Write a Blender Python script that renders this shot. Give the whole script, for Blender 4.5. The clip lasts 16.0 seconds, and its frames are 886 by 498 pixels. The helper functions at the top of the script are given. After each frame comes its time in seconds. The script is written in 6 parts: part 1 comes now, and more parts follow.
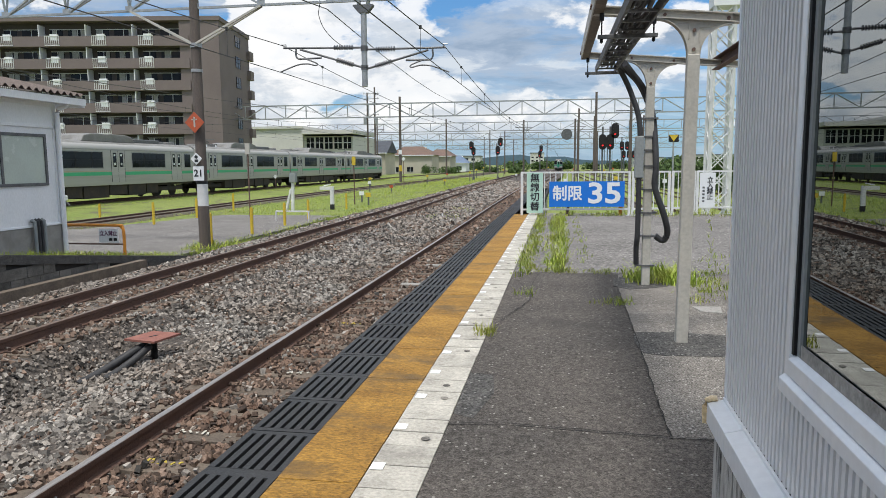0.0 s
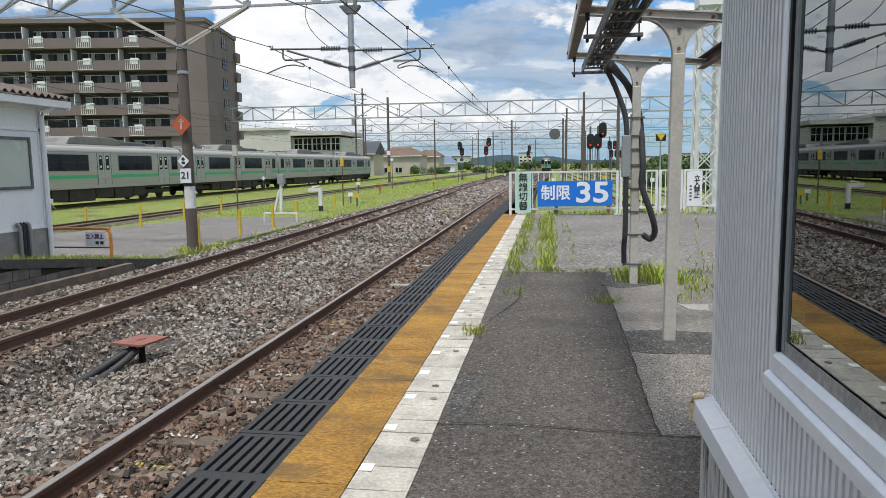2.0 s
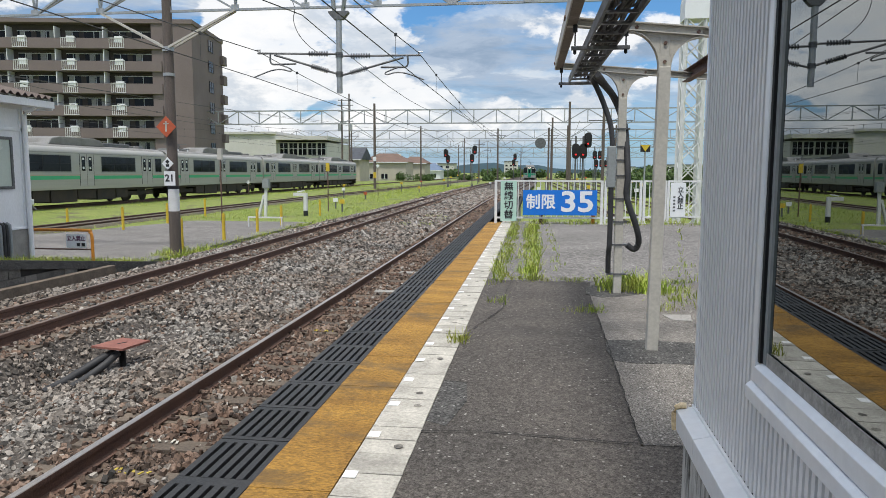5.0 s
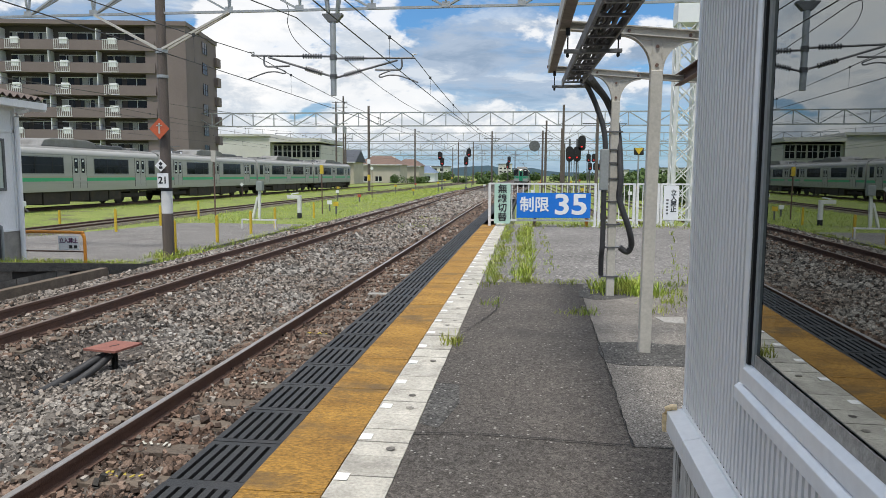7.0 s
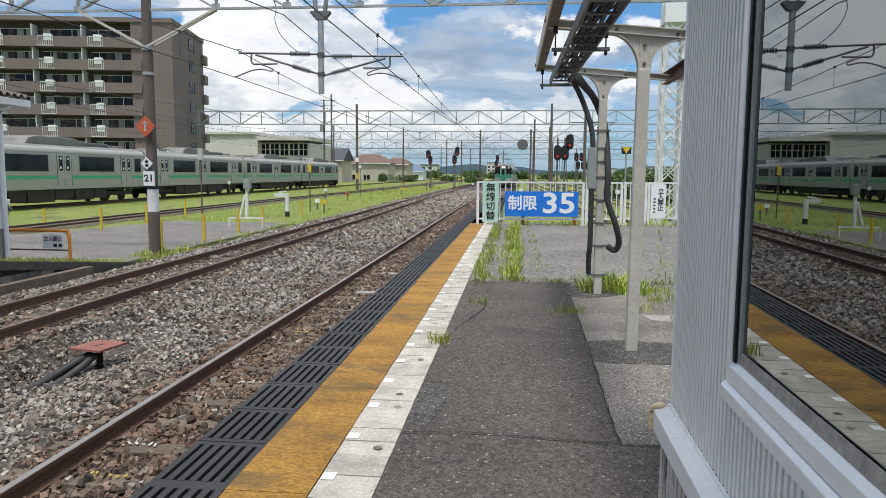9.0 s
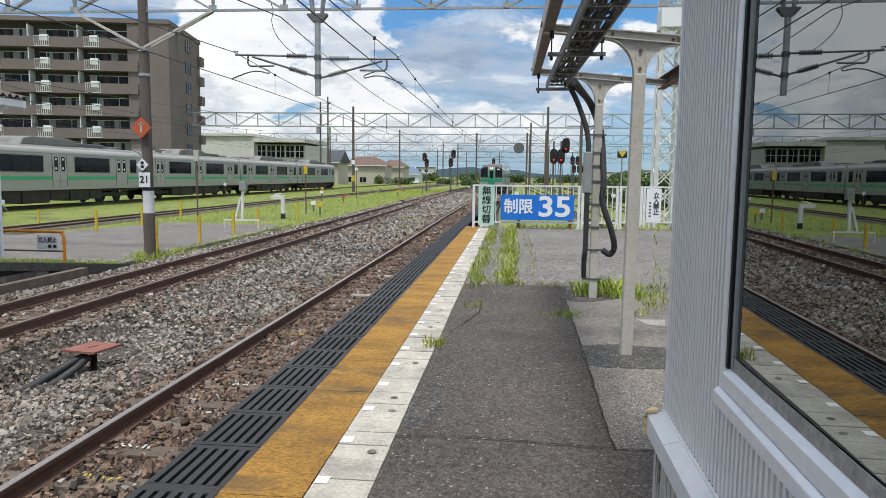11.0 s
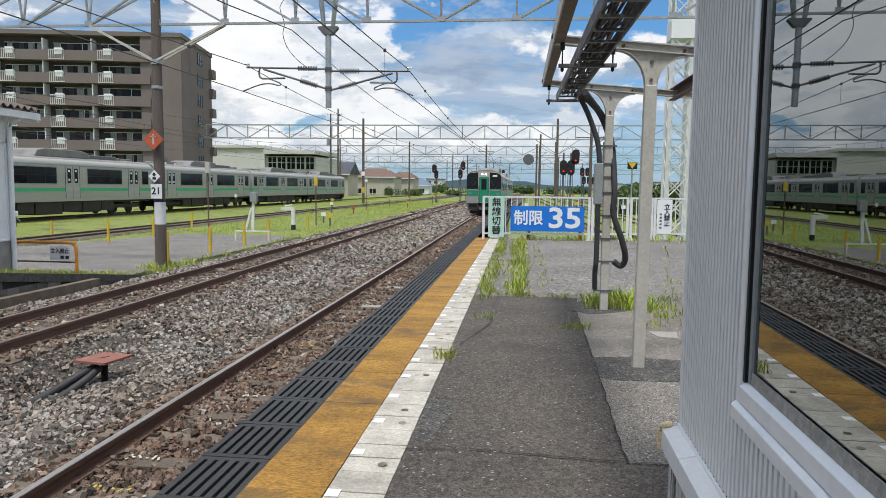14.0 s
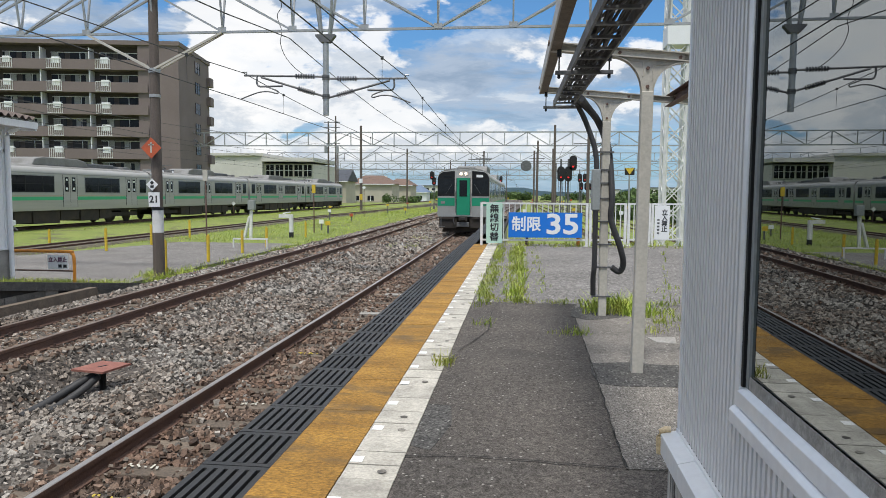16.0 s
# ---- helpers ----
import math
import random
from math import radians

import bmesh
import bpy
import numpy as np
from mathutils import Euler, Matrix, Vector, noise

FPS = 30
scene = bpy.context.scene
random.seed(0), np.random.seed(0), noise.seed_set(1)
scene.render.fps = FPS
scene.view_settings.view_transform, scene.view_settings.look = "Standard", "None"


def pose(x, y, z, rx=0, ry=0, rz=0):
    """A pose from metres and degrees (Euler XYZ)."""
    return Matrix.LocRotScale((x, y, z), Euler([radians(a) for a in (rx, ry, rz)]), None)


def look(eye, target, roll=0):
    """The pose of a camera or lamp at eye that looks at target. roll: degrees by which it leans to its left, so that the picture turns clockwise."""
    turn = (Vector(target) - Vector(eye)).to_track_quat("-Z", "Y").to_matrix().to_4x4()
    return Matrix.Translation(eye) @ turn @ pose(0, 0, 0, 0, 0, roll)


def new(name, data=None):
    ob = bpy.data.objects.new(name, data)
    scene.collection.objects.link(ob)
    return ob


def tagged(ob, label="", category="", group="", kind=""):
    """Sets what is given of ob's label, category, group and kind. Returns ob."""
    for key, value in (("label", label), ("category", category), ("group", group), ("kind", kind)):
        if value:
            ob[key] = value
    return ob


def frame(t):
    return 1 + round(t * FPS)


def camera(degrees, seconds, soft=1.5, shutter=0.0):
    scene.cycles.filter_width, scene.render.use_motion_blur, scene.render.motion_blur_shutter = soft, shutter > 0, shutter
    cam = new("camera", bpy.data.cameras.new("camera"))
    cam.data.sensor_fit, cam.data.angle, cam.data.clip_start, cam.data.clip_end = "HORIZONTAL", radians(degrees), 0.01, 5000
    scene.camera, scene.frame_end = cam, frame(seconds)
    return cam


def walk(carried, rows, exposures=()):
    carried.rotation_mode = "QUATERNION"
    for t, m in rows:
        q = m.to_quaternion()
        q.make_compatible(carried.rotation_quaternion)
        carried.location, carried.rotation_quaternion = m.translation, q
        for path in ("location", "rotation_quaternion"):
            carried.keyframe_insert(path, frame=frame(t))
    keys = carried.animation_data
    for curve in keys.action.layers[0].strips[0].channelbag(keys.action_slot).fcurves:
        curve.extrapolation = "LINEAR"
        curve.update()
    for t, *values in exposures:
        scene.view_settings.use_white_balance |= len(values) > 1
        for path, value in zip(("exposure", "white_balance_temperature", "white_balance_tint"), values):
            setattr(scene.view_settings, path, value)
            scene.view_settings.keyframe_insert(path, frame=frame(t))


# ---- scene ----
cam = camera(64.6, 16.0, soft=0.75)

PATH = [
    (0, (0.001, -0.001, 1.108), (-0.324, 1.958, 0.87), -0.4),
    (0.5, (-0.002, 0.002, 1.107), (-0.324, 1.961, 0.87), -0.5),
    (1, (0.001, 0.001, 1.106), (-0.315, 1.962, 0.871), -0.7),
    (1.5, (0.004, 0.001, 1.104), (-0.302, 1.964, 0.869), -0.8),
    (2, (0.008, 0.0, 1.107), (-0.287, 1.964, 0.87), -0.8),
    (2.5, (0.008, -0.003, 1.108), (-0.275, 1.962, 0.871), -0.7),
    (3, (0.011, -0.005, 1.106), (-0.263, 1.963, 0.871), -0.5),
    (3.5, (0.01, 0.006, 1.105), (-0.258, 1.974, 0.874), -0.3),
    (4, (0.001, 0.0, 1.108), (-0.26, 1.97, 0.883), 0.0),
    (6.5, (0.004, -0.014, 1.112), (-0.238, 1.96, 0.9), 0.2),
    (7, (0.009, -0.014, 1.11), (-0.226, 1.961, 0.9), 0.3),
    (7.5, (0.008, -0.017, 1.111), (-0.217, 1.959, 0.9), 0.3),
    (8, (0.008, -0.007, 1.108), (-0.208, 1.97, 0.896), 0.3),
    (8.5, (0.011, -0.005, 1.107), (-0.197, 1.973, 0.893), 0.4),
    (9, (0.012, -0.004, 1.108), (-0.19, 1.975, 0.894), 0.4),
    (11.5, (0.015, -0.005, 1.113), (-0.173, 1.976, 0.915), 0.8),
    (12, (0.01, 0.003, 1.11), (-0.182, 1.985, 0.924), 1.0),
    (12.5, (0.012, 0.005, 1.11), (-0.185, 1.988, 0.937), 1.1),
    (13, (0.011, -0.011, 1.114), (-0.194, 1.972, 0.947), 1.0),
    (13.5, (0.009, 0.002, 1.111), (-0.204, 1.983, 0.94), 0.8),
    (14, (0.007, 0.004, 1.112), (-0.211, 1.984, 0.938), 0.7),
    (14.5, (0.006, 0.005, 1.111), (-0.213, 1.986, 0.94), 0.6),
    (15, (0.008, -0.004, 1.113), (-0.209, 1.977, 0.949), 0.5),
    (15.5, (0.008, 0.004, 1.115), (-0.208, 1.986, 0.955), 0.4),
    (16, (0.007, -0.003, 1.113), (-0.206, 1.979, 0.958), 0.4),
]
walk(cam, [(t, look(eye, target, roll)) for t, eye, target, roll in PATH])

# ---- light ----
SUN_DIR = Vector((-0.06, -0.35, 0.935)).normalized()
sun = new("sun", bpy.data.lights.new("sun", "SUN"))
sun.data.energy, sun.data.angle, sun.data.color = 3.3, radians(9), (1.0, 0.965, 0.91)
sun.matrix_world = look(SUN_DIR * 50, (0, 0, 0))

world = bpy.data.worlds.new("sky")
scene.world = world
world.use_nodes = True
wn, wl = world.node_tree.nodes, world.node_tree.links
wn.clear()


def wnode(kind, **values):
    n = wn.new(kind)
    for k, v in values.items():
        n.inputs[k.replace("_", " ")].default_value = v
    return n


sky = wn.new("ShaderNodeTexSky")
sky.sky_type, sky.sun_disc = "NISHITA", False
sky.sun_elevation, sky.sun_rotation = radians(69), radians(190)
sky.air_density, sky.dust_density, sky.ozone_density = 1.0, 0.6, 2.0
tc = wn.new("ShaderNodeTexCoord")
sep = wn.new("ShaderNodeSeparateXYZ")
wl.new(tc.outputs["Generated"], sep.inputs[0])


def wmath(op, a, b=None, clamp=False):
    n = wn.new("ShaderNodeMath")
    n.operation, n.use_clamp = op, clamp
    for i, v in enumerate((a, b)):
        if v is None:
            continue
        if isinstance(v, (int, float)):
            n.inputs[i].default_value = v
        else:
            wl.new(v, n.inputs[i])
    return n.outputs[0]


def wramp(src, stops):
    n = wn.new("ShaderNodeValToRGB")
    n.color_ramp.interpolation = "EASE"
    el = n.color_ramp.elements
    while len(el) < len(stops):
        el.new(0.5)
    for e, (p, c) in zip(el, stops):
        e.position = p
        e.color = (*c, 1) if isinstance(c, tuple) else (c, c, c, 1)
    wl.new(src, n.inputs[0])
    return n.outputs[0]


def wmix(fac, a, b):
    n = wn.new("ShaderNodeMix")
    n.data_type = "RGBA"
    wl.new(fac, n.inputs[0])
    for s, v in ((6, a), (7, b)):
        if isinstance(v, tuple):
            n.inputs[s].default_value = (*v, 1)
        else:
            wl.new(v, n.inputs[s])
    return n.outputs[2]


# cloud layers: the directions are projected on flat sheets at cloud height
up = wmath("MAXIMUM", sep.outputs[2], 0.0)
low = wmath("ADD", up, 0.10)
comb = wn.new("ShaderNodeCombineXYZ")
wl.new(wmath("DIVIDE", sep.outputs[0], low), comb.inputs[0])
wl.new(wmath("DIVIDE", sep.outputs[1], low), comb.inputs[1])


def wnoise(vec, scale, detail, rough, offset, distortion=0.0):
    m = wn.new("ShaderNodeMapping")
    m.inputs["Location"].default_value = offset
    wl.new(vec, m.inputs[0])
    n = wnode("ShaderNodeTexNoise", Scale=scale, Detail=detail, Roughness=rough, Distortion=distortion)
    wl.new(m.outputs[0], n.inputs["Vector"])
    return n.outputs[0]


sheet = wnoise(comb.outputs[0], 1.15, 11, 0.62, (5.3, 2.2, 0.0), 0.55)
veil = wnoise(comb.outputs[0], 0.42, 6, 0.55, (1.0, 7.0, 2.0))
stretch = wn.new("ShaderNodeMapping")
stretch.inputs["Scale"].default_value = (1.0, 1.0, 2.1)
wl.new(tc.outputs["Generated"], stretch.inputs[0])
heap = wnoise(stretch.outputs[0], 4.6, 12, 0.55, (0.35, 0.1, 0.62), 0.15)
shade = wnoise(comb.outputs[0], 1.9, 9, 0.62, (2.0, 5.0, 1.0), 0.5)
relief = wnoise(stretch.outputs[0], 9.0, 9, 0.6, (2.0, 5.0, 1.0), 0.25)

# clear sky between the clouds is a deep blue
deep = wn.new("ShaderNodeMix")
deep.data_type, deep.blend_type = "RGBA", "MULTIPLY"
deep.inputs[0].default_value = 1.0
wl.new(sky.outputs[0], deep.inputs[6])
deep.inputs[7].default_value = (0.055, 0.10, 0.135, 1)
haze_f = wramp(sep.outputs[2], [(0.0, 0.75), (0.06, 0.50), (0.20, 0.08), (1.0, 0.0)])
base_sky = wmix(haze_f, deep.outputs[2], (0.36, 0.50, 0.66))
cover = wmath("ADD", sheet, wmath("MULTIPLY", wmath("SUBTRACT", veil, 0.5), 0.8))
sheet_f = wramp(cover, [(0.42, 0.0), (0.49, 0.60), (0.62, 0.96)])
sheet_c = wramp(shade, [(0.34, (0.31, 0.405, 0.54)), (0.52, (0.44, 0.53, 0.66)), (0.66, (0.70, 0.76, 0.83))])
# heaped clouds stand in a belt over the horizon
belt = wramp(sep.outputs[2], [(0.02, 0.0), (0.055, 0.14), (0.10, 0.06), (0.17, -0.08)])
heap_f = wramp(wmath("ADD", heap, belt), [(0.545, 0.0), (0.585, 0.85), (0.70, 1.0)])
heap_c = wramp(wmath("ADD", relief, wmath("MULTIPLY", sep.outputs[2], 1.0)), [(0.40, (0.40, 0.49, 0.60)), (0.53, (0.68, 0.73, 0.79)), (0.66, (1.0, 1.0, 1.0))])
near_horizon = wramp(sep.outputs[2], [(0.012, 0.0), (0.05, 1.0)])
col = wmix(wmath("MULTIPLY", sheet_f, wramp(sep.outputs[2], [(0.05, 0.35), (0.14, 1.0)])), base_sky, sheet_c)
col = wmix(wmath("MULTIPLY", heap_f, near_horizon), col, heap_c)
# the cloud cover thins and brightens towards the high sun
col = wmix(wramp(sep.outputs[2], [(0.36, 0.0), (0.70, 0.32), (0.95, 0.48)]), col, (1.7, 1.66, 1.58))
bg = wn.new("ShaderNodeBackground")
bg.inputs[1].default_value = 1.0
wl.new(col, bg.inputs[0])
out = wn.new("ShaderNodeOutputWorld")
wl.new(bg.outputs[0], out.inputs[0])
scene.view_settings.exposure = 0.02

# ---- materials ----


def mat(name, base, rough=0.6, alt=None, scale=6.0, fine=60.0, var=0.25, bump=0.15, metal=0.0, per_object=0.0, per_island=0.0,
        stain=None, stain_scale=1.5, stain_at=0.6, spec=0.5, coat=0.0, stretch=(1, 1, 1), bump_dist=0.01, place=False, speck=None, speck_scale=70.0, speck_share=0.1):
    """A surface with variation at two scales, an optional second tone and optional stains."""
    m = bpy.data.materials.new(name)
    m.use_nodes = True
    nt = m.node_tree
    n, l = nt.nodes, nt.links
    p = n["Principled BSDF"]
    p.inputs["Roughness"].default_value = rough
    p.inputs["Metallic"].default_value = metal
    p.inputs["Specular IOR Level"].default_value = spec
    p.inputs["Coat Weight"].default_value = coat
    t = n.new("ShaderNodeTexCoord")
    mp = n.new("ShaderNodeMapping")
    mp.inputs["Scale"].default_value = stretch
    l.new(n.new("ShaderNodeNewGeometry").outputs["Position"] if place else t.outputs["Object"], mp.inputs[0])

    def noi(s, d=5, r=0.6):
        q = n.new("ShaderNodeTexNoise")
        q.inputs["Scale"].default_value, q.inputs["Detail"].default_value, q.inputs["Roughness"].default_value = s, d, r
        l.new(mp.outputs[0], q.inputs["Vector"])
        return q.outputs[0]

    def mixc(f, a, b, mode="MIX"):
        q = n.new("ShaderNodeMix")
        q.data_type, q.blend_type = "RGBA", mode
        for s, v in ((0, f), (6, a), (7, b)):
            if isinstance(v, (int, float)):
                q.inputs[s].default_value = v
            elif isinstance(v, tuple):
                q.inputs[s].default_value = (*v, 1)
            else:
                l.new(v, q.inputs[s])
        return q.outputs[2]

    def ramp(src, a, b, lo=0.0, hi=1.0):
        q = n.new("ShaderNodeMapRange")
        q.inputs[1].default_value, q.inputs[2].default_value, q.inputs[3].default_value, q.inputs[4].default_value = a, b, lo, hi
        l.new(src, q.inputs[0])
        return q.outputs[0]

    coarse, grain = noi(scale), noi(fine, 3)
    c = mixc(ramp(coarse, 0.35, 0.65), base, alt or tuple(min(1, v * (1 - var)) for v in base))
    g = ramp(grain, 0.3, 0.7, 1 - var, 1 + var)
    c = mixc(1.0, c, g, "MULTIPLY")
    if per_object or per_island:
        if per_object:
            src = n.new("ShaderNodeObjectInfo").outputs["Random"]
        else:
            src = n.new("ShaderNodeNewGeometry").outputs["Random Per Island"]
        k = per_object or per_island
        c = mixc(1.0, c, ramp(src, 0, 1, 1 - k, 1 + k), "MULTIPLY")
    if speck:
        vo = n.new("ShaderNodeTexVoronoi")
        vo.inputs["Scale"].default_value = speck_scale
        l.new(mp.outputs[0], vo.inputs["Vector"])
        pick = n.new("ShaderNodeSeparateColor")
        l.new(vo.outputs["Color"], pick.inputs[0])
        chip = n.new("ShaderNodeMath")
        chip.operation = "MULTIPLY"
        l.new(ramp(pick.outputs[0], 1 - speck_share, 1 - speck_share * 0.8), chip.inputs[0])
        l.new(ramp(vo.outputs["Distance"], 0.42, 0.30), chip.inputs[1])
        c = mixc(chip.outputs[0], c, speck)
        c = mixc(1.0, c, ramp(pick.outputs[1], 0, 1, 0.72, 1.28), "MULTIPLY")
    if stain:
        c = mixc(ramp(noi(stain_scale, 8, 0.65), stain_at, stain_at + 0.12), c, stain)
    l.new(c, p.inputs["Base Color"])
    l.new(ramp(coarse, 0.3, 0.7, max(0.02, rough - 0.08), min(1, rough + 0.08)), p.inputs["Roughness"])
    if bump:
        b = n.new("ShaderNodeBump")
        b.inputs["Strength"].default_value, b.inputs["Distance"].default_value = bump, bump_dist
        l.new(grain, b.inputs["Height"])
        l.new(b.outputs[0], p.inputs["Normal"])
    return m


def glow(name, color, strength):
    m = bpy.data.materials.new(name)
    m.use_nodes = True
    p = m.node_tree.nodes["Principled BSDF"]
    p.inputs["Base Color"].default_value = (*color, 1)
    p.inputs["Emission Color"].default_value = (*color, 1)
    p.inputs["Emission Strength"].default_value = strength
    return m


def pane_glass(name, tint, ior=1.9, see=0.5):
    """Thin window glass: gloss by Fresnel over a tinted view through."""
    m = bpy.data.materials.new(name)
    m.use_nodes = True
    nt = m.node_tree
    n, l = nt.nodes, nt.links
    n.remove(n["Principled BSDF"])
    f = n.new("ShaderNodeFresnel")
    f.inputs[0].default_value = ior
    tr = n.new("ShaderNodeBsdfTransparent")
    tr.inputs[0].default_value = (*[v * see for v in tint], 1)
    g = n.new("ShaderNodeBsdfGlossy")
    g.inputs["Roughness"].default_value = 0.0
    g.inputs[0].default_value = (0.88, 0.93, 0.95, 1)
    mx = n.new("ShaderNodeMixShader")
    l.new(f.outputs[0], mx.inputs[0])
    l.new(tr.outputs[0], mx.inputs[1])
    l.new(g.outputs[0], mx.inputs[2])
    l.new(mx.outputs[0], n["Material Output"].inputs[0])
    return m


M = {}
M["asphalt"] = mat("asphalt_platform", (0.132, 0.118, 0.106), 0.95, (0.098, 0.09, 0.083), 1.1, 150, 0.6, 1.0, stain=(0.075, 0.071, 0.067), stain_scale=0.9, stain_at=0.63, bump_dist=0.012, spec=0.15, speck=(0.36, 0.34, 0.31), speck_scale=62, speck_share=0.06)
M["asphalt_pale"] = mat("asphalt_pale", (0.225, 0.208, 0.187), 0.95, (0.165, 0.152, 0.138), 1.6, 110, 0.75, 1.0, stain=(0.09, 0.086, 0.08), stain_scale=2.0, stain_at=0.66, bump_dist=0.008, spec=0.15, speck=(0.40, 0.38, 0.35), speck_scale=70, speck_share=0.14)
M["asphalt_far"] = mat("asphalt_far", (0.20, 0.19, 0.18), 0.95, (0.155, 0.147, 0.14), 0.7, 45, 0.6, 1.0, stain=(0.075, 0.072, 0.068), stain_scale=0.8, stain_at=0.62, spec=0.15, speck=(0.38, 0.36, 0.34), speck_scale=30, speck_share=0.10)
M["asphalt_dark"] = mat("asphalt_dark_patch", (0.075, 0.073, 0.070), 0.9, (0.12, 0.116, 0.11), 8, 70, 0.7, 1.0, spec=0.2, speck=(0.30, 0.29, 0.27), speck_scale=55, speck_share=0.16, bump_dist=0.02)
M["crack"] = mat("crack_dark", (0.025, 0.023, 0.02), 0.95, None, 9, 60, 0.3, 0.2)
M["coping"] = mat("coping_concrete", (0.48, 0.455, 0.40), 0.85, (0.35, 0.33, 0.29), 7, 70, 0.22, 0.5, per_object=0.16, stain=(0.22, 0.205, 0.18), stain_scale=9, stain_at=0.585, place=True)
M["marker"] = mat("marker_white", (0.85, 0.85, 0.83), 0.5, None, 9, 60, 0.08, 0.05)
M["yellow_tile"] = mat("yellow_tile", (0.36, 0.192, 0.03), 0.85, (0.25, 0.13, 0.025), 3.0, 85, 0.55, 0.9, per_object=0.08, stain=(0.145, 0.088, 0.032), stain_scale=2.2, stain_at=0.535, stretch=(0.7, 1.6, 1), place=True)
M["hole"] = mat("lifting_hole_dirt", (0.24, 0.225, 0.195), 0.95, (0.12, 0.11, 0.10), 20, 90, 0.4, 0.5, per_object=0.4, place=True)
M["rubber"] = mat("black_grating", (0.026, 0.027, 0.028), 0.62, (0.036, 0.036, 0.037), 5, 120, 0.35, 0.3, per_object=0.15, place=True)
M["concrete"] = mat("concrete_weathered", (0.34, 0.325, 0.30), 0.85, (0.24, 0.23, 0.21), 2.5, 60, 0.25, 0.4, stain=(0.12, 0.115, 0.10), stain_scale=2.0, stain_at=0.6)
M["stone_wall"] = mat("stone_block", (0.17, 0.16, 0.145), 0.9, (0.10, 0.095, 0.085), 3, 50, 0.4, 0.6, per_object=0.35, place=True)
# bed is darker than its stones: shade in the gaps is put into the colour
M["ballast"] = mat("ballast_bed", (0.10, 0.085, 0.073), 0.95, (0.06, 0.05, 0.043), 7, 18, 0.9, 1.0, bump_dist=0.04)
M["siding_soil"] = mat("siding_soil", (0.085, 0.07, 0.055), 0.95, (0.13, 0.115, 0.08), 1.4, 22, 0.7, 1.0, bump_dist=0.05, stain=(0.12, 0.15, 0.04), stain_scale=0.8, stain_at=0.56)
M["stone"] = mat("ballast_stone", (0.245, 0.23, 0.208), 0.9, (0.175, 0.145, 0.12), 0.8, 60, 0.3, 0.5, per_island=0.85)
M["stone_red"] = mat("ballast_stone_rusty", (0.125, 0.078, 0.055), 0.9, (0.165, 0.12, 0.092), 1.2, 60, 0.3, 0.5, per_island=0.75)
M["grass"] = mat("grass_ground", (0.145, 0.195, 0.034), 0.95, (0.20, 0.235, 0.06), 0.45, 9, 0.4, 0.8, stain=(0.105, 0.095, 0.06), stain_scale=0.5, stain_at=0.545, bump_dist=0.05)
M["leaf"] = mat("grass_blade", (0.30, 0.43, 0.045), 0.7, (0.45, 0.46, 0.10), 3, 20, 0.3, 0.0, per_island=0.35)
M["foliage"] = mat("tree_foliage", (0.055, 0.10, 0.03), 0.8, (0.09, 0.14, 0.035), 1.0, 6, 0.4, 0.0, per_island=0.4)
M["bark"] = mat("bark", (0.12, 0.09, 0.06), 0.9, None, 5, 30, 0.35, 0.5)
M["rail_side"] = mat("rail_rust", (0.095, 0.053, 0.040), 0.75, (0.13, 0.072, 0.05), 5, 70, 0.3, 0.3)
M["rail_top"] = mat("rail_polished", (0.50, 0.465, 0.43), 0.42, (0.36, 0.32, 0.29), 2, 40, 0.2, 0.05, metal=0.75, stretch=(8, 0.4, 8))
M["rail_top_rust"] = mat("rail_worn", (0.28, 0.22, 0.18), 0.5, (0.20, 0.14, 0.11), 2, 40, 0.25, 0.1, metal=0.6)
M["sleeper"] = mat("sleeper", (0.10, 0.078, 0.06), 0.9, (0.15, 0.12, 0.092), 3, 40, 0.35, 0.5, per_object=0.25, place=True)
M["clip"] = mat("rail_clip", (0.07, 0.042, 0.032), 0.75, None, 9, 60, 0.3, 0.2)
M["chalk"] = mat("paint_mark_white", (0.6, 0.58, 0.5), 0.8, None, 30, 90, 0.3, 0.1)
M["chalk_y"] = mat("paint_mark_yellow", (0.52, 0.40, 0.06), 0.8, None, 30, 90, 0.35, 0.1)
M["white_paint"] = mat("white_paint", (0.74, 0.74, 0.73), 0.45, (0.62, 0.62, 0.61), 3, 40, 0.08, 0.08, stain=(0.36, 0.31, 0.25), stain_scale=5, stain_at=0.7)
M["cream_paint"] = mat("cream_steel_paint", (0.50, 0.475, 0.42), 0.5, (0.42, 0.40, 0.355), 2.5, 50, 0.10, 0.12, stain=(0.26, 0.19, 0.12), stain_scale=7, stain_at=0.72)
M["galv"] = mat("galvanised_steel", (0.42, 0.43, 0.43), 0.5, (0.33, 0.34, 0.35), 6, 50, 0.14, 0.08, metal=0.55)
M["galv_dark"] = mat("galvanised_dark", (0.17, 0.172, 0.175), 0.55, (0.12, 0.122, 0.125), 6, 50, 0.2, 0.1, metal=0.5)
M["rust_beam"] = mat("rusty_beam", (0.10, 0.055, 0.042), 0.75, (0.16, 0.10, 0.08), 5, 60, 0.3, 0.3)
M["beam_brown"] = mat("beam_brown_paint", (0.20, 0.165, 0.135), 0.7, (0.15, 0.12, 0.10), 3, 40, 0.2, 0.2)
M["pole"] = mat("pole_brown_concrete", (0.135, 0.108, 0.092), 0.85, (0.10, 0.082, 0.072), 2, 40, 0.22, 0.3, stretch=(4, 4, 0.5))
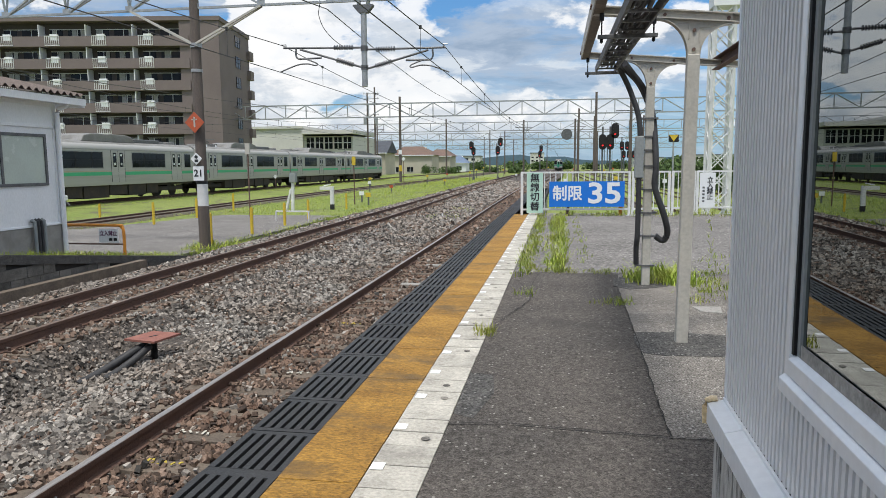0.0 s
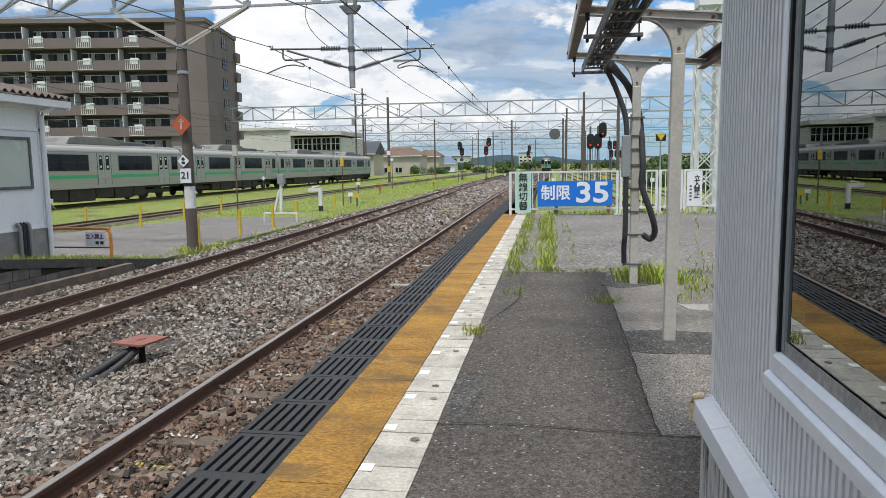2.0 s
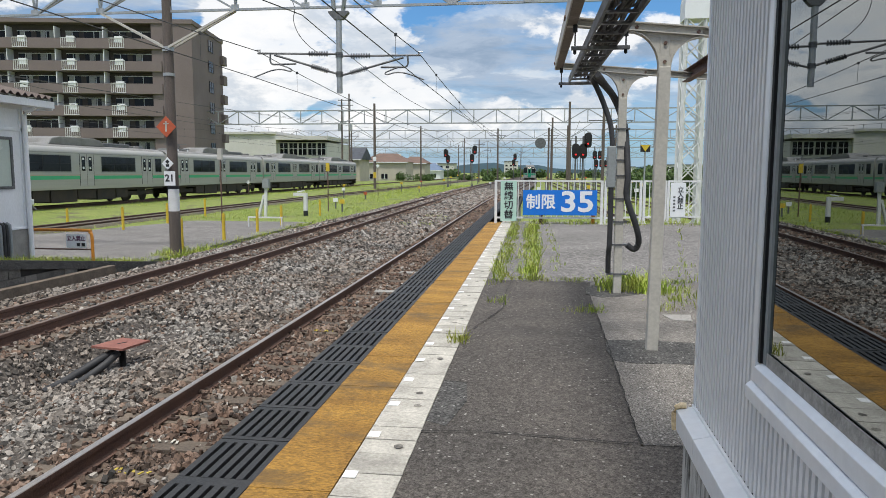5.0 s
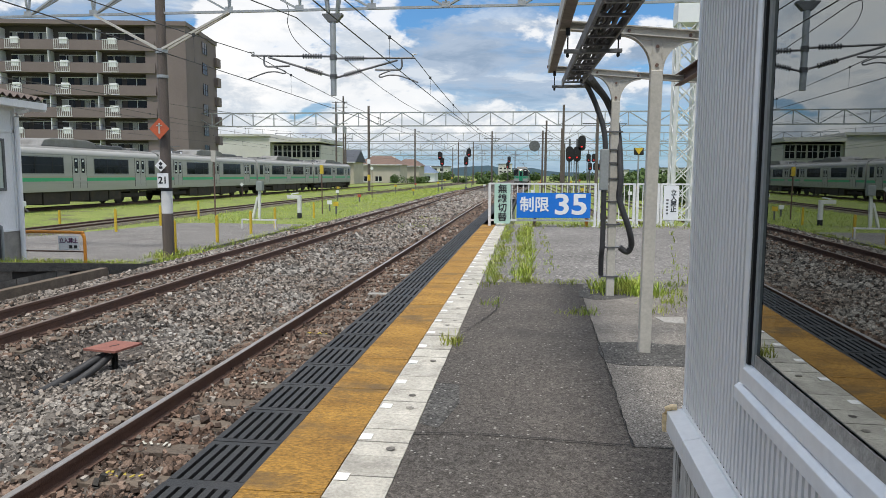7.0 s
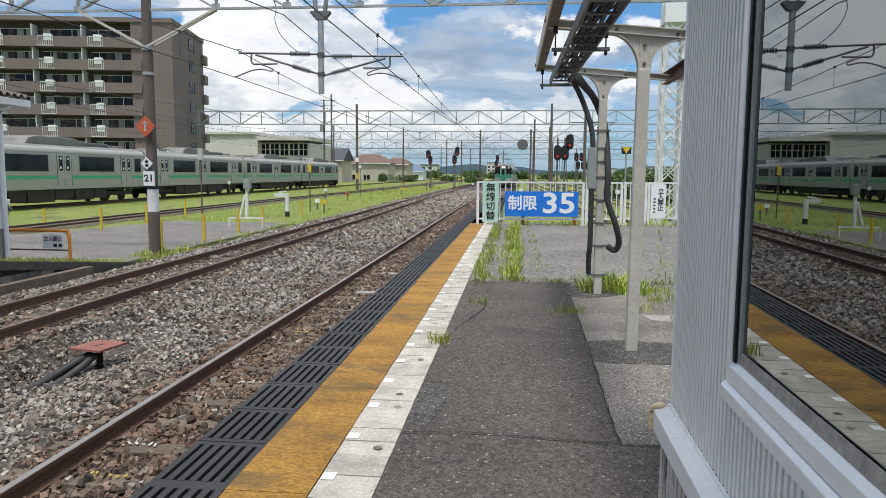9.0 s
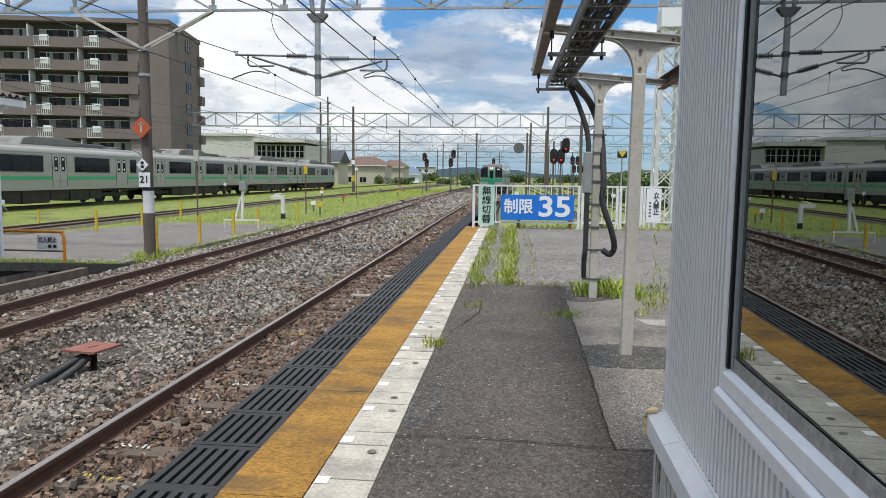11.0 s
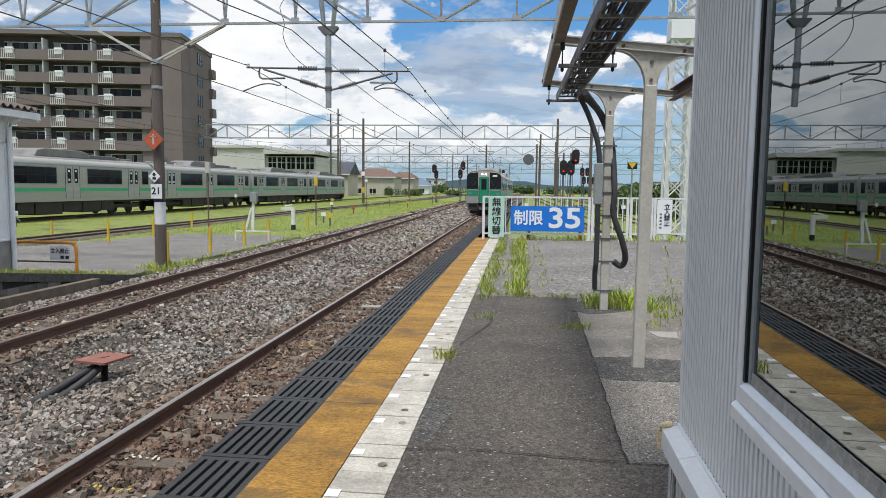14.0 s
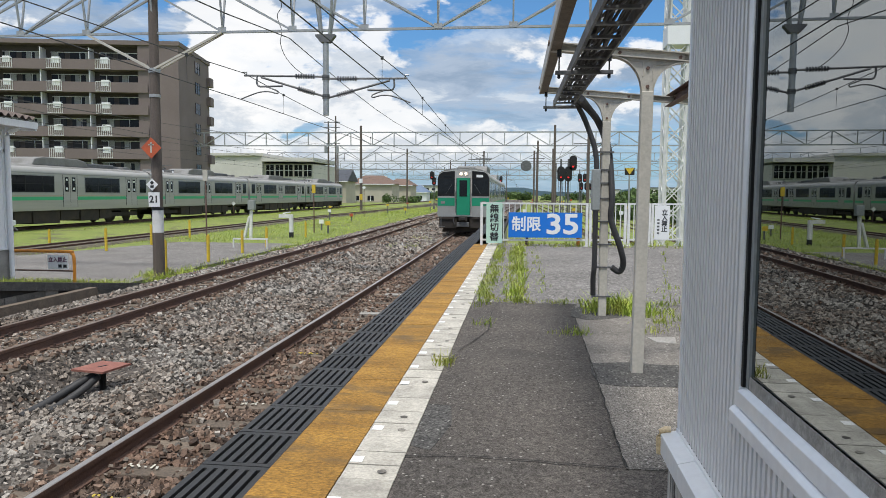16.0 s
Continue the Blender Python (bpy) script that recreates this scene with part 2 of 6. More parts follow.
M["alu"] = mat("aluminium", (0.80, 0.81, 0.82), 0.38, (0.70, 0.73, 0.77), 2, 40, 0.04, 0.03, metal=0.25)
M["corrugated"] = mat("corrugated_sheet", (0.70, 0.70, 0.70), 0.5, (0.63, 0.63, 0.63), 2.0, 60, 0.05, 0.03, metal=0.0, stretch=(1, 1, 0.3), stain=(0.50, 0.49, 0.48), stain_scale=2.5, stain_at=0.68)
M["black_seal"] = mat("black_seal", (0.012, 0.0125, 0.014), 0.5, None, 9, 60, 0.2, 0.05, spec=0.25)
# near-black colour stands in for the lack of light inside the shelter
M["unlit_room"] = mat("unlit_interior", (0.03, 0.03, 0.03), 0.9, None, 2, 20, 0.2, 0.1)
M["peeling"] = mat("peeling_board", (0.50, 0.48, 0.44), 0.85, (0.36, 0.34, 0.31), 3, 40, 0.2, 0.4, stain=(0.10, 0.095, 0.085), stain_scale=9, stain_at=0.54, stretch=(1, 3, 0.5))
M["foam"] = mat("foam_pad", (0.55, 0.42, 0.24), 0.9, (0.7, 0.62, 0.48), 12, 80, 0.3, 0.4)
M["glass"] = pane_glass("window_glass", (0.75, 0.82, 0.8), 3.4, 0.22)
M["glass_dark"] = mat("dark_glass", (0.010, 0.011, 0.014), 0.08, (0.018, 0.02, 0.024), 0.6, 12, 0.3, 0.0, spec=0.2)
M["glass_frosted"] = mat("frosted_glass", (0.50, 0.56, 0.50), 0.25, (0.46, 0.50, 0.45), 1.2, 30, 0.05, 0.0, spec=0.7)
M["blue_sign"] = mat("blue_sign", (0.005, 0.155, 0.60), 0.45, (0.008, 0.17, 0.63), 2, 40, 0.04, 0.02)
M["sign_white"] = mat("sign_white", (0.78, 0.79, 0.80), 0.5, None, 3, 40, 0.04, 0.02)
M["pale_green"] = mat("sign_pale_green", (0.42, 0.62, 0.52), 0.5, (0.48, 0.66, 0.57), 2, 40, 0.05, 0.02)
M["ink"] = mat("sign_ink", (0.02, 0.022, 0.025), 0.6, None, 9, 60, 0.1, 0.0)
M["ink_red"] = mat("sign_ink_purple", (0.12, 0.03, 0.09), 0.6, None, 9, 60, 0.1, 0.0)
M["yellow_paint"] = mat("yellow_post_paint", (0.66, 0.47, 0.035), 0.6, (0.55, 0.38, 0.04), 6, 50, 0.15, 0.1, stain=(0.3, 0.22, 0.06), stain_scale=6, stain_at=0.68)
M["orange_paint"] = mat("orange_pipe_paint", (0.68, 0.27, 0.02), 0.5, (0.55, 0.21, 0.03), 5, 50, 0.15, 0.1, stain=(0.25, 0.12, 0.05), stain_scale=6, stain_at=0.66)
M["red_plate"] = mat("rust_red_plate", (0.22, 0.085, 0.065), 0.75, (0.28, 0.12, 0.09), 5, 70, 0.2, 0.2)
M["cable"] = mat("black_cable", (0.022, 0.022, 0.024), 0.55, (0.04, 0.04, 0.042), 9, 60, 0.25, 0.1)
M["grey_box"] = mat("grey_box_paint", (0.27, 0.29, 0.29), 0.5, None, 4, 40, 0.1, 0.05)
M["wire"] = mat("wire_dark", (0.05, 0.05, 0.05), 0.6, None, 9, 60, 0.1, 0.0)
M["insulator"] = mat("insulator", (0.06, 0.06, 0.065), 0.35, None, 9, 60, 0.1, 0.0)
M["signal_black"] = mat("signal_black", (0.012, 0.012, 0.013), 0.6, None, 9, 60, 0.2, 0.05)
M["red_light"] = glow("signal_red_light", (1.0, 0.03, 0.03), 1.0)
M["head_light"] = glow("head_light", (1.0, 0.78, 0.55), 4.0)
M["steel_train"] = mat("stainless_car_side", (0.42, 0.415, 0.40), 0.55, (0.37, 0.365, 0.35), 0.8, 30, 0.05, 0.02, metal=0.1, stretch=(1, 0.2, 4))
M["train_grey"] = mat("train_skirt_grey", (0.30, 0.305, 0.30), 0.5, (0.25, 0.255, 0.25), 1.2, 30, 0.08, 0.03)
M["train_green"] = mat("train_green", (0.008, 0.22, 0.12), 0.4, (0.01, 0.25, 0.14), 1.5, 30, 0.06, 0.02)
M["stripe_light"] = mat("train_light_green_stripe", (0.05, 0.42, 0.20), 0.45, None, 2, 30, 0.06, 0.02)
M["stripe_cream"] = mat("train_cream_stripe", (0.42, 0.36, 0.26), 0.45, None, 2, 30, 0.06, 0.02)
M["train_roof"] = mat("train_roof_grey", (0.23, 0.23, 0.225), 0.75, (0.17, 0.165, 0.155), 1.2, 25, 0.15, 0.1)
M["under"] = mat("underframe_dark", (0.022, 0.019, 0.017), 0.85, (0.05, 0.038, 0.03), 1.5, 20, 0.35, 0.2)
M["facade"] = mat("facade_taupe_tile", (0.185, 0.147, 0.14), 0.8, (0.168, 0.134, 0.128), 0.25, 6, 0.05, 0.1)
# the facade taupe darkened: the balconies' shade is put into this colour
M["facade_shaded"] = mat("facade_taupe_in_shade", (0.075, 0.062, 0.058), 0.8, None, 0.4, 6, 0.1, 0.1)
M["house_cream"] = mat("house_cream_wall", (0.50, 0.46, 0.38), 0.8, (0.44, 0.40, 0.33), 0.4, 8, 0.06, 0.1)
M["roof_brown"] = mat("roof_brown_tile", (0.13, 0.085, 0.065), 0.8, (0.17, 0.11, 0.085), 0.5, 6, 0.2, 0.3)
M["roof_blue"] = mat("roof_slate_blue", (0.10, 0.15, 0.23), 0.6, (0.13, 0.18, 0.26), 0.5, 6, 0.15, 0.3)
M["roof_dark"] = mat("roof_dark_slate", (0.06, 0.068, 0.085), 0.65, None, 0.5, 6, 0.2, 0.3)
M["hall_white"] = mat("hall_white_wall", (0.60, 0.59, 0.55), 0.8, (0.52, 0.51, 0.48), 0.3, 6, 0.06, 0.1, stain=(0.36, 0.34, 0.30), stain_scale=0.5, stain_at=0.66)
M["roof_sheet"] = mat("rusty_roof_sheet", (0.10, 0.075, 0.065), 0.8, (0.15, 0.12, 0.105), 4, 40, 0.3, 0.3)
M["shed_white"] = mat("shed_white_board", (0.84, 0.85, 0.86), 0.6, (0.78, 0.79, 0.80), 1.5, 40, 0.05, 0.05, stain=(0.44, 0.44, 0.42), stain_scale=1.6, stain_at=0.66, stretch=(1, 1, 0.4))
# the blue of distance haze is painted into the hills' colour
M["hill"] = mat("haze_tinted_hill", (0.10, 0.16, 0.22), 0.95, None, 0.01, 0.1, 0.1, 0.0)
M["orange_sign"] = mat("orange_diamond_sign", (0.50, 0.10, 0.035), 0.55, (0.42, 0.09, 0.04), 6, 40, 0.1, 0.05)
M["curtain"] = mat("pale_curtain", (0.42, 0.42, 0.40), 0.8, None, 0.5, 6, 0.2, 0.0)

# ---- mesh helpers ----
ORG = {}


class Mb:
    """Collects vertices and faces in world coordinates."""

    def __init__(self):
        self.v, self.f = [], []

    def add(self, vs, fs):
        o = len(self.v)
        self.v += [tuple(p) for p in vs]
        self.f += [tuple(i + o for i in f) for f in fs]
        return self

    def box(self, x0, y0, z0, x1, y1, z1):
        return self.add([(x, y, z) for z in (z0, z1) for y in (y0, y1) for x in (x0, x1)],
                        [(0, 2, 3, 1), (4, 5, 7, 6), (0, 1, 5, 4), (2, 6, 7, 3), (0, 4, 6, 2), (1, 3, 7, 5)])

    def obox(self, m, sx, sy, sz):
        """A box of that size round the middle of the pose m."""
        pts = [m @ Vector((x * sx / 2, y * sy / 2, z * sz / 2)) for z in (-1, 1) for y in (-1, 1) for x in (-1, 1)]
        return self.add(pts, [(0, 2, 3, 1), (4, 5, 7, 6), (0, 1, 5, 4), (2, 6, 7, 3), (0, 4, 6, 2), (1, 3, 7, 5)])

    def bar(self, p, q, w, h=None):
        """A square bar from p to q."""
        p, q = Vector(p), Vector(q)
        m = Matrix.Translation((p + q) / 2) @ (q - p).to_track_quat("Z", "X" if abs((q - p).normalized().z) > 0.95 else "Y").to_matrix().to_4x4()
        return self.obox(m, w, h or w, (q - p).length)

    def tube(self, pts, r, n=8, r2=None, cap=True):
        """A round tube along points; the radius goes from r to r2."""
        pts = [Vector(p) for p in pts]
        rings, o = [], len(self.v)
        for i, p in enumerate(pts):
            d = (pts[min(i + 1, len(pts) - 1)] - pts[max(i - 1, 0)]).normalized()
            a = d.cross(Vector((0, 0, 1)) if abs(d.z) < 0.9 else Vector((1, 0, 0))).normalized()
            b = d.cross(a)
            k = r if r2 is None else r + (r2 - r) * i / (len(pts) - 1)
            self.v += [tuple(p + (a * math.cos(2 * math.pi * j / n) + b * math.sin(2 * math.pi * j / n)) * k) for j in range(n)]
        for i in range(len(pts) - 1):
            for j in range(n):
                a0, a1 = o + i * n + j, o + i * n + (j + 1) % n
                self.f.append((a0, a1, a1 + n, a0 + n))
        if cap:
            self.f.append(tuple(o + j for j in reversed(range(n))))
            self.f.append(tuple(o + (len(pts) - 1) * n + j for j in range(n)))
        return self

    def prism(self, poly, axis, a, b):
        """A polygon in the plane across an axis, drawn out from a to b along it. axis x: (y, z); y: (x, z); z: (x, y)."""
        def put(p, k):
            return {"x": (k, p[0], p[1]), "y": (p[0], k, p[1]), "z": (p[0], p[1], k)}[axis]
        n = len(poly)
        vs = [put(p, a) for p in poly] + [put(p, b) for p in poly]
        fs = [tuple(range(n))[::-1], tuple(range(n, 2 * n))] + [(i, (i + 1) % n, n + (i + 1) % n, n + i) for i in range(n)]
        return self.add(vs, fs)

    def sweep(self, prof, path):
        """A closed profile of (side, up) carried along points in plan."""
        o, n = len(self.v), len(prof)
        path = [Vector(p) for p in path]
        for i, p in enumerate(path):
            d = path[min(i + 1, len(path) - 1)] - path[max(i - 1, 0)]
            s = Vector((d.y, -d.x, 0)).normalized()
            self.v += [tuple(p + s * a + Vector((0, 0, b))) for a, b in prof]
        for i in range(len(path) - 1):
            for j in range(n):
                a0, a1 = o + i * n + j, o + i * n + (j + 1) % n
                self.f.append((a0, a1, a1 + n, a0 + n))
        self.f.append(tuple(o + j for j in range(n)))
        self.f.append(tuple(o + (len(path) - 1) * n + j for j in reversed(range(n))))
        return self

    def mesh(self, name, material, off=(0, 0, 0), smooth=False):
        me = bpy.data.meshes.new(name)
        v = np.array(self.v, dtype=float) - np.array(off)
        me.from_pydata(v.tolist(), [], self.f)
        me.materials.append(material)
        b = bmesh.new()
        b.from_mesh(me)
        bmesh.ops.recalc_face_normals(b, faces=b.faces)
        b.to_mesh(me)
        b.free()
        if smooth:
            me.shade_smooth()
            me.set_sharp_from_angle(angle=radians(40))
        return me


def thing(name, at, label="", category="", group="", kind=""):
    ob = new(name)
    ob.empty_display_size = 0.2
    ob.location = at
    ORG[ob] = Vector(at)
    return tagged(ob, label, category, group, kind)


def part(name, mb, material, parent, label="", bevel=0.0, smooth=False):
    ob = new(name, mb.mesh(name, M[material], ORG[parent], smooth))
    ob.parent = parent
    ORG[ob] = ORG[parent]
    if bevel:
        md = ob.modifiers.new("bevel", "BEVEL")
        md.width, md.segments, md.limit_method = bevel, 2, "ANGLE"
    return tagged(ob, label)


def solid(name, mb, material, label="", category="", group="", kind="", at=(0, 0, 0), smooth=False, bevel=0.0):
    ob = new(name, mb.mesh(name, M[material], at, smooth))
    ob.location = at
    ORG[ob] = Vector(at)
    if bevel:
        md = ob.modifiers.new("bevel", "BEVEL")
        md.width, md.segments, md.limit_method = bevel, 2, "ANGLE"
    return tagged(ob, label, category, group, kind)


def piece(name, mesh, loc, parent, turn=0.0):
    """One of many alike pieces that share a mesh."""
    ob = new(name, mesh)
    ob.parent = parent
    ob.location = Vector(loc) - ORG[parent]
    if turn:
        ob.rotation_euler = (0, 0, turn)
    return ob


def lettering(text, size, m, material, parent, name="lettering", depth=0.003, wide=1.0):
    """Writing as a mesh, centred on the pose m (x along the line, y up, z out)."""
    cu = bpy.data.curves.new(name, "FONT")
    cu.body, cu.size, cu.align_x, cu.align_y, cu.extrude = text, size, "CENTER", "CENTER", depth
    cu.resolution_u, cu.offset = 3, size * 0.022
    tmp = new(name, cu)
    bpy.context.view_layer.update()
    me = bpy.data.meshes.new_from_object(tmp.evaluated_get(bpy.context.evaluated_depsgraph_get()))
    bpy.data.objects.remove(tmp)
    me.transform(Matrix.Translation(-ORG[parent]) @ m @ Matrix.Diagonal((wide, 1, 1, 1)))
    me.materials.clear()
    me.materials.append(M[material])
    ob = new(name, me)
    ob.parent = parent
    ORG[ob] = ORG[parent]
    return ob


FACING = pose(0, 0, 0, 90, 0, 0)  # writing that faces the camera side (-y)

def smooth_pts(pts, n=8):
    pts = [Vector(p) for p in pts]
    out_ = []
    for i in range(len(pts) - 1):
        p0, p1_, p2_, p3 = pts[max(i - 1, 0)], pts[i], pts[i + 1], pts[min(i + 2, len(pts) - 1)]
        for k in range(n):
            t = k / n
            out_.append(0.5 * ((2 * p1_) + (p2_ - p0) * t + (2 * p0 - 5 * p1_ + 4 * p2_ - p3) * t * t + (3 * p1_ - p0 - 3 * p2_ + p3) * t ** 3))
    return out_ + [pts[-1]]


# ---- plan ----
RAIL1, RAIL2, GROUND = -1.04, -0.87, -1.25
T1_KNOTS = [(-40, -2.81), (20, -2.85), (38, -2.98), (51, -2.98), (62, -2.95), (73, -2.88), (85, -2.68), (100, -2.36), (116, -1.99), (129, -1.62),
            (148, -1.1), (198, -0.6), (250, -0.37), (340, -0.2)]
T2_KNOTS = [(-40, -6.85), (8, -6.94), (22, -7.10), (36, -7.33), (70, -7.9), (120, -8.3), (200, -7.5), (340, -6)]


def along(knots, y):
    """The middle of a track at y, smoothed over some metres."""
    xs, ys = [k[1] for k in knots], [k[0] for k in knots]
    return float(np.mean([np.interp(y + d, ys, xs) for d in (-9, -6, -3, 0, 3, 6, 9)]))


def ysteps(a, b):
    out, y = [], a
    while y < b:
        out.append(y)
        y += 2.5 if y < 40 else 5 if y < 120 else 12
    return out + [b]


# ---- ground ----
gm = Mb()
gx = [-2500, -600, -200, -90, -60, -40, -30, -24, -20, -16, -13, -11, -9, -5, 0, 5, 12, 25, 60, 200, 600, 2500]
gy = [-600, -100, -30, -5, 5, 15, 25, 35, 50, 70, 100, 150, 250, 500, 1200, 3500]
for y in gy:
    for x in gx:
        gm.v.append((x, y, GROUND + (-0.45 if -9.5 < x < 1 and y < 400 else (0.23 if -60 < x <= -24 else 0.0) + 0.05 * noise.noise(Vector((x * 0.13, y * 0.1, 0))) if abs(x) < 60 and y < 200 else 0)))
for j in range(len(gy) - 1):
    for i in range(len(gx) - 1):
        a = j * len(gx) + i
        gm.f.append((a, a + 1, a + len(gx) + 1, a + len(gx)))
solid("ground", gm, "grass", "yard ground of mown green grass and weeds", "ground", kind="structure", smooth=True)


def strip(name, edges, material, label, category, kind="structure"):
    """A long sheet whose cross-section (x, z) is given as a function of y."""
    mb, n = Mb(), len(edges(0))
    ys = ysteps(-20, 330)
    for y in ys:
        mb.v += [(x, y, z) for x, z in edges(y)]
    for j in range(len(ys) - 1):
        for i in range(n - 1):
            a = j * n + i
            mb.f.append((a, a + 1, a + n + 1, a + n))
    return solid(name, mb, material, label, category, kind=kind)


def bed_edges(y):
    a, b = along(T2_KNOTS, y), along(T1_KNOTS, y)
    hollow = min(1.0, max(0.0, (10.5 - y) / 2.5))
    k = 0.0 if y < 28 else min(0.9, (y - 28) * 0.03)
    return [(a - 2.4 + k, GROUND - 0.02), (a - 1.5, -1.04), (a + 1.0, -1.05), (a * 0.68 + b * 0.32, -1.16 - 0.2 * hollow), (a * 0.55 + b * 0.45, -1.18 - 0.17 * hollow), (b - 1.6, -1.19), (b - 1.15, -1.225), (b + 1.35, -1.235), (b + 1.8, GROUND - 0.02)]


strip("ballast_bed", bed_edges, "ballast", "bed of crushed grey and rusty stone under the tracks", "ballast")

# ---- tracks ----
HEAD = [(-0.0325, 0.0), (-0.0325, -0.035), (-0.009, -0.05), (-0.009, -0.125), (-0.061, -0.138), (-0.061, -0.153), (0.061, -0.153), (0.061, -0.138),
        (0.009, -0.125), (0.009, -0.05), (0.0325, -0.035), (0.0325, 0.0)]
sleeper_mesh = Mb().prism([(-0.12, -0.17), (0.12, -0.17), (0.105, 0), (-0.105, 0)], "x", -1.0, 1.0).mesh("sleeper", M["sleeper"])
clip_mesh = Mb().box(-0.045, -0.035, 0, 0.045, 0.035, 0.018).tube([(0.0, 0, 0.01), (0, 0, 0.055)], 0.016, 6).mesh("clip", M["clip"])


def track(knots, zr, y0, y1, label, tops, sleepers=(0, 0), clips=False):
    ob = thing("track", (along(knots, y0), y0, zr - 0.3), label, "railway track", "tracks", "structure")
    ys = ysteps(y0, y1)
    for side in (-0.566, 0.566):
        pts = [(along(knots, y) + side, y, zr - 0.004) for y in ys]
        rail = part("rail", Mb().sweep(HEAD, pts), "rail_side", ob, smooth=True)
        part("running_surface", Mb().sweep([(-0.027, 0), (-0.03, -0.006), (0.03, -0.006), (0.027, 0)], [(x, y, z + 0.005) for x, y, z in pts]), tops, rail, "worn shiny rail head")
    y = sleepers[0]
    while y < sleepers[1]:
        x = along(knots, y)
        piece("sleeper", sleeper_mesh, (x, y, zr - 0.158 + random.uniform(-0.006, 0.006)), ob, random.uniform(-0.015, 0.015))
        if clips and y < 16:
            for s in (-0.566, 0.566):
                for e in (-0.1, 0.1):
                    piece("clip", clip_mesh, (x + s + e, y + random.uniform(-0.02, 0.02), zr - 0.155), ob)
        y += 0.61
    return ob


track(T1_KNOTS, RAIL1, -15, 330, "track beside the platform with worn shiny rails and brown sleepers", "rail_top", (-9.87, 60), True)
track(T2_KNOTS, RAIL2, -15, 330, "second track with rusty rails on grey ballast", "rail_top_rust", (-8.2, 60), True)
T3 = [(-40, -18.9), (27, -19.3), (62, -19.6), (97, -18.9), (150, -18.0), (330, -16)]
T4 = [(-40, -27.8), (330, -27.4)]
T5 = [(-40, -22.6), (30, -22.8), (60, -23.2), (110, -22.0), (330, -19)]
for kn, z in ((T3, -1.08), (T5, -1.12), (T4, -0.89)):
    track(kn, z, 14, 300, "siding track with brown rails sunk in grass", "rail_top_rust", (20, 70))
for x0, x1 in ((5.2, 2.5), (8.8, 5.5), (12.6, 9.0), (16.5, 13.0)):
    track([(10, x0), (60, x0 - 0.4), (330, x1)], -1.1, 18, 300, "siding track with brown rails in green weeds", "rail_top_rust", (18, 60))



def siding_bed(knots):
    def edges(y):
        c = along(knots, y)
        wob = 0.18 * noise.noise(Vector((c, y * 0.35, 4)))
        return [(c - 1.25 + wob, GROUND - 0.05), (c - 1.0 + wob, GROUND + 0.085), (c + 1.0 - wob, GROUND + 0.085), (c + 1.25 - wob, GROUND - 0.05)]
    return edges


for kn in (T3, T5):
    strip("siding_bed", siding_bed(kn), "siding_soil", "dark soil and old ballast under a siding", "ballast")

# ---- platform ----
PX, PY0, PY1 = -1.235, -8.0, 15.95
plat = thing("platform", (0.5, 3.0, GROUND), "asphalt station platform with white coping and yellow warning strip", "platform", kind="structure")
part("platform_body", Mb().box(PX + 0.03, PY0, GROUND - 0.1, 9.0, PY1 + 0.4, -0.03), "concrete", plat, "weathered concrete platform edge")
part("platform_body", Mb().box(PX + 0.03, PY1 + 0.4, GROUND - 0.1, -0.55, 34, -0.03), "concrete", plat)
part("asphalt_sheet", Mb().box(-0.458, PY0, -0.1, 9.0, 7.25, 0.0), "asphalt", plat, "dark grey patched asphalt")
part("asphalt_sheet", Mb().box(-0.458, 7.25, -0.1, 9.0, PY1 + 0.4, -0.012), "asphalt_far", plat, "paler old asphalt")
part("asphalt_sheet", Mb().prism([(0.46, 2.84), (1.0, 2.86), (9, 2.9), (9, 7.2), (0.60, 7.2), (0.53, 6.4), (0.52, 5.5), (0.508, 5.0), (0.492, 4.2), (0.472, 3.4)], "z", -0.05, 0.004), "asphalt_pale", plat, "pale worn asphalt strip")
part("asphalt_sheet", Mb().prism([(0.50, 4.14), (0.62, 4.10), (0.95, 4.12), (2.0, 4.14), (2.0, 4.64), (1.0, 4.66), (0.72, 4.70), (0.50, 4.65), (0.475, 4.4)], "z", -0.05, 0.007), "asphalt_dark", plat, "black filled trench")
part("asphalt_sheet", Mb().prism([(0.50, 6.45), (0.62, 6.30), (0.80, 6.36), (0.98, 6.50), (1.10, 6.75), (0.95, 7.05), (0.62, 7.02), (0.52, 6.80)], "z", -0.05, 0.007), "asphalt_dark", plat, "black patch round the post")
part("asphalt_sheet", Mb().prism([(1.18, 5.2), (1.30, 5.5), (1.9, 5.5), (1.9, 4.7), (1.45, 4.7)], "z", -0.05, 0.006), "asphalt_dark", plat, "dark gravelly patch")
part("asphalt_sheet", Mb().prism([(-0.455, 3.0), (-0.36, 2.95), (-0.30, 3.3), (-0.33, 3.6), (-0.455, 3.62)], "z", -0.05, 0.003), "asphalt_dark", plat, "worn dark gravelly edge")
part("cover_plate", Mb().prism([(1.02, 5.56), (1.24, 5.58), (1.20, 5.34), (1.06, 5.38)], "z", -0.02, 0.012), "concrete", plat, "pale concrete cover", bevel=0.004)


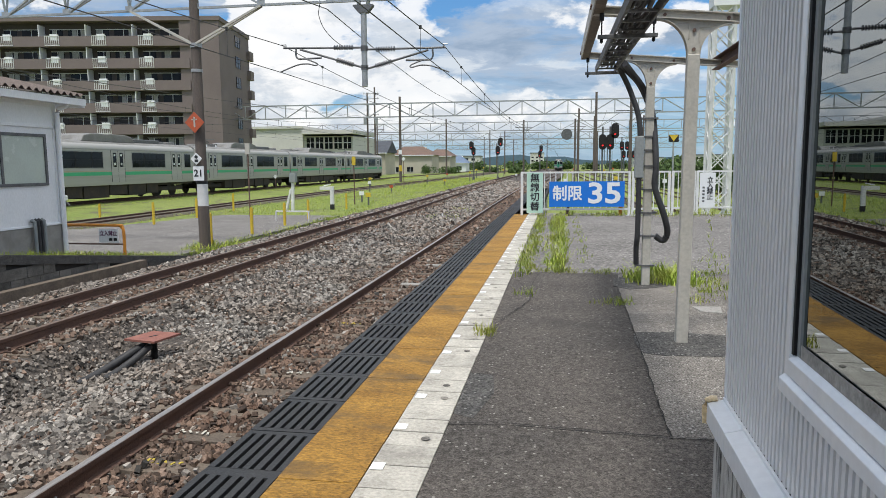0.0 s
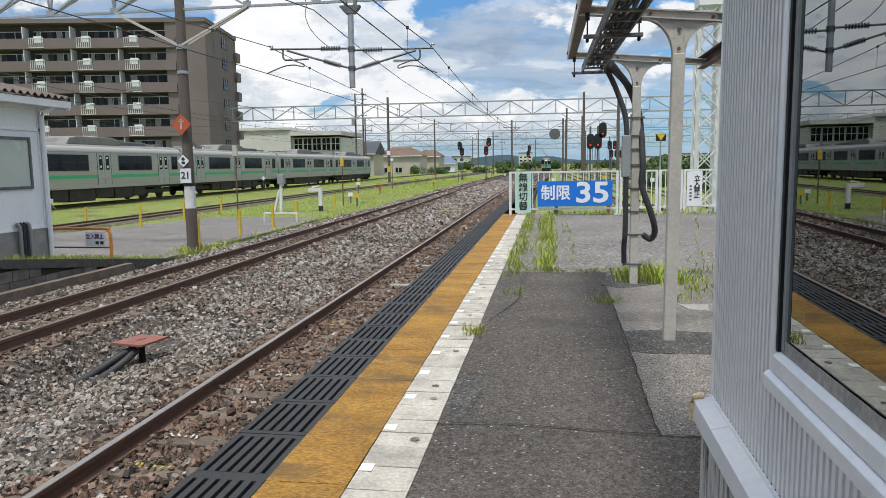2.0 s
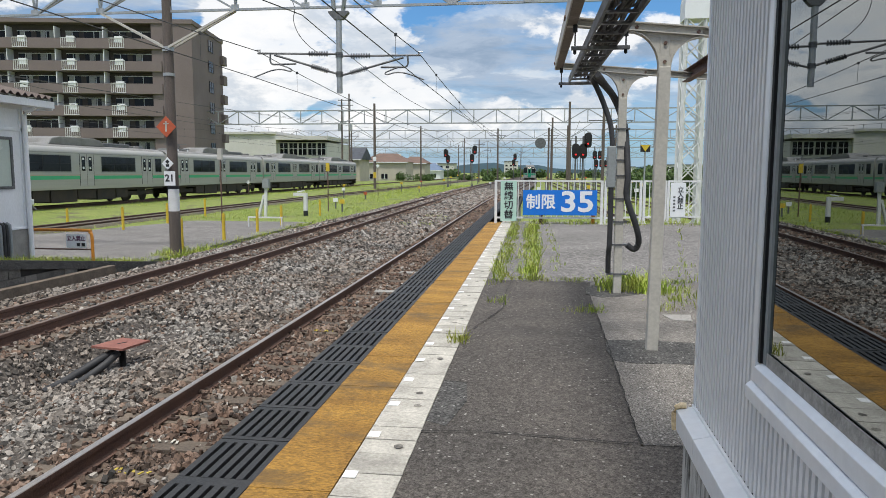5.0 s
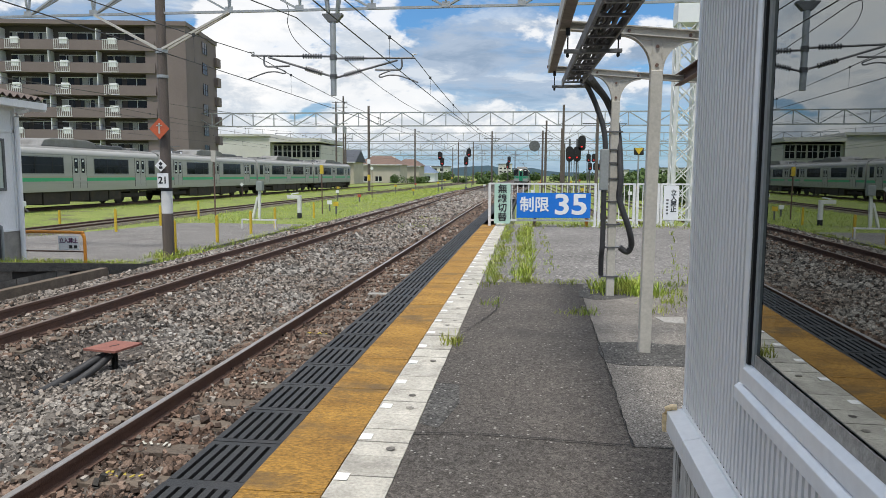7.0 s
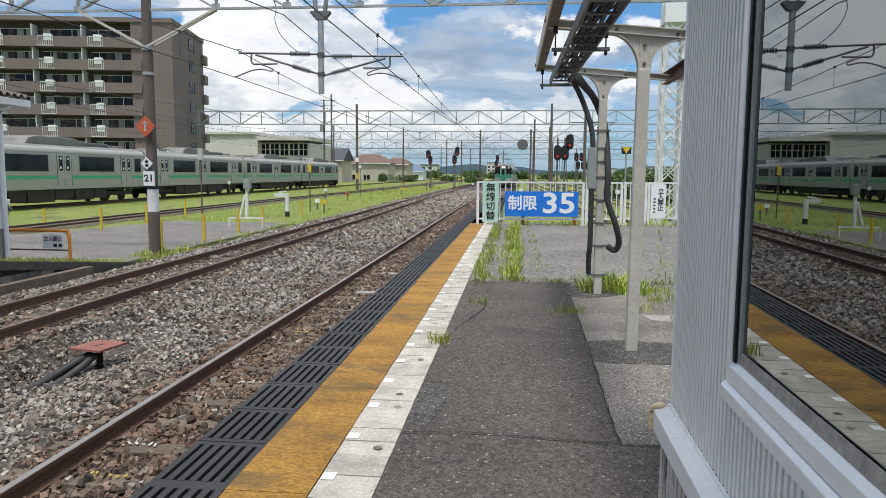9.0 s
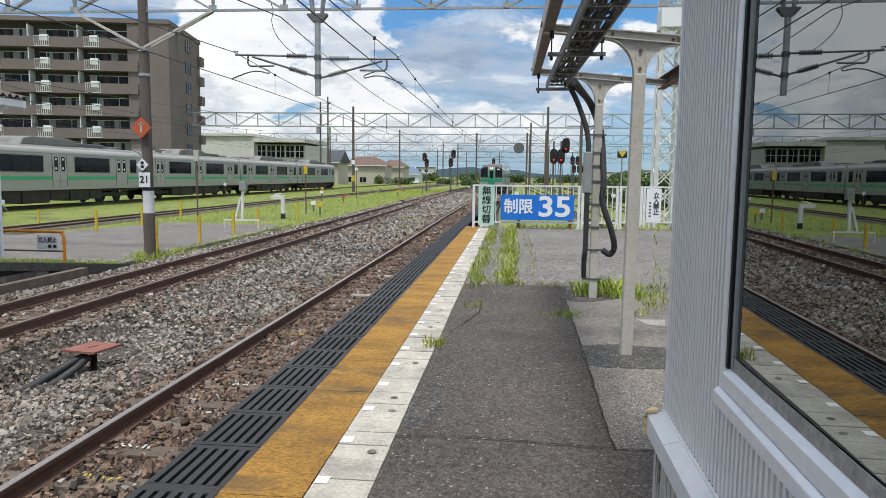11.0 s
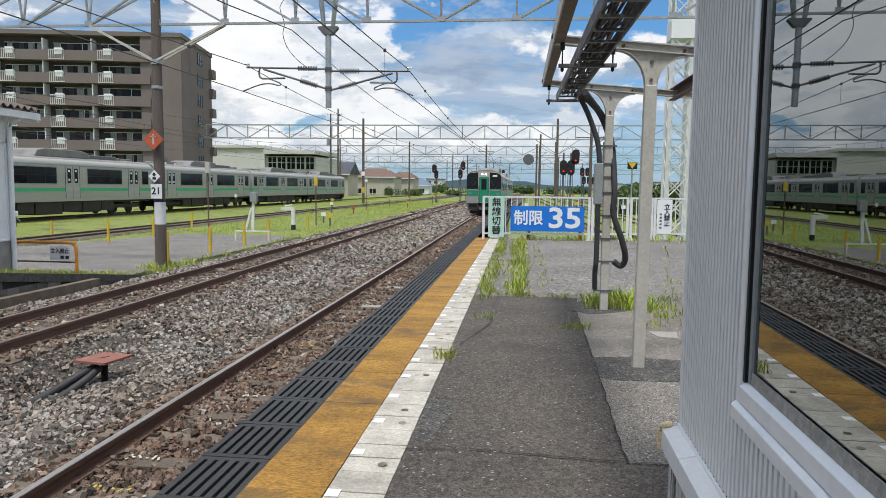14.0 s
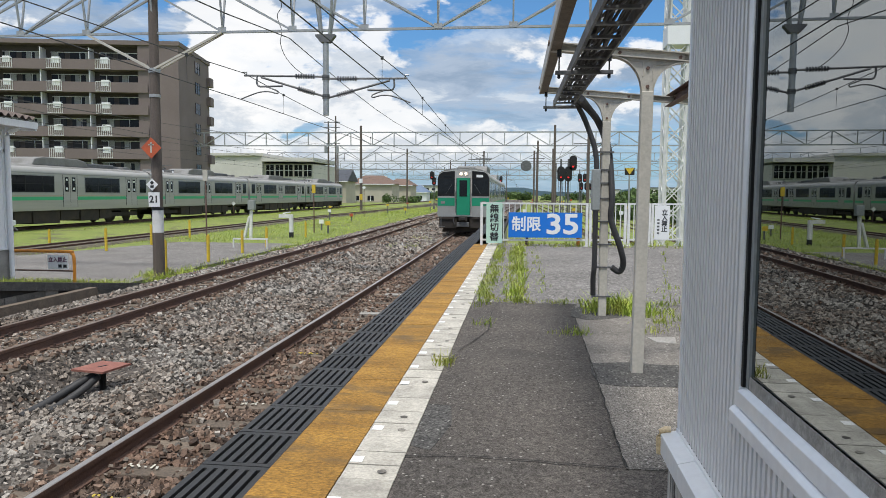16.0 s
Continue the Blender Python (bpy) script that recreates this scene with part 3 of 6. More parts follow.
def crack(points, width, name="crack"):
    mb = Mb()
    pts = []
    for (x0, y0), (x1, y1) in zip(points, points[1:]):
        n = max(2, int(math.hypot(x1 - x0, y1 - y0) / 0.07))
        for i in range(n):
            k = i / n
            pts.append((x0 + (x1 - x0) * k + random.uniform(-1, 1) * 0.005, y0 + (y1 - y0) * k + random.uniform(-1, 1) * 0.006))
    pts.append(points[-1])
    for i, (x, y) in enumerate(pts):
        a, b = pts[max(i - 1, 0)], pts[min(i + 1, len(pts) - 1)]
        d = Vector((b[1] - a[1], a[0] - b[0])).normalized() * width * random.uniform(0.10, 0.42)
        mb.v += [(x + d.x, y + d.y, 0.0085), (x - d.x, y - d.y, 0.0085)]
        if i:
            k = 2 * i
            mb.f.append((k - 2, k - 1, k + 1, k))
    return part(name, mb, "crack", plat, "dark crack in the asphalt")


crack([(-0.458, 2.86), (-0.2, 2.90), (0.1, 2.87), (0.47, 2.84), (0.9, 2.84), (1.2, 2.86)], 0.012)
crack([(0.46, 2.84), (0.472, 3.4), (0.492, 4.2), (0.508, 5.0), (0.52, 5.5), (0.53, 6.4)], 0.011)
crack([(-0.45, 3.6), (-0.30, 3.58), (-0.22, 3.5), (-0.12, 3.48)], 0.010)
crack([(-0.20, 7.1), (-0.24, 6.3), (-0.22, 5.7), (-0.33, 5.2), (-0.40, 4.9)], 0.012)
crack([(-0.458, 7.25), (0.0, 7.28), (0.6, 7.24), (1.3, 7.26), (2.2, 7.25)], 0.02)
crack([(0.1, 15.5), (0.06, 12.0), (0.1, 9.0), (0.05, 7.3)], 0.014)
crack([(1.26, 5.4), (1.55, 4.62)], 0.02)

# edge pieces of the platform: coping blocks, yellow tiles, black gratings
tile = Mb().box(-0.1485, -0.149, -0.05, 0.1485, 0.149, 0.0).mesh("yellow_tile", M["yellow_tile"])
mark = Mb().box(-0.025, -0.030, 0, 0.025, 0.030, 0.002).mesh("marker", M["marker"])
gr = Mb().box(-0.147, -0.196, -0.05, 0.147, 0.196, -0.022)
for k in range(7):
    x = -0.147 + k * 0.0445
    gr.box(x, -0.168, -0.03, x + 0.027, 0.168, 0.0)
gr.box(-0.147, -0.197, -0.03, 0.147, -0.166, -0.001).box(-0.147, 0.166, -0.03, 0.147, 0.197, -0.001)
grate = gr.mesh("grating_panel", M["rubber"])
hole_m = Mb().tube([(0, 0, 0.0), (0, 0, 0.0008)], 0.019, 12).mesh("lifting_hole", M["hole"])
y, i = -7.8, 0
lengths = (0.10, 0.145, 0.19, 0.24)
blocks = {w: Mb().box(-0.109, -w / 2 + 0.003, -0.10, 0.109, w / 2 - 0.003, 0.0).mesh("coping_block", M["coping"]) for w in lengths}
while y < PY1 + 0.1:
    w = random.choices(lengths, (1, 3, 5, 2))[0]
    piece("coping_block", blocks[w], (-0.568, y + w / 2, 0.004 + random.uniform(-0.002, 0.002)), plat, random.uniform(-0.012, 0.012))
    if random.random() < 0.4 and y < 8:
        piece("lifting_hole", hole_m, (-0.545 + random.uniform(-0.03, 0.03), y + w / 2, 0.0065), plat)
    y += w
for i in range(60):
    piece("marker", mark, (-0.645 + random.uniform(-0.004, 0.004), -7.6 + i * 0.4, 0.0055), plat, random.uniform(-0.03, 0.03))
for i in range(79):
    piece("yellow_tile", tile, (-0.8285, -7.8 + i * 0.3, 0.006 + random.uniform(-0.0015, 0.0015)), plat)
for i in range(94):
    piece("grating_panel", grate, (-1.128, -7.52 + i * 0.4, 0.004 + random.uniform(-0.002, 0.002)), plat)
part("joint_bed", Mb().box(PX + 0.04, -7.95, -0.2, -0.46, 34, -0.03), "crack", plat, "dark dirty joints")

# ---- shelter wall with window beside the camera ----
# the shelter stands a degree off the platform's line; it is laid out square and then turned about WALL
WALL = Vector((0.452, 1.60, 0.0))
TURN = Matrix.Translation(WALL) @ Matrix.Rotation(radians(-0.97), 4, "Z") @ Matrix.Translation(-WALL)
BX, BY, WY = 0.452, 1.965, 1.425
booth = thing("platform_shelter", (BX + 1, 0, 0), "platform shelter clad in grey corrugated sheet with large window", "shelter")


def shelter_part(name, mb, material, parent, label="", **more):
    mb.v = [tuple(TURN @ Vector(p)) for p in mb.v]
    return part(name, mb, material, parent, label, **more)


def corrugated(y0, y1, z0, z1):
    mb, pitch, dep = Mb(), 0.0262, 0.017
    prof, y = [], y1
    while y > y0:
        prof += [(BX, y), (BX, y - pitch * 0.56), (BX + dep, y - pitch * 0.64), (BX + dep, y - pitch * 0.94)]
        y -= pitch
    n = len(prof)
    mb.v = [(x, yy, z) for z in (z0, z1) for x, yy in prof]
    mb.f = [(i, i + 1, n + i + 1, n + i) for i in range(n - 1)]
    return mb


shelter_part("corrugated_sheet", corrugated(WY, BY - 0.012, 0.470, 3.0), "corrugated", booth, "grey corrugated metal sheet")
shelter_part("corrugated_sheet", corrugated(-2.0, WY, 0.470, 0.665), "corrugated", booth)
shelter_part("corrugated_sheet", corrugated(-2.0, WY, 2.2, 3.0), "corrugated", booth)
shelter_part("corner_trim", Mb().box(BX - 0.003, BY - 0.014, 0.470, BX + 0.045, BY + 0.003, 3.0), "alu", booth, "grey corner trim", bevel=0.002)
shelter_part("end_wall", Mb().box(BX + 0.045, BY - 0.06, 0.0, 3.1, BY, 3.0), "corrugated", booth)
# inner walls and floor are added, painted dark so the pane reflects against gloom
shelter_part("inner_wall", Mb().box(BX + 0.016, WY, 0.0, BX + 0.06, BY - 0.06, 3.0), "unlit_room", booth)
shelter_part("inner_wall", Mb().box(3.04, -2.0, 0.0, 3.1, BY - 0.06, 3.0), "unlit_room", booth)
shelter_part("inner_wall", Mb().box(BX + 0.02, -2.06, 0.0, 3.1, -2.0, 3.0), "unlit_room", booth)
shelter_part("inner_floor", Mb().box(BX + 0.06, -2.0, 0.012, 3.04, BY - 0.06, 0.02), "unlit_room", booth)
shelter_part("inner_wall", Mb().box(BX + 0.016, -2.0, 0.0, BX + 0.06, WY, 0.66), "unlit_room", booth)
shelter_part("inner_wall", Mb().box(BX + 0.016, -2.0, 2.2, BX + 0.06, WY, 3.0), "unlit_room", booth)
shelter_part("roof", Mb().box(BX - 0.02, -2.2, 3.0, 3.2, BY + 0.05, 3.1), "corrugated", booth)
win = shelter_part("window_frame", Mb().box(BX - 0.006, WY - 0.018, 0.69, BX + 0.03, WY + 0.006, 2.2).box(BX - 0.006, -2.0, 2.16, BX + 0.03, WY - 0.018, 2.2),
                   "alu", booth, "aluminium window frame", bevel=0.002)
shelter_part("bottom_rail", Mb().prism([(BX - 0.007, 0.700), (BX + 0.012, 0.700), (BX + 0.012, 0.742), (BX + 0.004, 0.742), (BX - 0.007, 0.731)], "y", -2.0, WY - 0.012), "alu", win, "pale bottom rail of the sash", bevel=0.0015)
# no real rail: a grey strip painting the bottom rail's reflection in the pane
shelter_part("inner_rail", Mb().box(BX + 0.0045, -2.0, 0.742, BX + 0.007, WY - 0.05, 0.767), "concrete", win, "grey strip drawn as the rail's reflection in the glass")
shelter_part("seal", Mb().box(BX - 0.002, WY - 0.030, 0.742, BX + 0.03, WY - 0.018, 2.16), "black_seal", win, "black window seal")
shelter_part("seal", Mb().box(BX + 0.004, WY - 0.046, 0.742, BX + 0.03, WY - 0.0305, 2.16), "grey_box", win, "grey sash edge")
shelter_part("pane", Mb().box(BX + 0.009, -2.0, 0.74, BX + 0.015, WY - 0.045, 2.18), "glass", win, "reflecting window glass").visible_shadow = False
shelter_part("window_sill", Mb().prism([(BX - 0.017, 0.664), (BX + 0.02, 0.664), (BX + 0.02, 0.698), (BX - 0.008, 0.698), (BX - 0.017, 0.690)], "y", -2.0, WY + 0.004), "alu", booth, "aluminium window sill", bevel=0.002)
CAP = [(BX - 0.047, 0.395), (BX - 0.041, 0.395), (BX - 0.041, 0.445), (BX + 0.0, 0.456), (BX + 0.0, 0.463), (BX - 0.047, 0.451)]
cap = shelter_part("capping", Mb().prism(CAP, "y", 1.74, BY), "alu", booth, "pale aluminium capping", bevel=0.0015)
shelter_part("capping", Mb().prism(CAP, "y", -2.0, 1.7365), "alu", booth, bevel=0.0015)
shelter_part("back_flange", Mb().box(BX - 0.006, -2.0, 0.462, BX + 0.0, BY - 0.002, 0.470), "alu", booth)
pad = Mb().tube([(BX - 0.048, BY + 0.002, 0.392), (BX - 0.050, BY + 0.004, 0.415), (BX - 0.050, BY + 0.004, 0.440), (BX - 0.046, BY + 0.003, 0.456), (BX - 0.034, BY + 0.001, 0.463), (BX - 0.020, BY - 0.002, 0.464)], 0.0085, 10)
shelter_part("edge_pad", pad, "foam", cap, "worn foam pad taped on the corner", smooth=True)
y = -2.0
while y < BY - 0.03:
    shelter_part("board", Mb().box(BX - 0.032 + random.uniform(0, 0.005), y, 0.0, BX, min(y + 0.064, BY - 0.02), 0.446), "peeling", booth, "peeling pale board below the capping")
    y += 0.07

# ---- low platform across the tracks ----


def ramp_z(y):
    return -0.40 if y < 10.7 else max(-1.22, -0.40 - 0.13 * (y - 10.7))


LX = -9.55
lp = thing("far_platform", (LX - 3, 10, GROUND), "low platform with stone block wall and asphalt ramp", "platform", kind="structure")
ys = [-10, 5, 8, 10.7, 12, 13.5, 15, 16.0, 17.0]
part("platform_core", Mb().prism([(y, ramp_z(y) - 0.012) for y in ys] + [(17.0, GROUND - 0.1), (-10, GROUND - 0.1)], "x", -30, LX - 0.12), "asphalt_far", lp, "grey asphalt ramp")
cz = Mb().prism([(y, ramp_z(y)) for y in ys] + [(y, ramp_z(y) - 0.17) for y in reversed(ys)], "x", LX - 0.28, LX + 0.03)
part("coping_beam", cz, "asphalt_dark", lp, "black weathered coping beam")
blk = [Mb().box(-0.06, -w / 2, -0.098, 0.0, w / 2, 0.098).mesh("stone_block", M["stone_wall"]) for w in (0.40, 0.50, 0.30)]
for row in range(4):
    y = 5.0 + row * 0.13
    z = GROUND + 0.06 + row * 0.205
    while y < 16.5:
        k = random.choice((0, 1, 2))
        w = (0.40, 0.50, 0.30)[k]
        if z + 0.06 < ramp_z(y + w) - 0.1:
            piece("stone_block", blk[k], (LX + random.uniform(-0.012, 0.006), y + w / 2, z), lp)
        y += w + 0.014
part("wall_core", Mb().prism([(y, ramp_z(y) - 0.16) for y in ys] + [(17.0, GROUND - 0.1), (-10, GROUND - 0.1)], "x", LX - 0.13, LX - 0.03), "crack", lp)
part("footing_beam", Mb().prism([(5, -1.24), (5, -1.0), (14.6, -1.0), (14.6, -1.24)], "x", LX + 0.06, LX + 0.24), "sleeper", lp, "old timber footing beam")
part("asphalt_sheet", Mb().prism([(-9.9, 16.9), (-10.1, 31.5), (-15.8, 31.5), (-17.8, 24), (-24, 22), (-30, 16.9)], "z", GROUND - 0.1, -1.205), "asphalt_far", lp, "grey asphalt yard")

# ---- white station hut ----
HX, HY = -10.6, 13.6
hut = thing("station_hut", (HX - 2, 9, -0.6), "white boarded station hut with rusty corrugated roof", "hut")
part("base", Mb().box(HX - 6, 2, -0.85, HX - 0.0, HY, -0.08), "concrete", hut, "stained concrete base")
part("wall", Mb().box(HX - 6, 2, -0.08, HX - 0.02, HY - 0.02, 2.5), "shed_white", hut, "white painted boards")
part("trim", Mb().box(HX - 0.02, 2, 1.93, HX + 0.012, HY, 1.99).box(HX - 0.02, 2, -0.1, HX + 0.02, HY, -0.06).box(HX - 0.02, HY - 0.10, -0.08, HX + 0.012, HY, 2.5).box(HX - 0.02, 2, 2.38, HX + 0.01, HY, 2.5), "shed_white", hut, bevel=0.004)
hw = part("window", Mb().box(HX - 0.03, 6.0, 0.74, HX + 0.02, HY - 0.35, 0.80).box(HX - 0.03, 6.0, 1.74, HX + 0.02, HY - 0.35, 1.80).box(HX - 0.03, HY - 0.41, 0.8, HX + 0.02, HY - 0.35, 1.74)
          .box(HX - 0.03, HY - 1.6, 0.8, HX + 0.016, HY - 1.54, 1.74).box(HX - 0.03, 10.7, 0.8, HX + 0.016, 10.76, 1.74).box(HX - 0.03, 9.5, 0.8, HX + 0.016, 9.56, 1.74), "galv_dark", hut, "grey aluminium window", bevel=0.004)
for y0, y1 in ((HY - 1.54, HY - 0.41), (10.76, HY - 1.6), (9.56, 10.7), (6.0, 9.5)):
    part("pane", Mb().box(HX - 0.02, y0, 0.80, HX - 0.005, y1, 1.74), "glass_frosted", hw, "frosted greenish glass")
rf = Mb()
n = 0
prof = []
y = 1.5
while y < HY + 0.40:
    prof.append((y, 0.035 * math.cos(2 * math.pi * n / 6)))
    y += 0.033
    n += 1
for x, z in ((HX + 0.42, 2.60), (HX - 3.0, 3.35)):
    rf.v += [(x, yy, z + d + 0.05) for yy, d in prof] + [(x, yy, z + d + 0.042) for yy, d in prof]
k = len(prof)
for i in range(k - 1):
    rf.f += [(i, i + 1, 2 * k + i + 1, 2 * k + i), (k + i, 3 * k + i, 3 * k + i + 1, k + i + 1), (i, k + i, k + i + 1, i + 1), (2 * k + i, 2 * k + i + 1, 3 * k + i + 1, 3 * k + i)]
part("roof", rf, "roof_sheet", hut, "brown rusty corrugated roof sheet", smooth=True)
part("fascia", Mb().box(HX + 0.34, 1.5, 2.44, HX + 0.38, HY + 0.5, 2.58).box(HX - 3, HY + 0.44, 2.40, HX + 0.36, HY + 0.48, 2.56).box(HX - 0.02, 1.6, 2.46, HX + 0.34, HY + 0.44, 2.48), "shed_white", hut, "white eaves board")
part("gable", Mb().prism([(HX - 6, 2.5), (HX, 2.5), (HX - 3, 3.25)], "y", 2.1, HY - 0.03), "shed_white", hut)
part("downpipe", Mb().tube([(HX + 0.30, HY - 0.0, 2.44), (HX + 0.26, HY, 2.40), (HX + 0.10, HY - 0.03, 2.34), (HX + 0.07, HY - 0.04, 2.26), (HX + 0.07, HY - 0.04, -0.72)], 0.05, 10)
     .tube([(HX + 0.07, HY - 0.04, 1.35), (HX + 0.07, HY - 0.04, 1.38)], 0.056, 10).tube([(HX + 0.07, HY - 0.04, 0.4), (HX + 0.07, HY - 0.04, 0.43)], 0.056, 10), "shed_white", hut, "white downpipe", smooth=True)
for i in range(4):
    y = HY - 0.95 + i * 0.09
    part("conduit", Mb().tube([(HX + 0.02, y, 0.02), (HX + 0.05, y, 0.05), (HX + 0.10, y, 0.02), (HX + 0.11, y, -0.1), (HX + 0.11, y, -0.78)], 0.034, 8), "cable" if i in (1, 2) else "grey_box", hut, smooth=True)

# ---- catenary gantries ----


def truss(ob, x0, x1, y, z0, z1, step, w, mat_name, wide=0.0):
    for yy in ((y - wide / 2, y + wide / 2) if wide else (y,)):
        part("chord", Mb().bar((x0, yy, z0), (x1, yy, z0), w), mat_name, ob)
        part("chord", Mb().bar((x0, yy, z1), (x1, yy, z1), w), mat_name, ob)
        n = round((x1 - x0) / step)
        web = Mb()
        for i in range(n + 1):
            x = x0 + (x1 - x0) * i / n
            web.bar((x, yy, z0), (x, yy, z1), w * 0.75)
            if i < n:
                xn = x0 + (x1 - x0) * (i + 1) / n
                up_ = (i % 2 == 0)
                web.bar((x, yy, z0 if up_ else z1), (xn, yy, z1 if up_ else z0), w * 0.75)
        part("lattice", web, mat_name, ob)


GY = 18.6
gan = thing("catenary_gantry", (-10, GY, GROUND), "grey steel lattice gantry on a brown concrete pole", "gantry", "catenary gantries")
part("chord", Mb().bar((-23.7, GY, 5.45), (9.6, GY, 5.45), 0.062), "galv", gan, "lower chord of weathered angle steel")
for e in (-0.19, 0.19):
    part("chord", Mb().bar((-23.7, GY + e, 6.52), (9.6, GY + e, 6.52), 0.07), "galv", gan)
for k in range(-7, 11):
    xa, xb = -9.98 + 1.955 * (k - 1), -9.98 + 1.955 * k
    rise = 1 <= k <= 4
    for e in (-0.19, 0.19):
        part("upright", Mb().bar((xb, GY, 5.45), (xb, GY + e, 6.52), 0.045), "galv", gan)
        lo, hi = ((xb, GY, 5.45), (xa, GY + e, 6.52)) if rise else ((xa, GY, 5.45), (xb, GY + e, 6.52))
        part("diagonal", Mb().bar(lo, hi, 0.05), "galv", gan, "rust-streaked diagonal" if k % 3 == 0 else "")
    part("node_plate", Mb().box(xb - 0.11, GY - 0.04, 5.44, xb + 0.11, GY - 0.034, 5.58), "galv", gan)
part("pole", Mb().tube([(-10.0, GY - 0.0, GROUND - 0.1), (-10.0, GY, 9.0)], 0.155, 16, 0.115), "pole", gan, "brown concrete pole", smooth=True)
part("pole", Mb().tube([(9.0, GY, GROUND - 0.1), (9.0, GY, 9.0)], 0.155, 12, 0.115), "pole", gan, smooth=True)
for e in (-0.11, 0.11):
    part("brace", Mb().bar((-10.0, GY + e, 4.45), (-11.90, GY + e * 0.4, 5.43), 0.055).bar((-10.0, GY + e, 4.45), (-8.04, GY + e * 0.4, 5.43), 0.055), "cream_paint", gan, "pale rust-streaked diagonal brace")
part("collar", Mb().tube([(-10.0, GY, 4.38), (-10.0, GY, 4.5)], 0.155, 16), "galv", gan)
part("collar", Mb().tube([(-10.0, GY, 3.72), (-10.0, GY, 3.80)], 0.152, 16), "galv", gan)
part("white_band", Mb().tube([(-10.0, GY, 0.0), (-10.0, GY, 0.62)], 0.152, 20), "white_paint", gan, "dirty white band", smooth=True)
part("black_band", Mb().tube([(-10.0, GY, 0.62), (-10.0, GY, 0.70)], 0.154, 20), "ink", gan, smooth=True)
part("black_band", Mb().tube([(-10.0, GY, GROUND), (-10.0, GY, 0.0)], 0.158, 20), "pole", gan, smooth=True)
pl = part("number_plate", Mb().box(-10.16, GY - 0.19, 0.72, -9.84, GY - 0.175, 1.12), "sign_white", gan, "white plate with pole number")
lettering("21", 0.27, pose(-10.0, GY - 0.195, 0.92) @ FACING, "ink", pl)


def diamond(x, y, z, r, th=0.012):
    return Mb().prism([(x - r, z), (x, z - r), (x + r, z), (x, z + r)], "y", y, y + th)


part("diamond_sign", diamond(-10.03, GY - 0.22, 1.33, 0.17), "sign_white", gan, "small white diamond plate")
part("diamond_mark", diamond(-10.03, GY - 0.226, 1.38, 0.06, 0.004).box(-10.08, GY - 0.225, 1.24, -9.98, GY - 0.221, 1.31), "ink", gan)
ds = part("diamond_sign", diamond(-10.02, GY - 0.24, 2.33, 0.29), "orange_sign", gan, "faded orange diamond sign")
part("diamond_mark", Mb().box(-10.045, GY - 0.247, 2.2, -9.995, GY - 0.243, 2.48).box(-10.1, GY - 0.247, 2.40, -9.94, GY - 0.243, 2.43), "cream_paint", ds)

# drop post with two cantilevers
DX = -5.175
part("drop_post", Mb().tube([(DX, GY, 3.21), (DX, GY, 5.25)], 0.078, 14), "galv", gan, "grey steel drop post", smooth=True)
part("bracket_plate", Mb().prism([(DX - 0.27, 5.33), (DX + 0.27, 5.33), (DX + 0.27, 5.29), (DX + 0.12, 5.12), (DX - 0.12, 5.12), (DX - 0.27, 5.29)], "y", GY - 0.09, GY + 0.09), "galv_dark", gan)
for ex, ey in ((-0.20, -0.19), (-0.20, 0.19), (0.20, -0.19), (0.20, 0.19)):
    part("hanger", Mb().bar((DX + ex * 0.6, GY + ey * 0.3, 5.32), (DX + ex * 1.25, GY + ey, 6.55), 0.055), "galv", gan)


def insulator(p, q, ob):
    p, q = Vector(p), Vector(q)
    mb, d = Mb(), (q - p).normalized()
    a = d.cross(Vector((0, 1, 0))).normalized()
    b = d.cross(a)
    stations = [(0.0, 0.026)]
    for i in range(8):
        k = (i + 0.5) / 8
        stations += [(k - 0.028, 0.026), (k - 0.018, 0.068), (k + 0.018, 0.068), (k + 0.028, 0.026)]
    stations.append((1.0, 0.026))
    for k, r in stations:
        c = p.lerp(q, k)
        mb.v += [tuple(c + (a * math.cos(math.pi * j / 5) + b * math.sin(math.pi * j / 5)) * r) for j in range(10)]
    mb.f = [(10 * i + j, 10 * i + (j + 1) % 10, 10 * i + 10 + (j + 1) % 10, 10 * i + 10 + j) for i in range(len(stations) - 1) for j in range(10)]
    return part("insulator", mb, "insulator", ob, "dark ribbed insulator")


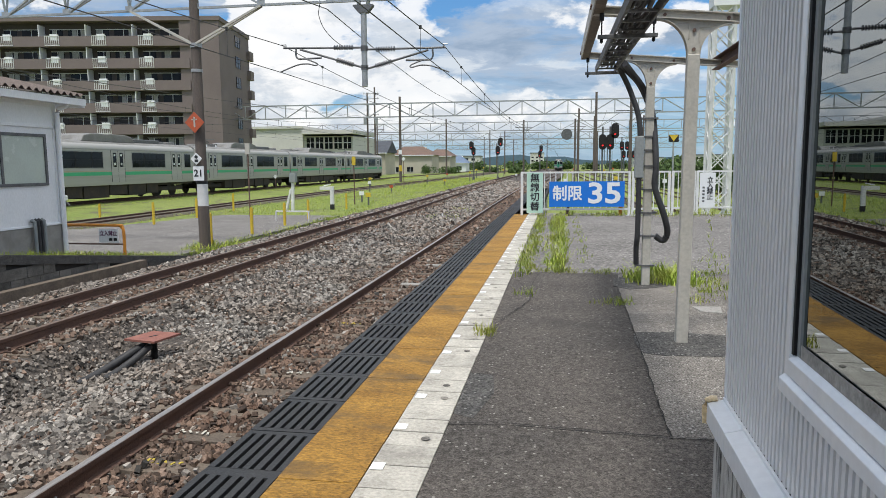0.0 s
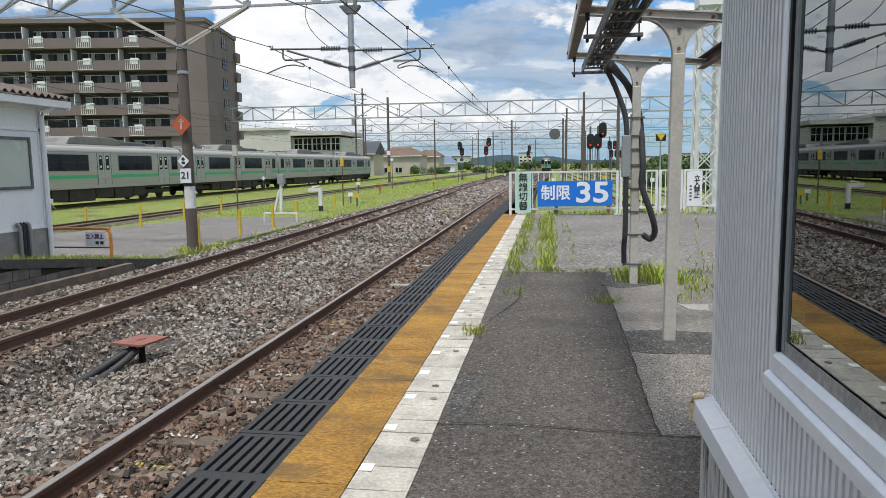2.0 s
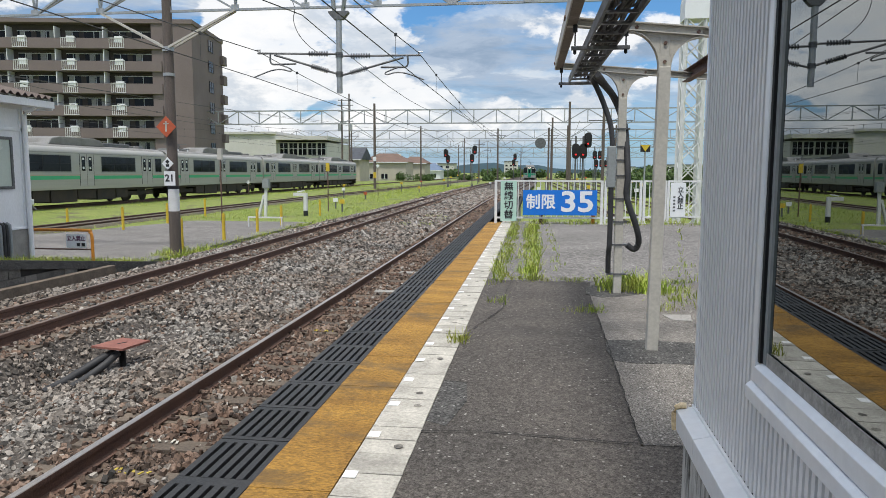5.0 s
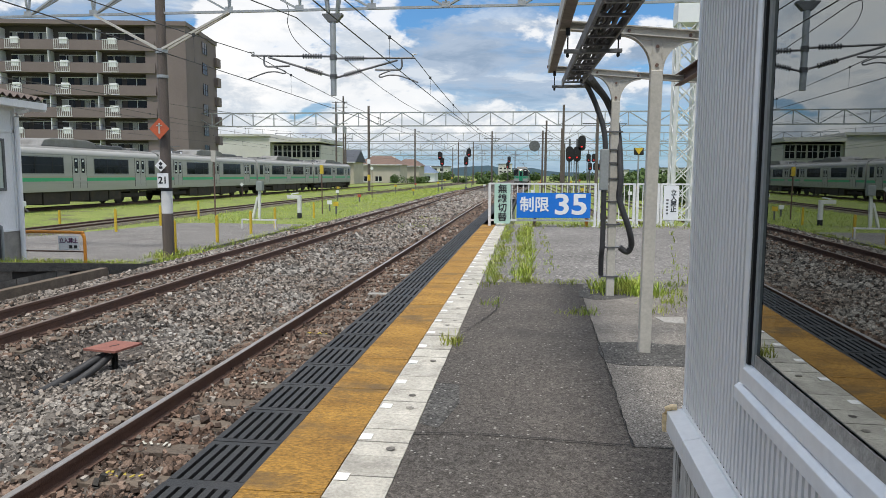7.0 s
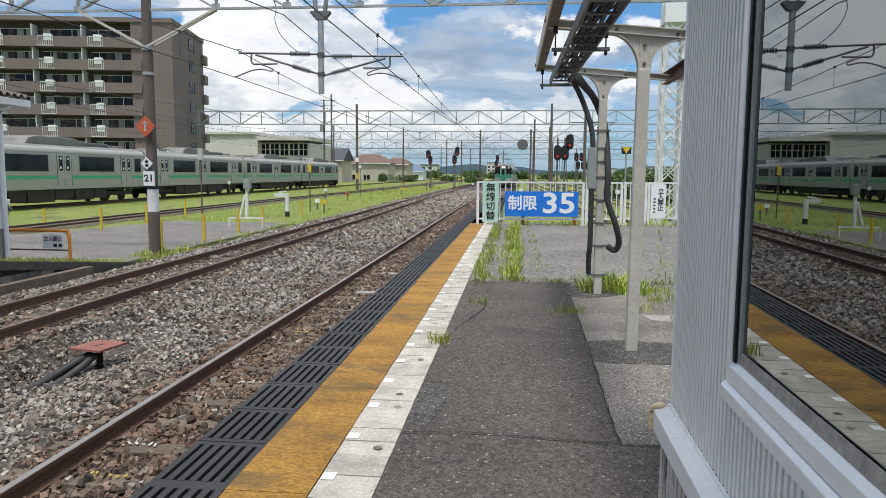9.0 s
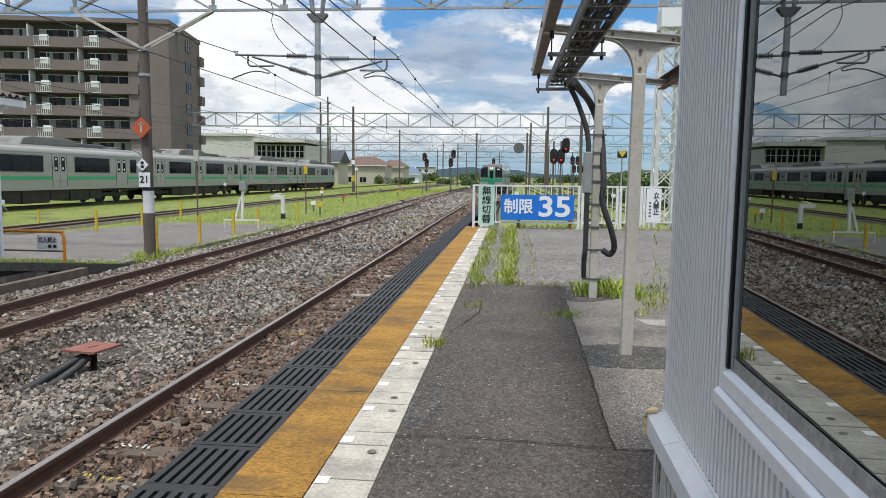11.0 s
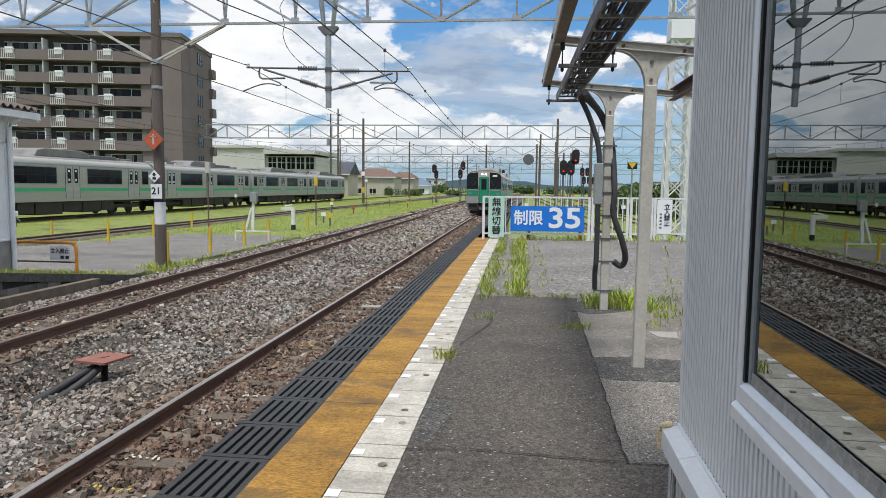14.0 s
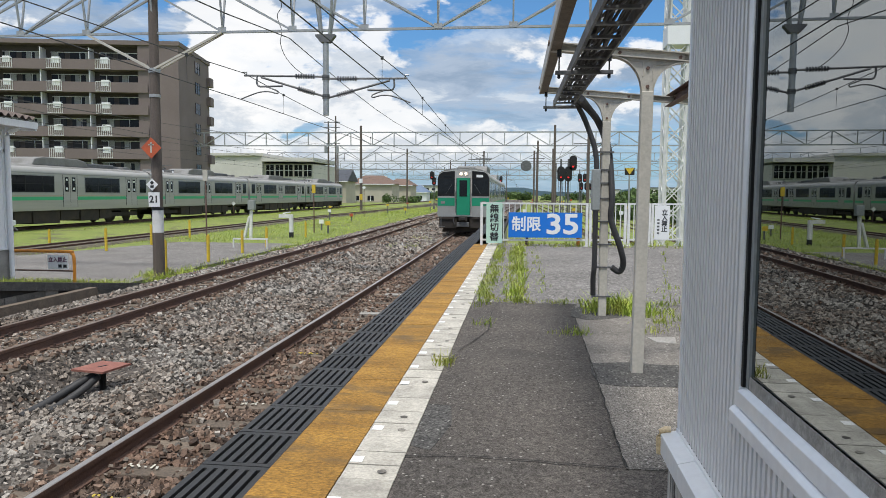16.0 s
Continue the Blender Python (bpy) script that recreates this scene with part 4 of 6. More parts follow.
for s, zi, zt, xe, zl in ((-1, 4.235, 4.29, -7.47, 3.73), (1, 4.18, 4.165, -2.94, 3.685)):
    xi = DX + s * 0.10

    def top_z(x, s=s, zi=zi, zt=zt, xe=xe):
        return zi + (zt - zi) * abs((x - DX) / (xe - DX))

    insulator((DX + s * 0.30, GY, top_z(DX + s * 0.30)), (DX + s * 0.85, GY, top_z(DX + s * 0.85)), gan)
    xj, zj = xe - s * 0.5, zt - 0.05
    low = lambda k: (xi + (xj - xi) * k, GY, zl + (zj - zl) * k)
    insulator(low(0.12), low(0.40), gan)
    part("cantilever", Mb().tube([(xi, GY, zi), (xe - s * 0.03, GY, zt)], 0.027, 8).tube([low(0), low(1)], 0.028, 8)
         .tube(smooth_pts([(xe - s * 0.39, GY, zt - 0.02), (xe - s * 0.38, GY, zt - 0.20), (xe - s * 0.44, GY, zt - 0.29), (xe - s * 0.60, GY, zt - 0.30), (xe - s * 1.10, GY, zt - 0.29)], 4), 0.025, 8)
         .tube(smooth_pts([(xe - s * 0.62, GY, zt - 0.30), (xe - s * 0.80, GY - 0.02, zt - 0.36), (xe - s * 0.98, GY - 0.03, zt - 0.44), (xe - s * 0.94, GY - 0.03, zt - 0.49), (xe - s * 0.7, GY - 0.03, zt - 0.44), (xe - s * 0.40, GY - 0.03, zt - 0.47), (xe + s * 0.06, GY - 0.05, zt - 0.64)], 4), 0.018, 8)
         .tube([(DX, GY, zi - 0.04), (DX, GY, zi + 0.04)], 0.098, 10).tube([(DX, GY, zl - 0.04), (DX, GY, zl + 0.04)], 0.098, 10), "galv_dark", gan, "grey cantilever arm", smooth=True)
    part("wire_clamp", Mb().tube([(xe - s * 0.10, GY, zt + 0.03), (xe - s * 0.10, GY, zt + 0.09), (xe + s * 0.02, GY, zt + 0.09)], 0.018, 6), "galv", gan)

F1 = 95.0


def far_gantry(y, poles, x0, x1, zb, zt, step, w, label="distant grey lattice gantry over the tracks"):
    ob = thing("catenary_gantry", (poles[0], y, GROUND), label, "gantry", "catenary gantries")
    truss(ob, x0, x1, y, zb, zt, step, w, "galv")
    for x in poles:
        part("pole", Mb().tube([(x, y, GROUND), (x, y, zt + 0.9)], 0.2, 10, 0.15), "pole", ob, smooth=True)
        part("brace", Mb().bar((x, y, zb - 2.0), (x - 3.0, y, zb), 0.08).bar((x, y, zb - 2.0), (x + 3.0, y, zb), 0.08), "galv", ob)
    return ob


g1 = far_gantry(F1, (-21.6, 4.65), -50, 34, 7.7, 9.5, 3.05, 0.16)
part("pole_band", Mb().tube([(-21.6, F1, 0.3), (-21.6, F1, 1.1)], 0.21, 10), "yellow_paint", g1, "yellow warning band")
part("pole_plate", Mb().box(-21.8, F1 - 0.24, 2.6, -21.35, F1 - 0.2, 3.2), "sign_white", g1)
far_gantry(150, (-24, 7), -55, 45, 8.2, 10.0, 3.5, 0.16)
far_gantry(205, (-20, 12), -60, 55, 8.4, 10.2, 3.6, 0.18)
far_gantry(265, (-28, 18), -60, 60, 8.4, 10.4, 4.0, 0.2)
far_gantry(340, (-30, 22), -60, 60, 8.4, 10.4, 4.0, 0.22)
for x, y, h in ((-6, 120, 8.5), (10.5, 88, 8.6), (13.5, 120, 9), (-13, 170, 9), (-34, 130, 9), (3.2, 130, 9), (-4, 230, 9), (9, 175, 9), (18, 150, 9), (-16, 250, 10), (6.5, 68, 7.2)):
    po = thing("line_pole", (x, y, GROUND), "slim brown overhead line pole", "pole", "line poles")
    part("shaft", Mb().tube([(x, y, GROUND), (x, y, h)], 0.17, 8, 0.12), "pole", po, smooth=True)
    part("crossarm", Mb().bar((x - 1.4, y, h - 1.2), (x + 1.4, y, h - 1.2), 0.09).bar((x, y, h - 2.2), (x + 1.3, y, h - 1.2), 0.06), "galv_dark", po)

up_ = thing("utility_pole", (-29.8, 110, GROUND), "twin utility poles with crossarms and grey transformers", "utility pole")
for px, top in ((-30.3, 12.6), (-29.1, 13.4)):
    part("shaft", Mb().tube([(px, 110, GROUND - 0.1), (px, 110, top)], 0.17, 10, 0.11), "pole", up_, smooth=True)
for z in (12.9, 12.1, 11.2, 9.6):
    part("crossarm", Mb().bar((-30.9, 109.9, z - 0.5), (-28.4, 109.9, z - 0.5), 0.09), "galv_dark", up_)
    for k in range(4):
        part("pin_insulator", Mb().tube([(-30.8 + k * 0.75, 109.9, z - 0.46), (-30.8 + k * 0.75, 109.9, z - 0.24)], 0.06, 6), "sign_white", up_)
for px in (-30.6, -28.8):
    part("transformer", Mb().tube([(px, 109.7, 7.6), (px, 109.7, 8.6)], 0.28, 12), "galv", up_, smooth=True)

# ---- overhead wires ----


def wire(pts, r, sag, name="overhead_wire", label="thin dark overhead line wire"):
    run = [Vector(pts[0])]
    for p, q in zip(pts, pts[1:]):
        p, q = Vector(p), Vector(q)
        run += [p.lerp(q, i / 10) - Vector((0, 0, sag * 4 * (i / 10) * (1 - i / 10))) for i in range(1, 11)]
    return solid(name, Mb().tube(run, r, 5), "wire", label, "wire", "overhead wires", at=pts[0])


def wire_mb(pts, r):
    return Mb().tube(pts, r, 5)


def line(supports, rise, sag=0.5):
    """Messenger and contact wire over a track, with droppers; supports: x, y and height of the contact wire."""
    cont = [Vector(p) for p in supports]
    mess = [p + Vector((0, 0, rise)) for p in cont]
    w = wire(mess, 0.011, sag)
    part("contact_wire", wire_mb(cont, 0.011), "wire", w)
    for p, q, c, d in zip(mess, mess[1:], cont, cont[1:]):
        n = max(4, round((q - p).length / 6.0))
        for i in range(n):
            k = (i + 0.5) / n
            a = p.lerp(q, k) - Vector((0, 0, sag * 4 * k * (1 - k)))
            part("dropper", Mb().tube([a, c.lerp(d, k)], 0.005, 4).tube([a - Vector((0, 0, 0.035)), a + Vector((0, 0, 0.035))], 0.035, 6), "wire", w)


def over(knots, z, off, ys_):
    return [(along(knots, y) + (off if i % 2 else -off), y, z) for i, y in enumerate(ys_)]


line([(-3.12, -25, 3.56), (-3.03, GY, 3.563), (-2.76, 57, 3.56)] + over(T1_KNOTS, 3.56, 0.15, (F1, 150, 205, 265)), 0.663, 0.46)
line([(-8.7, -25, 3.62), (-7.46, GY, 3.625), (-7.25, 57, 3.62)] + over(T2_KNOTS, 3.62, 0.15, (F1, 150, 205, 265)), 0.73, 0.46)
line(over(T3, 3.9, 0.1, (-25, GY, 57, F1, 150, 205)), 0.75)
line(over(T4, 3.9, 0.1, (-25, GY, 57, F1, 150)), 0.75)
wire([(-5.2, -25, 5.26), (-6.17, GY, 5.26)], 0.014, 1.25)
wire([(-6.17, GY, 5.26), (-10.2, F1, 9.55), (-8, 205, 9.4)], 0.014, 1.4)
wire([(-26, 0, 5.5), (-21, F1, 7.0)], 0.012, 0.5)
wire([(-30, 10, 6.2), (-24, F1, 7.6)], 0.012, 0.5)
wire([(6, F1, 8.0), (9, 205, 8.0), (14, 330, 8)], 0.02, 0.6)
wire([(12, F1, 8.2), (14, 205, 8.2), (20, 330, 8)], 0.02, 0.6)
wire([(26, F1, 8.2), (28, 205, 8.2), (30, 330, 8)], 0.02, 0.6)
jw = smooth_pts([(-6.45, GY, 6.45), (-6.38, GY, 6.1), (-6.5, GY, 5.85), (-6.38, GY, 5.45), (-6.42, GY, 5.15), (-6.3, GY, 4.8), (-6.05, GY, 4.5), (-5.8, GY, 4.30)], 5)
solid("jumper_wire", Mb().tube(jw, 0.010, 5), "wire", "thin dark jumper wire hanging from the gantry", "wire", "overhead wires", at=(-6.4, GY, 6.4))

# ---- fence at the platform end ----
FZ = 0.93
FENCE = [(-0.80, 15.40), (1.50, 15.66), (1.58, 15.67), (2.38, 16.02), (2.46, 16.05), (2.95, 16.26), (3.02, 16.28), (5.2, 16.6)]


def fence_section(a, b, step, name="white_fence"):
    ob = thing(name, (*a, 0), "white painted steel pipe fence section on the platform end", "fence", "fence sections")
    (x0, y0), (x1, y1) = a, b
    n = max(2, round(math.hypot(x1 - x0, y1 - y0) / step))
    for z in (0.13, FZ):
        part("rail", Mb().bar((x0, y0, z), (x1, y1, z), 0.038), "white_paint", ob)
    for k in range(n + 1):
        x, y = x0 + (x1 - x0) * k / n, y0 + (y1 - y0) * k / n
        if k in (0, n):
            part("post", Mb().bar((x, y, -0.02), (x, y, FZ + 0.015), 0.055).box(x - 0.06, y - 0.06, -0.012, x + 0.06, y + 0.06, 0.004), "white_paint", ob)
        else:
            part("baluster", Mb().tube([(x, y, 0.13), (x, y, FZ)], 0.012, 6), "white_paint", ob)
    return ob


fence_section(FENCE[0], FENCE[1], 0.125)
fence_section(FENCE[2], FENCE[3], 0.13)
fence_section(FENCE[4], FENCE[5], 0.14)
fence_section(FENCE[6], FENCE[7], 0.16)


def sign(name, x0, x1, z0, z1, material, label, back=0.045):
    """A flat board on the fence's camera side."""
    yy = lambda x: float(np.interp(x, [p[0] for p in FENCE], [p[1] for p in FENCE])) - back
    ob = thing(name, ((x0 + x1) / 2, yy((x0 + x1) / 2), z0), label, "sign")
    ang = math.atan2(yy(x1) - yy(x0), x1 - x0)
    m = Matrix.Translation(((x0 + x1) / 2, yy((x0 + x1) / 2), (z0 + z1) / 2)) @ pose(0, 0, 0, 0, 0, math.degrees(ang))
    part("board", Mb().obox(m, x1 - x0, 0.012, z1 - z0), material, ob)
    return ob, m @ Matrix.Translation((0, -0.0075, 0)) @ FACING


s35, m = sign("speed_limit_sign", -0.215, 1.40, 0.185, 0.735, "blue_sign", "blue board with white speed limit writing on the fence")
lettering("制限", 0.34, m @ Matrix.Translation((-0.42, 0, 0)), "sign_white", s35, wide=0.95)
lettering("35", 0.62, m @ Matrix.Translation((0.375, -0.0, 0)), "sign_white", s35, wide=1.22)
sgr, m = sign("radio_sign", -0.695, -0.345, 0.06, 0.93, "pale_green", "pale green board with black vertical writing on the fence", 0.06)
for i, ch in enumerate("無線切替"):
    lettering(ch, 0.20, m @ Matrix.Translation((0, 0.31 - i * 0.205, 0)), "ink", sgr)
sno, m = sign("no_entry_sign", 3.06, 3.40, 0.13, 0.90, "sign_white", "white no entry notice with vertical writing on the fence")
for i, ch in enumerate("立入禁止"):
    lettering(ch, 0.14, m @ Matrix.Translation((0.055, 0.22 - i * 0.125, 0)), "ink", sno)
for i in range(5):
    part("writing_bar", Mb().obox(m @ Matrix.Translation((-0.085, 0.06 - i * 0.075, 0)), 0.05, 0.04, 0.003), "galv_dark", sno)
for x, c in ((0.19, "rust_beam"), (1.33, "orange_paint")):
    y = float(np.interp(x, [p[0] for p in FENCE], [p[1] for p in FENCE]))
    solid("short_stake", Mb().tube([(x, y + 0.12, -0.02), (x, y + 0.12, 0.30)], 0.04, 10), c, "short painted steel stake behind the fence", "stake", "stakes", at=(x, y + 0.12, 0), smooth=True)

# ---- cable rack posts ----


def rack_post(x, y, x0, z_at, zg, lean):
    """A post with a funnel-shaped gusset under a channel arm that falls to the track's far side; z_at gives the arm's top along x."""
    ob = thing("rack_post", (x, y, 0), "cream painted steel post with curved gusset arm", "post", "rack posts")
    part("shaft", Mb().add([(px + ex * 0.036, y + ey * 0.034, pz) for px, pz in ((x - lean, 0), (x, zg)) for ey in (-1, 1) for ex in (-1, 1)],
                           [(0, 2, 3, 1), (4, 5, 7, 6), (0, 1, 5, 4), (2, 6, 7, 3), (0, 4, 6, 2), (1, 3, 7, 5)]), "cream_paint", ob, bevel=0.006)
    hw = 0.215
    flank = {}
    for e in (-1, 1):
        ztop = z_at(x + e * hw) - 0.056
        flank[e] = [(x + e * (0.036 + (hw - 0.036) * (1 - math.cos(math.pi / 2 * i / 12))), zg + (ztop - zg) * math.sin(math.pi / 2 * i / 12)) for i in range(13)]
    rim = flank[-1] + [(x - hw, z_at(x - hw) - 0.004), (x + hw, z_at(x + hw) - 0.004)] + flank[1][::-1]
    part("gusset", Mb().prism(rim, "y", y - 0.012, y + 0.012), "cream_paint", ob, "cream curved gusset plate", bevel=0.002)
    for e in (-1, 1):
        part("gusset_flange", Mb().sweep_flank(flank[e], y, 0.03), "cream_paint", ob)
    # pressed ribs and bolts on the plate
    for e in (-1, 1):
        zc = z_at(x + e * 0.12) - 0.085
        part("pressed_rib", Mb().tube(smooth_pts([(x + e * 0.125, y - 0.012, zc + 0.004), (x + e * 0.040, y - 0.012, zc + 0.004), (x + e * 0.030, y - 0.012, zc - 0.006), (x + e * 0.030, y - 0.012, zc - 0.085)], 3), 0.004, 5), "cream_paint", ob)
    za = z_at
    xe = 1.62
    part("arm", Mb().add([(px, y + dy, za(px) + dz) for px in (x0, xe) for dy, dz in ((-0.035, 0.0), (0.025, 0.0), (0.025, -0.054), (-0.035, -0.054), (-0.035, -0.047), (0.016, -0.047), (0.016, -0.007), (-0.035, -0.007))],
                         [tuple(range(7, -1, -1)), tuple(range(8, 16))] + [(i, (i + 1) % 8, 8 + (i + 1) % 8, 8 + i) for i in range(8)]), "cream_paint", ob, "cream channel arm")
    for bx, bz in ((x, zg + 0.03), (x, za(x) - 0.11), (x - 0.17, za(x - 0.17) - 0.03), (x + 0.19, za(x + 0.19) - 0.03)):
        part("bolt", Mb().tube([(bx, y - 0.012, bz), (bx, y - 0.022, bz)], 0.011, 6), "rust_beam", ob)
    return ob


def sweep_flank(self, pts, y, w):
    """A thin band of depth 2 w along points in the plane across y."""
    o, n = len(self.v), len(pts)
    for x, z in pts:
        self.v += [(x, y - w, z), (x, y + w, z), (x, y + w, z - 0.006), (x, y - w, z - 0.006)]
    for i in range(n - 1):
        for j in range(4):
            self.f.append((o + 4 * i + j, o + 4 * i + (j + 1) % 4, o + 4 * i + 4 + (j + 1) % 4, o + 4 * i + 4 + j))
    return self


Mb.sweep_flank = sweep_flank
ARM1 = lambda x: 2.047 - 0.094 * (x - 0.241)
ARM2 = lambda x: 2.095 - 0.088 * (x - 0.283)
p1 = rack_post(0.775, 4.45, 0.19, ARM1, 1.747, 0.014)
p2 = rack_post(0.789, 6.56, 0.22, ARM2, 1.782, 0.0)


def beam_z(y):
    return 2.045 - 0.022 * (6.6 - y)


side = thing("edge_beam", (0.21, 6.6, 2.045), "cream steel channel beam over the platform", "beam", "rack beams")
YB = (-4.0, 6.62)
part("web", Mb().add([(x, y, beam_z(y) + dz) for y in YB for x, dz in ((0.180, 0), (0.188, 0), (0.188, 0.10), (0.180, 0.10))], [(3, 2, 1, 0), (4, 5, 6, 7)] + [(i, (i + 1) % 4, 4 + (i + 1) % 4, 4 + i) for i in range(4)]), "cream_paint", side)
for dz in (0.0, 0.092):
    part("flange", Mb().add([(x, y, beam_z(y) + dz + k) for y in YB for x, k in ((0.1885, 0), (0.248, 0), (0.248, 0.008), (0.1885, 0.008))], [(3, 2, 1, 0), (4, 5, 6, 7)] + [(i, (i + 1) % 4, 4 + (i + 1) % 4, 4 + i) for i in range(4)]), "beam_brown", side, "brown stained flange")
for yb in (4.45, 6.56):
    for e in (-0.03, 0.03):
        part("bolt", Mb().tube([(0.172, yb + e, beam_z(yb) + 0.05), (0.180, yb + e, beam_z(yb) + 0.05)], 0.012, 6), "rust_beam", side)
side = thing("edge_beam", (1.56, 6.6, 1.93), "rusty brown steel channel beam over the platform", "beam", "rack beams")
part("web", Mb().box(1.38, 1.98, 1.93, 1.39, 6.70, 2.03), "rust_beam", side)
part("flange", Mb().box(1.33, 1.98, 1.93, 1.38, 6.70, 1.938).box(1.33, 1.98, 2.022, 1.38, 6.70, 2.03), "rust_beam", side)


def lad_z(y):
    return 1.92 - 0.0235 * (6.6 - y)


LZ = 1.905
lad = thing("cable_ladder", (0.40, 6.5, LZ), "galvanised cable ladder hung under the arms, full of black cables", "cable ladder")
for x in (0.313, 0.478):
    part("stringer", Mb().add([(x + dx, y, lad_z(y) + dz) for y in (-3.5, 6.62) for dx, dz in ((-0.006, 0), (0.006, 0), (0.006, 0.06), (-0.006, 0.06))], [(3, 2, 1, 0), (4, 5, 6, 7)] + [(i, (i + 1) % 4, 4 + (i + 1) % 4, 4 + i) for i in range(4)]), "galv_dark", lad)
for i in range(26):
    y = 6.60 - i * 0.29
    part("rung", Mb().box(0.318, y - 0.013, lad_z(y) + 0.003, 0.473, y + 0.013, lad_z(y) + 0.015), "galv_dark", lad)
for y, arm in ((4.45, ARM1), (6.56, ARM2), (2.4, ARM1)):
    zb = lad_z(y) - 0.024
    part("hanger_bar", Mb().box(0.215, y - 0.085, zb, 0.56, y - 0.055, zb + 0.022), "galv_dark", lad, bevel=0.002)
    for x in (0.238, 0.538):
        part("hanger_rod", Mb().tube([(x, y - 0.062, zb - 0.025), (x, y - 0.062, arm(x) - 0.05)], 0.005, 6).tube([(x, y - 0.062, arm(x) - 0.095), (x, y - 0.062, arm(x) - 0.052)], 0.014, 8).tube([(x, y - 0.062, zb - 0.02), (x, y - 0.062, zb - 0.002)], 0.011, 6), "black_seal", lad)
for i in range(15):
    x0 = 0.332 + i * 0.0092
    pts = [(x0 + random.uniform(-0.016, 0.016), 6.45 - j * 0.28, lad_z(6.45 - j * 0.28) + 0.024 + random.uniform(0, 0.05)) for j in range(34)]
    part("cable_run", Mb().tube(smooth_pts(pts, 3), random.uniform(0.006, 0.011), 6), "cable" if i % 4 else "galv_dark", lad, smooth=True)


Y2 = 6.50
for k, (r, pts) in enumerate(((0.024, [(0.47, 6.3, LZ + 0.03), (0.52, 6.45, LZ + 0.01), (0.62, Y2, 1.72), (0.695, Y2 - 0.03, 1.45), (0.70, Y2 - 0.03, 1.0), (0.70, Y2 - 0.03, 0.5), (0.695, Y2, 0.36), (0.70, Y2 + 0.02, 0.20)]),
                             (0.028, [(0.53, 6.2, LZ + 0.04), (0.60, 6.45, LZ + 0.01), (0.74, Y2 + 0.10, 1.76), (0.82, Y2 + 0.08, 1.52), (0.845, Y2 - 0.02, 1.1), (0.84, Y2 - 0.03, 0.90), (0.92, Y2 - 0.05, 0.66), (0.96, Y2 - 0.02, 0.50), (0.93, Y2 + 0.02, 0.42), (0.86, Y2 + 0.02, 0.46)]),
                             (0.022, [(0.49, 6.2, LZ + 0.05), (0.56, 6.45, LZ + 0.02), (0.70, Y2 + 0.10, 1.80), (0.79, Y2 + 0.10, 1.58), (0.81, Y2 + 0.06, 1.3)]))):
    solid("down_cable", Mb().tube(smooth_pts(pts), r, 10), "cable", "thick black cable strapped down the cream post", "cable", "down cables", at=pts[0], smooth=True)
jb = thing("junction_box", (0.70, 6.46, 0.98), "slim grey junction box strapped on the cream post", "junction box")
part("body", Mb().box(0.66, 6.44, 0.98, 0.735, 6.52, 1.35), "grey_box", jb, bevel=0.008)
for z in (1.1, 1.22):
    part("hinge", Mb().box(0.648, 6.45, z, 0.662, 6.48, z + 0.03), "grey_box", jb)
for z in (0.18, 0.45, 0.66, 0.87, 1.08, 1.22, 1.34, 1.5):
    part("strap", Mb().box(0.69, 6.518, z, 0.86, 6.604, z + 0.014).box(0.685, 6.50, z - 0.004, 0.70, 6.52, z + 0.018), "galv_dark", p2, "steel strap")

# ---- trains ----


def body_profile(w=1.4, z0=0.95, zs=3.05, zr=3.55):
    pts = [(-w + 0.03, z0), (-w, z0 + 0.12), (-w, zs)]
    for i in range(1, 8):
        a = math.pi / 2 * i / 8
        pts.append((-w + 0.42 * (1 - math.cos(a)), zs + (zr - 0.10 - zs) * math.sin(a)))
    pts.append((-0.6, zr - 0.03))
    return pts + [(0, zr)] + [(-x, z) for x, z in reversed(pts)]


